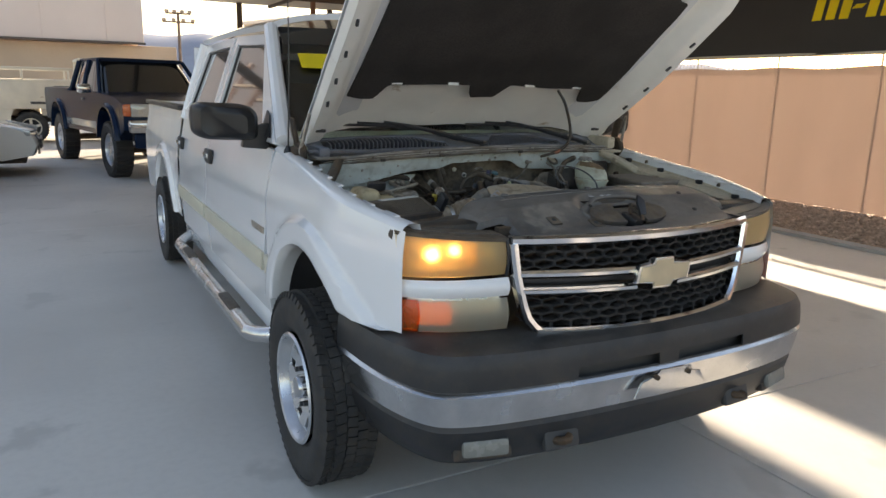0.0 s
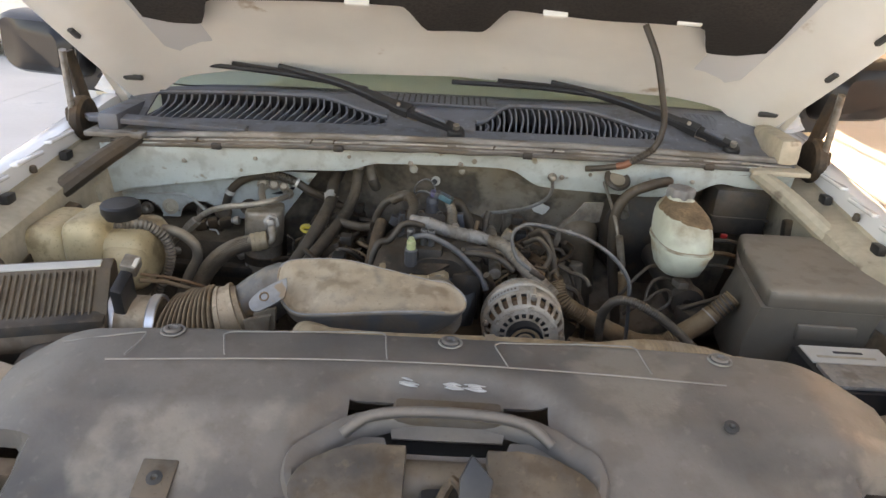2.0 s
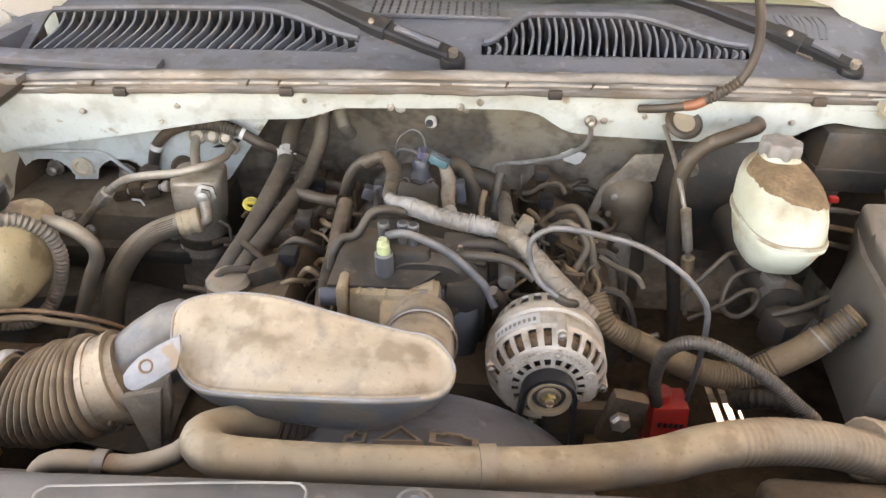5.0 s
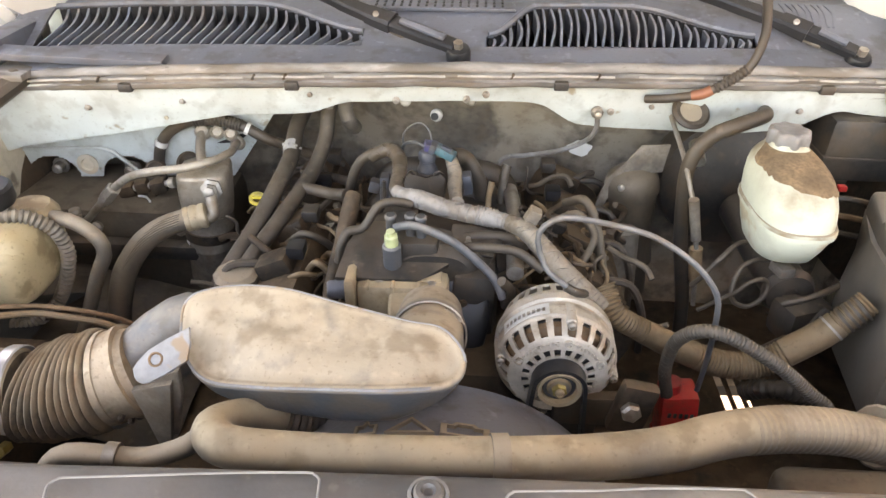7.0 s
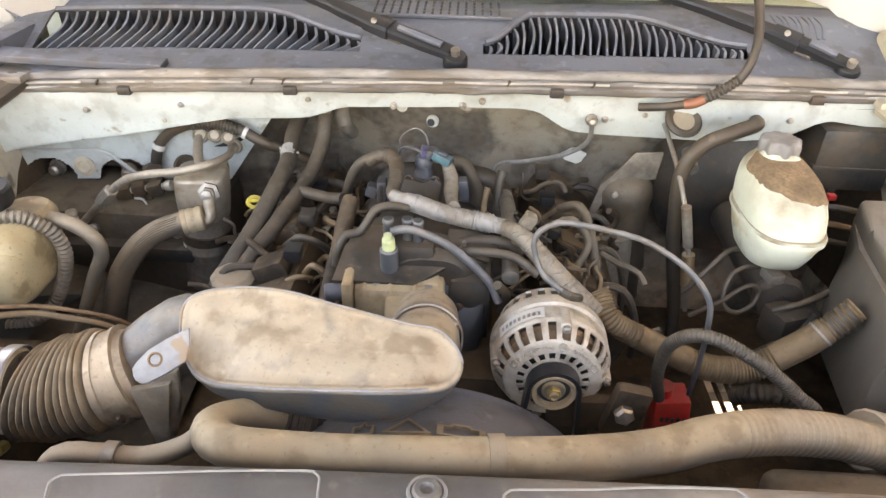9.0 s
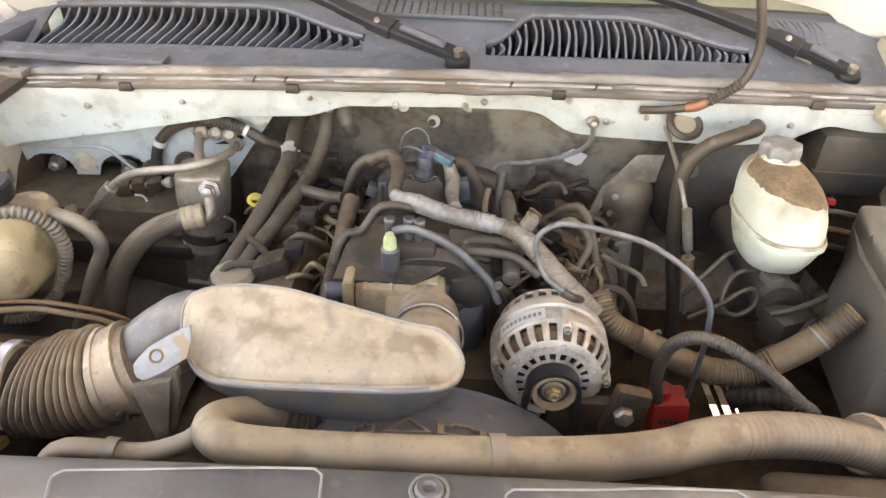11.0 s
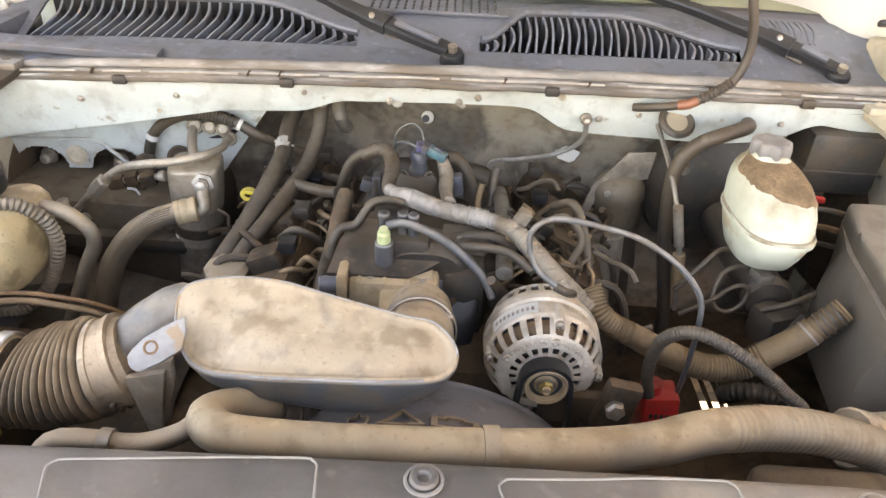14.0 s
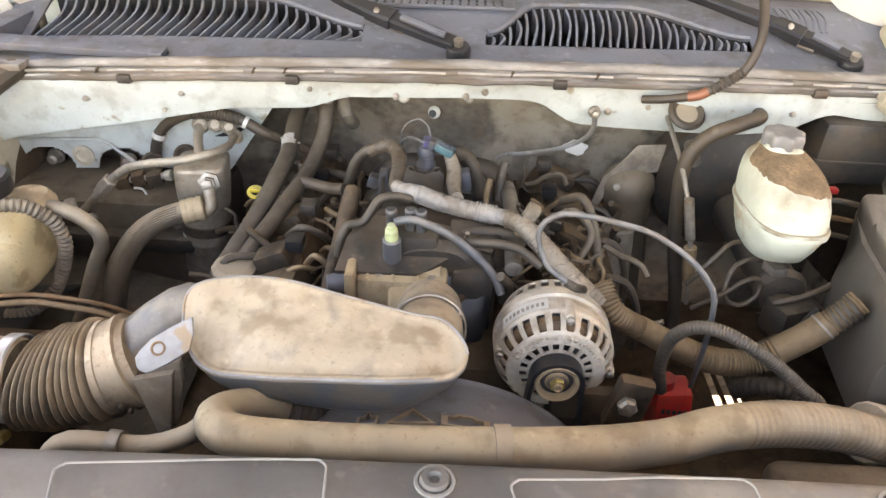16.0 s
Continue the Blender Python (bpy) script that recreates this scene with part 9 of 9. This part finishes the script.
def road_wheel(parent, x, y, r, w, rim_mat):
    s = 1 if x > 0 else -1
    wh = part("wheel", lathe([(r * 0.6, w * 0.36), (r * 0.66, w * 0.45), (r * 0.88, w * 0.5), (r * 0.97, w * 0.42), (r, w * 0.3), (r, -w * 0.3), (r * 0.97, -w * 0.42), (r * 0.88, -w * 0.5), (r * 0.6, -w * 0.36)], (x, y, r), (s, 0, 0), 40, caps=False), TYRE, parent)
    for k in range(34):
        a = 2 * math.pi * k / 34
        part("tread_block", box((x, y + math.cos(a) * r, r + math.sin(a) * r), (w * 0.86, 0.022, r * 0.09), 0.0, rot=(math.degrees(a) - 90, 0, 0)), TYRE, wh)
    rim = part("rim", lathe([(r * 0.62, w * 0.36), (r * 0.58, w * 0.40), (r * 0.53, w * 0.16), (r * 0.53, -w * 0.3)], (x, y, r), (s, 0, 0), 32, caps=False), rim_mat, wh)
    part("rim_back", lathe([(r * 0.54, w * 0.02), (0.01, w * 0.02)], (x, y, r), (s, 0, 0), 24), INK_AND_HOLES, wh)
    for k in range(5):
        a = 2 * math.pi * k / 5 + 0.3
        part("spoke", box((x + s * w * 0.24, y + math.cos(a) * r * 0.32, r + math.sin(a) * r * 0.32), (w * 0.14, r * 0.46, r * 0.17), 0.01, rot=(math.degrees(a), 0, 0)), rim_mat, rim)
    part("hub", cyl((x + s * w * 0.1, y, r), (x + s * w * 0.34, y, r), r * 0.14, seg=14), rim_mat, rim)
    return wh


def place(ob, x, y, rz):
    ob.matrix_basis = pose(x, y, 0, 0, 0, rz)
    return ob


def blue_pickup():
    v = thing("pickup_truck", "lifted dark blue extended cab pickup with knobbly tyres", "pickup truck", group="parked vehicles")
    lo = 0.66
    out = [(-0.95, 0.80), (-0.98, 1.08), (-0.92, 1.20), (-0.5, 1.30), (0.55, 1.36), (0.62, 1.36), (2.55, 1.36), (2.57, 1.40), (4.55, 1.40), (4.62, 1.30), (4.60, 0.78), (4.0, 0.74)] + [(y, z) for y, z in arch(3.43, 0.50, 12, 0.62)] + [(2.8, lo), (0.62, lo)] + arch(0.0, 0.50, 12, 0.62)
    body = part("body", hull(out, 0.92, 0.04), BLUE, v)
    part("side_band", box((-0.915, 1.72, 0.80), (0.03, 2.1, 0.12), 0.02), LAMP, v, "bright lower body band")
    cab = part("cab_glass", cabin((0.55, 2.50, 1.34), (1.10, 2.36, 1.86), 0.86, 0.70), GLASS_DARK, v, "tinted cab windows")
    part("roof", box((0, 1.73, 1.89), (1.42, 1.34, 0.07), 0.03), BLUE, v)
    for s in (-1, 1):
        part("pillar", tube([(s * 0.87, 0.52, 1.33), (s * 0.72, 1.08, 1.88)], 0.035, 8), BLUE, v)
        part("pillar", tube([(s * 0.875, 1.62, 1.33), (s * 0.715, 1.66, 1.88)], 0.035, 8), BLUE, v)
        part("pillar", tube([(s * 0.87, 2.48, 1.33), (s * 0.71, 2.36, 1.88)], 0.045, 8), BLUE, v)
        part("mirror", box((s * 1.06, 0.72, 1.40), (0.22, 0.09, 0.15), 0.04), CHROME, v)
        part("flare", rings([[(s * (0.90 + dx), c + (0.50 + dr) * math.cos(a), 0.62 + (0.50 + dr) * math.sin(a)) for dx, dr in ((0, 0.0), (0.07, 0.0), (0.07, 0.05), (0.0, 0.08))] for c in (0.0,) for a in (math.pi * i / 16 for i in range(17))], True, True), BLUE, v)
        part("flare", rings([[(s * (0.90 + dx), 3.43 + (0.50 + dr) * math.cos(a), 0.62 + (0.50 + dr) * math.sin(a)) for dx, dr in ((0, 0.0), (0.07, 0.0), (0.07, 0.05), (0.0, 0.08))] for a in (math.pi * i / 16 for i in range(17))], True, True), BLUE, v)
        part("headlight", box((s * 0.66, -0.955, 1.10), (0.34, 0.06, 0.20), 0.03), LAMP, v)
        part("corner_lamp", box((s * 0.855, -0.90, 1.10), (0.12, 0.12, 0.18), 0.03, rot=(0, 0, s * 30)), AMBER, v)
        part("door_handle", box((s * 0.925, 1.42, 1.22), (0.03, 0.14, 0.05), 0.01), BLACK_CLEAN, v)
        for y in (0.0, 3.43):
            road_wheel(v, s * 0.80, y, 0.44, 0.30, ALLOY)
    part("grille", box((0, -0.975, 1.09), (0.95, 0.05, 0.22), 0.02), BLACK_CLEAN, v)
    part("front_bumper", box((0, -1.02, 0.86), (1.78, 0.14, 0.20), 0.05), CHROME, v)
    part("lower_bumper", box((0, -0.96, 0.64), (1.60, 0.12, 0.24), 0.05), BLUE, v)
    # dark sheet on the closed bed paints its shaded inside
    part("bed_shade", box((0, 3.55, 1.405), (1.50, 1.80, 0.012), 0.0), INK_AND_HOLES, v)
    part("axle", cyl((-0.75, 0, 0.44), (0.75, 0, 0.44), 0.06), DARK, v)
    part("axle", cyl((-0.75, 3.43, 0.44), (0.75, 3.43, 0.44), 0.06), DARK, v)
    part("underframe", box((0, 1.9, 0.62), (1.0, 5.0, 0.14), 0.02), DARK, v)
    part("seat", box((-0.36, 1.6, 1.35), (0.5, 0.2, 0.5), 0.06), CLOTH, v)
    return place(v, -0.10, 11.20, 11.2)


def sedan():
    v = thing("car", "pearl white compact sedan parked side on", "car", group="parked vehicles")
    out = [(-0.86, 0.34), (-0.93, 0.50), (-0.86, 0.68), (-0.55, 0.80), (0.10, 0.92), (0.72, 0.98), (2.6, 1.02), (3.45, 1.00), (3.62, 0.80), (3.58, 0.36), (3.2, 0.28)] + arch(2.62, 0.345, 12, 0.30) + [(2.2, 0.22), (0.42, 0.22)] + arch(0.0, 0.345, 12, 0.30) + [(-0.42, 0.26)]
    part("body", hull(out, 0.88, 0.06), PEARL, v)
    part("cabin_glass", cabin((0.55, 3.05, 0.97), (1.32, 2.45, 1.43), 0.80, 0.60), GLASS_DARK, v, "tinted windows")
    part("roof", box((0, 1.90, 1.45), (1.22, 1.16, 0.05), 0.025), PEARL, v)
    for s in (-1, 1):
        part("pillar", tube([(s * 0.80, 0.50, 0.97), (s * 0.70, 0.95, 1.27), (s * 0.61, 1.32, 1.45)], 0.03, 8), PEARL, v)
        part("pillar", tube([(s * 0.81, 1.78, 0.99), (s * 0.62, 1.82, 1.45)], 0.025, 8), BLACK_CLEAN, v)
        part("pillar", tube([(s * 0.80, 3.05, 0.99), (s * 0.61, 2.46, 1.45)], 0.05, 8), PEARL, v)
        part("headlight", box((s * 0.70, -0.62, 0.735), (0.30, 0.46, 0.11), 0.04, rot=(12, 0, s * 16)), LAMP, v)
        part("fog_lamp", box((s * 0.78, -0.80, 0.42), (0.10, 0.12, 0.10), 0.03), BLACK_CLEAN, v)
        part("bumper_vent", prism([(0, 0), (0.10, 0.0), (0.05, 0.16)], (s * 0.70, -0.915, 0.36), (s, 0.25, 0), (0, 0, 1), 0.02, 0.004), BLACK_CLEAN, v)
        part("mirror", box((s * 0.98, 0.80, 1.03), (0.20, 0.10, 0.13), 0.04), PEARL, v)
        part("door_handle", box((s * 0.885, 1.60, 0.88), (0.03, 0.16, 0.03), 0.01), PEARL, v)
        for y in (0.0, 2.62):
            road_wheel(v, s * 0.76, y, 0.315, 0.20, ALLOY)
    part("grille", box((0, -0.915, 0.50), (1.0, 0.04, 0.16), 0.03), BLACK_CLEAN, v)
    part("underside", box((0, 1.3, 0.25), (1.5, 4.0, 0.08), 0.02), DARK, v)
    return place(v, -2.90, 12.22, 90)


def suv():
    v = thing("suv", "pearl white sport utility vehicle with chrome lamps", "suv", group="parked vehicles")
    out = [(-0.90, 0.36), (-0.96, 0.60), (-0.94, 0.98), (-0.80, 1.08), (0.45, 1.16), (2.9, 1.20), (3.78, 1.18), (3.90, 0.95), (3.86, 0.42), (3.5, 0.36)] + arch(2.85, 0.44, 12, 0.36) + [(2.3, 0.30), (0.55, 0.30)] + arch(0.0, 0.44, 12, 0.36) + [(-0.52, 0.32)]
    part("body", hull(out, 0.98, 0.05), PEARL, v)
    part("cabin_glass", cabin((0.62, 3.72, 1.14), (1.35, 3.45, 1.72), 0.90, 0.70), GLASS_DARK, v, "tinted windows")
    part("roof", box((0, 2.40, 1.75), (1.42, 2.16, 0.06), 0.03), PEARL, v)
    for s in (-1, 1):
        part("pillar", tube([(s * 0.90, 0.58, 1.15), (s * 0.80, 1.0, 1.46), (s * 0.71, 1.36, 1.74)], 0.04, 8), PEARL, v)
        part("pillar", tube([(s * 0.91, 1.95, 1.17), (s * 0.715, 2.0, 1.74)], 0.03, 8), BLACK_CLEAN, v)
        part("pillar", tube([(s * 0.90, 3.70, 1.17), (s * 0.71, 3.42, 1.74)], 0.06, 8), PEARL, v)
        part("headlight", box((s * 0.80, -0.80, 0.985), (0.34, 0.40, 0.085), 0.03, rot=(2, 0, s * 18)), LAMP, v)
        part("lower_lamp", box((s * 0.83, -0.82, 0.80), (0.26, 0.30, 0.065), 0.02, rot=(0, 0, s * 18)), AMBER, v)
        part("lamp_trim", box((s * 0.84, -0.80, 0.90), (0.30, 0.36, 0.022), 0.008, rot=(0, 0, s * 18)), CHROME, v)
        part("bumper_grille", box((s * 0.62, -0.925, 0.48), (0.60, 0.10, 0.12), 0.03, rot=(0, 0, s * 6)), BLACK_CLEAN, v)
        part("bumper_lip", box((s * 0.60, -0.935, 0.375), (0.70, 0.08, 0.025), 0.01, rot=(0, 0, s * 6)), CHROME, v)
        part("mirror", box((s * 1.09, 0.85, 1.20), (0.22, 0.12, 0.16), 0.05), PEARL, v)
        part("door_handle", box((s * 0.985, 1.75, 1.02), (0.03, 0.18, 0.035), 0.01), CHROME, v)
        for y in (0.0, 2.85):
            road_wheel(v, s * 0.84, y, 0.375, 0.25, ALLOY)
    g = part("grille", box((0, -0.955, 0.92), (1.05, 0.05, 0.30), 0.03), CHROME, v)
    for k in range(4):
        part("grille_slat", box((0, -0.982, 0.82 + 0.065 * k), (0.98, 0.02, 0.03), 0.006), BLACK_CLEAN, g)
    part("underside", box((0, 1.4, 0.34), (1.6, 4.4, 0.08), 0.02), DARK, v)
    return place(v, -3.72, 10.15, 90)


def old_truck():
    v = thing("vintage_truck", "chalky white vintage utility truck beside the scrap yard", "truck", group="parked vehicles")
    out = [(-1.0, 0.62), (-1.05, 1.20), (-0.6, 1.32), (0.35, 1.36), (0.40, 1.40), (2.1, 1.40), (2.12, 1.55), (4.55, 1.55), (4.55, 0.62), (4.0, 0.60)] + arch(3.2, 0.46, 10, 0.52) + [(2.6, 0.55), (0.6, 0.55)] + arch(0.0, 0.46, 10, 0.52) + [(-0.6, 0.6)]
    part("body", hull(out, 0.95, 0.03), OLD_WHITE, v)
    part("cab_glass", cabin((0.42, 2.08, 1.38), (0.62, 2.02, 1.98), 0.88, 0.80), GLASS_DARK, v)
    part("roof", box((0, 1.32, 2.03), (1.68, 1.52, 0.09), 0.04), OLD_WHITE, v)
    for s in (-1, 1):
        for y0, y1 in ((0.42, 0.62), (1.32, 1.32), (2.08, 2.02)):
            part("pillar", tube([(s * 0.89, y0, 1.38), (s * 0.81, y1, 2.0)], 0.045, 8), OLD_WHITE, v)
        part("side_panel", box((s * 0.965, 3.35, 1.15), (0.03, 2.2, 0.62), 0.01), OLD_WHITE, v)
        part("rack_rail", box((s * 0.93, 3.35, 1.80), (0.05, 2.3, 0.06), 0.01), OLD_WHITE, v)
        for y in (2.3, 3.3, 4.4):
            part("rack_post", box((s * 0.93, y, 1.66), (0.05, 0.05, 0.26), 0.01), OLD_WHITE, v)
        for y in (0.0, 3.2):
            road_wheel(v, s * 0.82, y, 0.38, 0.22, OLD_WHITE)
        part("badge_bar", box((s * 0.985, 3.0, 0.98), (0.006, 0.34, 0.06), 0.0), INK_AND_HOLES, v)
    part("underframe", box((0, 1.8, 0.56), (1.0, 5.0, 0.12), 0.02), DARK, v)
    return place(v, 0.9, 19.6, 92)


blue_pickup()
sedan()
suv()
old_truck()

# ---- scrap yard and buildings ----
for k, (x, y, z, L, r) in enumerate(((-4.6, 22.0, 0.55, 3.0, 0.07), (-4.5, 22.1, 0.72, 3.2, 0.06), (-4.4, 22.0, 0.92, 2.6, 0.07), (-4.7, 22.1, 1.08, 3.0, 0.05), (-4.2, 22.0, 1.24, 2.4, 0.06))):
    tagged(part("steel_tube", cyl((x - L / 2, y, z), (x + L / 2, y + 0.2, z), r, seg=12), STEELWORK if k % 2 == 0 else OLD_WHITE), "long rusty steel tube lying on a rack", "steel tube", "stacked steel tubes")
rack = thing("storage_rack", "rusty steel rack holding long tubes", "rack", (-4.5, 22.1, 0))
for x in (-1.1, 1.1):
    for y in (-0.14, 0.22):
        part("rack_post", box((x, y, 0.75), (0.07, 0.07, 1.5), 0.01), STEELWORK, rack)
    for z in (0.44, 0.62, 0.80, 0.98, 1.15, 1.42):
        part("rack_arm", box((x, 0.04, z), (0.06, 0.42, 0.05), 0.008), STEELWORK, rack)
part("rack_top", box((0, 0.04, 1.5), (2.6, 0.5, 0.05), 0.01), GALV, rack)
for k, (x, y, w, h) in enumerate(((-2.7, 21.0, 1.3, 1.30), (-3.0, 20.3, 1.5, 0.62))):
    solo("plastic_crate", box((x, y, h / 2), (w, 1.0, h), 0.05, taper=0.95), OLD_WHITE, "large cream painted equipment box in the yard", "crate", "yard boxes")
solo("plastic_barrier", box((-4.0, 20.6, 0.33), (0.85, 0.55, 0.66), 0.05, taper=0.9), PLASTIC_BARRIER, "cream plastic block at a post foot", "barrier")
pump = thing("yard_pump", "faded red machine standing in the yard", "machine", (-6.1, 23.6, 0))
part("pump_body", box((0, 0, 0.75), (0.5, 0.5, 1.5), 0.06, taper=0.8), RED_PAINT, pump)
part("pump_wheel", lathe([(0.34, -0.06), (0.40, -0.04), (0.40, 0.04), (0.34, 0.06)], (0.85, 0, 0.42), (0, 1, 0), 24), TYRE, pump)
part("pump_arm", tube([(0, 0, 1.45), (0.4, 0, 1.3), (0.8, 0, 0.8)], 0.05, 8), RED_PAINT, pump)
for x, y, m in ((-4.05, 20.9, POST), (-5.6, 20.9, BEAM), (2.86, 18.55, BEAM), (5.4, 18.55, BEAM)):
    solo("canopy_post", box((x, y, 2.4), (0.13, 0.13, 4.8), 0.01), m, "slim painted steel canopy post", "post", "canopy posts", "structure")

hall = thing("hall", "pale pink metal hall above a tan block wall", "building", (-12, 32, 0), kind="structure")
part("upper_wall", box((0.0, 0, 6.6), (27.4, 3.0, 7.0), 0.03), PALE_WALL, hall)
part("drip_edge", box((0.0, -1.53, 3.06), (27.5, 0.08, 0.09), 0.01), BEAM, hall)
part("lower_wall", box((0.6, 0.5, 1.5), (28.8, 3.0, 3.0), 0.03), TAN_WALL, hall)
for k in range(12):
    part("wall_rib", box((-12.4 + 2.25 * k, -1.515, 6.6), (0.06, 0.03, 6.9), 0.008), PALE_WALL, hall)
shed = thing("shed", "cream stucco shed with a flat roof edge", "building", (0, 0, 0), kind="structure")
part("wall", prism([(5.6, 30.0), (8.6, 20.6), (20.0, 24.0), (17.0, 34.0)], (0, 0, 0), (1, 0, 0), (0, 1, 0), 4.0, 0.02), CREAM, shed)
part("roof_edge", prism([(5.5, 30.1), (8.55, 20.4), (20.2, 23.9), (17.1, 34.2)], (0, 0, 4.0), (1, 0, 0), (0, 1, 0), 0.14, 0.02), GALV, shed)

pole = thing("utility_pole", "tall stadium lamp pole with two cross rings", "lamp pole", (7.45, 60, 0))
part("mast", cyl((0, 0, 0), (0, 0, 7.0), 0.15, 0.10, 12), WOOD_POLE, pole)
for z, L in ((6.9, 1.9), (6.25, 2.4)):
    part("cross_arm", box((0, 0, z), (L, 0.14, 0.12), 0.02), WOOD_POLE, pole)
    for k in range(4):
        part("lamp_head", box(((k - 1.5) * L * 0.3, -0.1, z + 0.16), (0.30, 0.24, 0.22), 0.05), STEEL, pole)


def hills():
    def f(u, v):
        x = lerp(-1500, 1700, u)
        h = 52 + 34 * noise.noise((u * 7, 0, 0)) + 16 * noise.noise((u * 23, 3, 0)) + 7 * noise.noise((u * 70, 5, 0))
        return (x, 880 + 120 * v, h * math.sin(math.pi * min(1, v * 1.0) * 0.5) - 1)
    solo("hills", sheet(f, 220, 6), HILL, "hazy blue desert hills on the horizon", "hills", kind="structure")


hills()
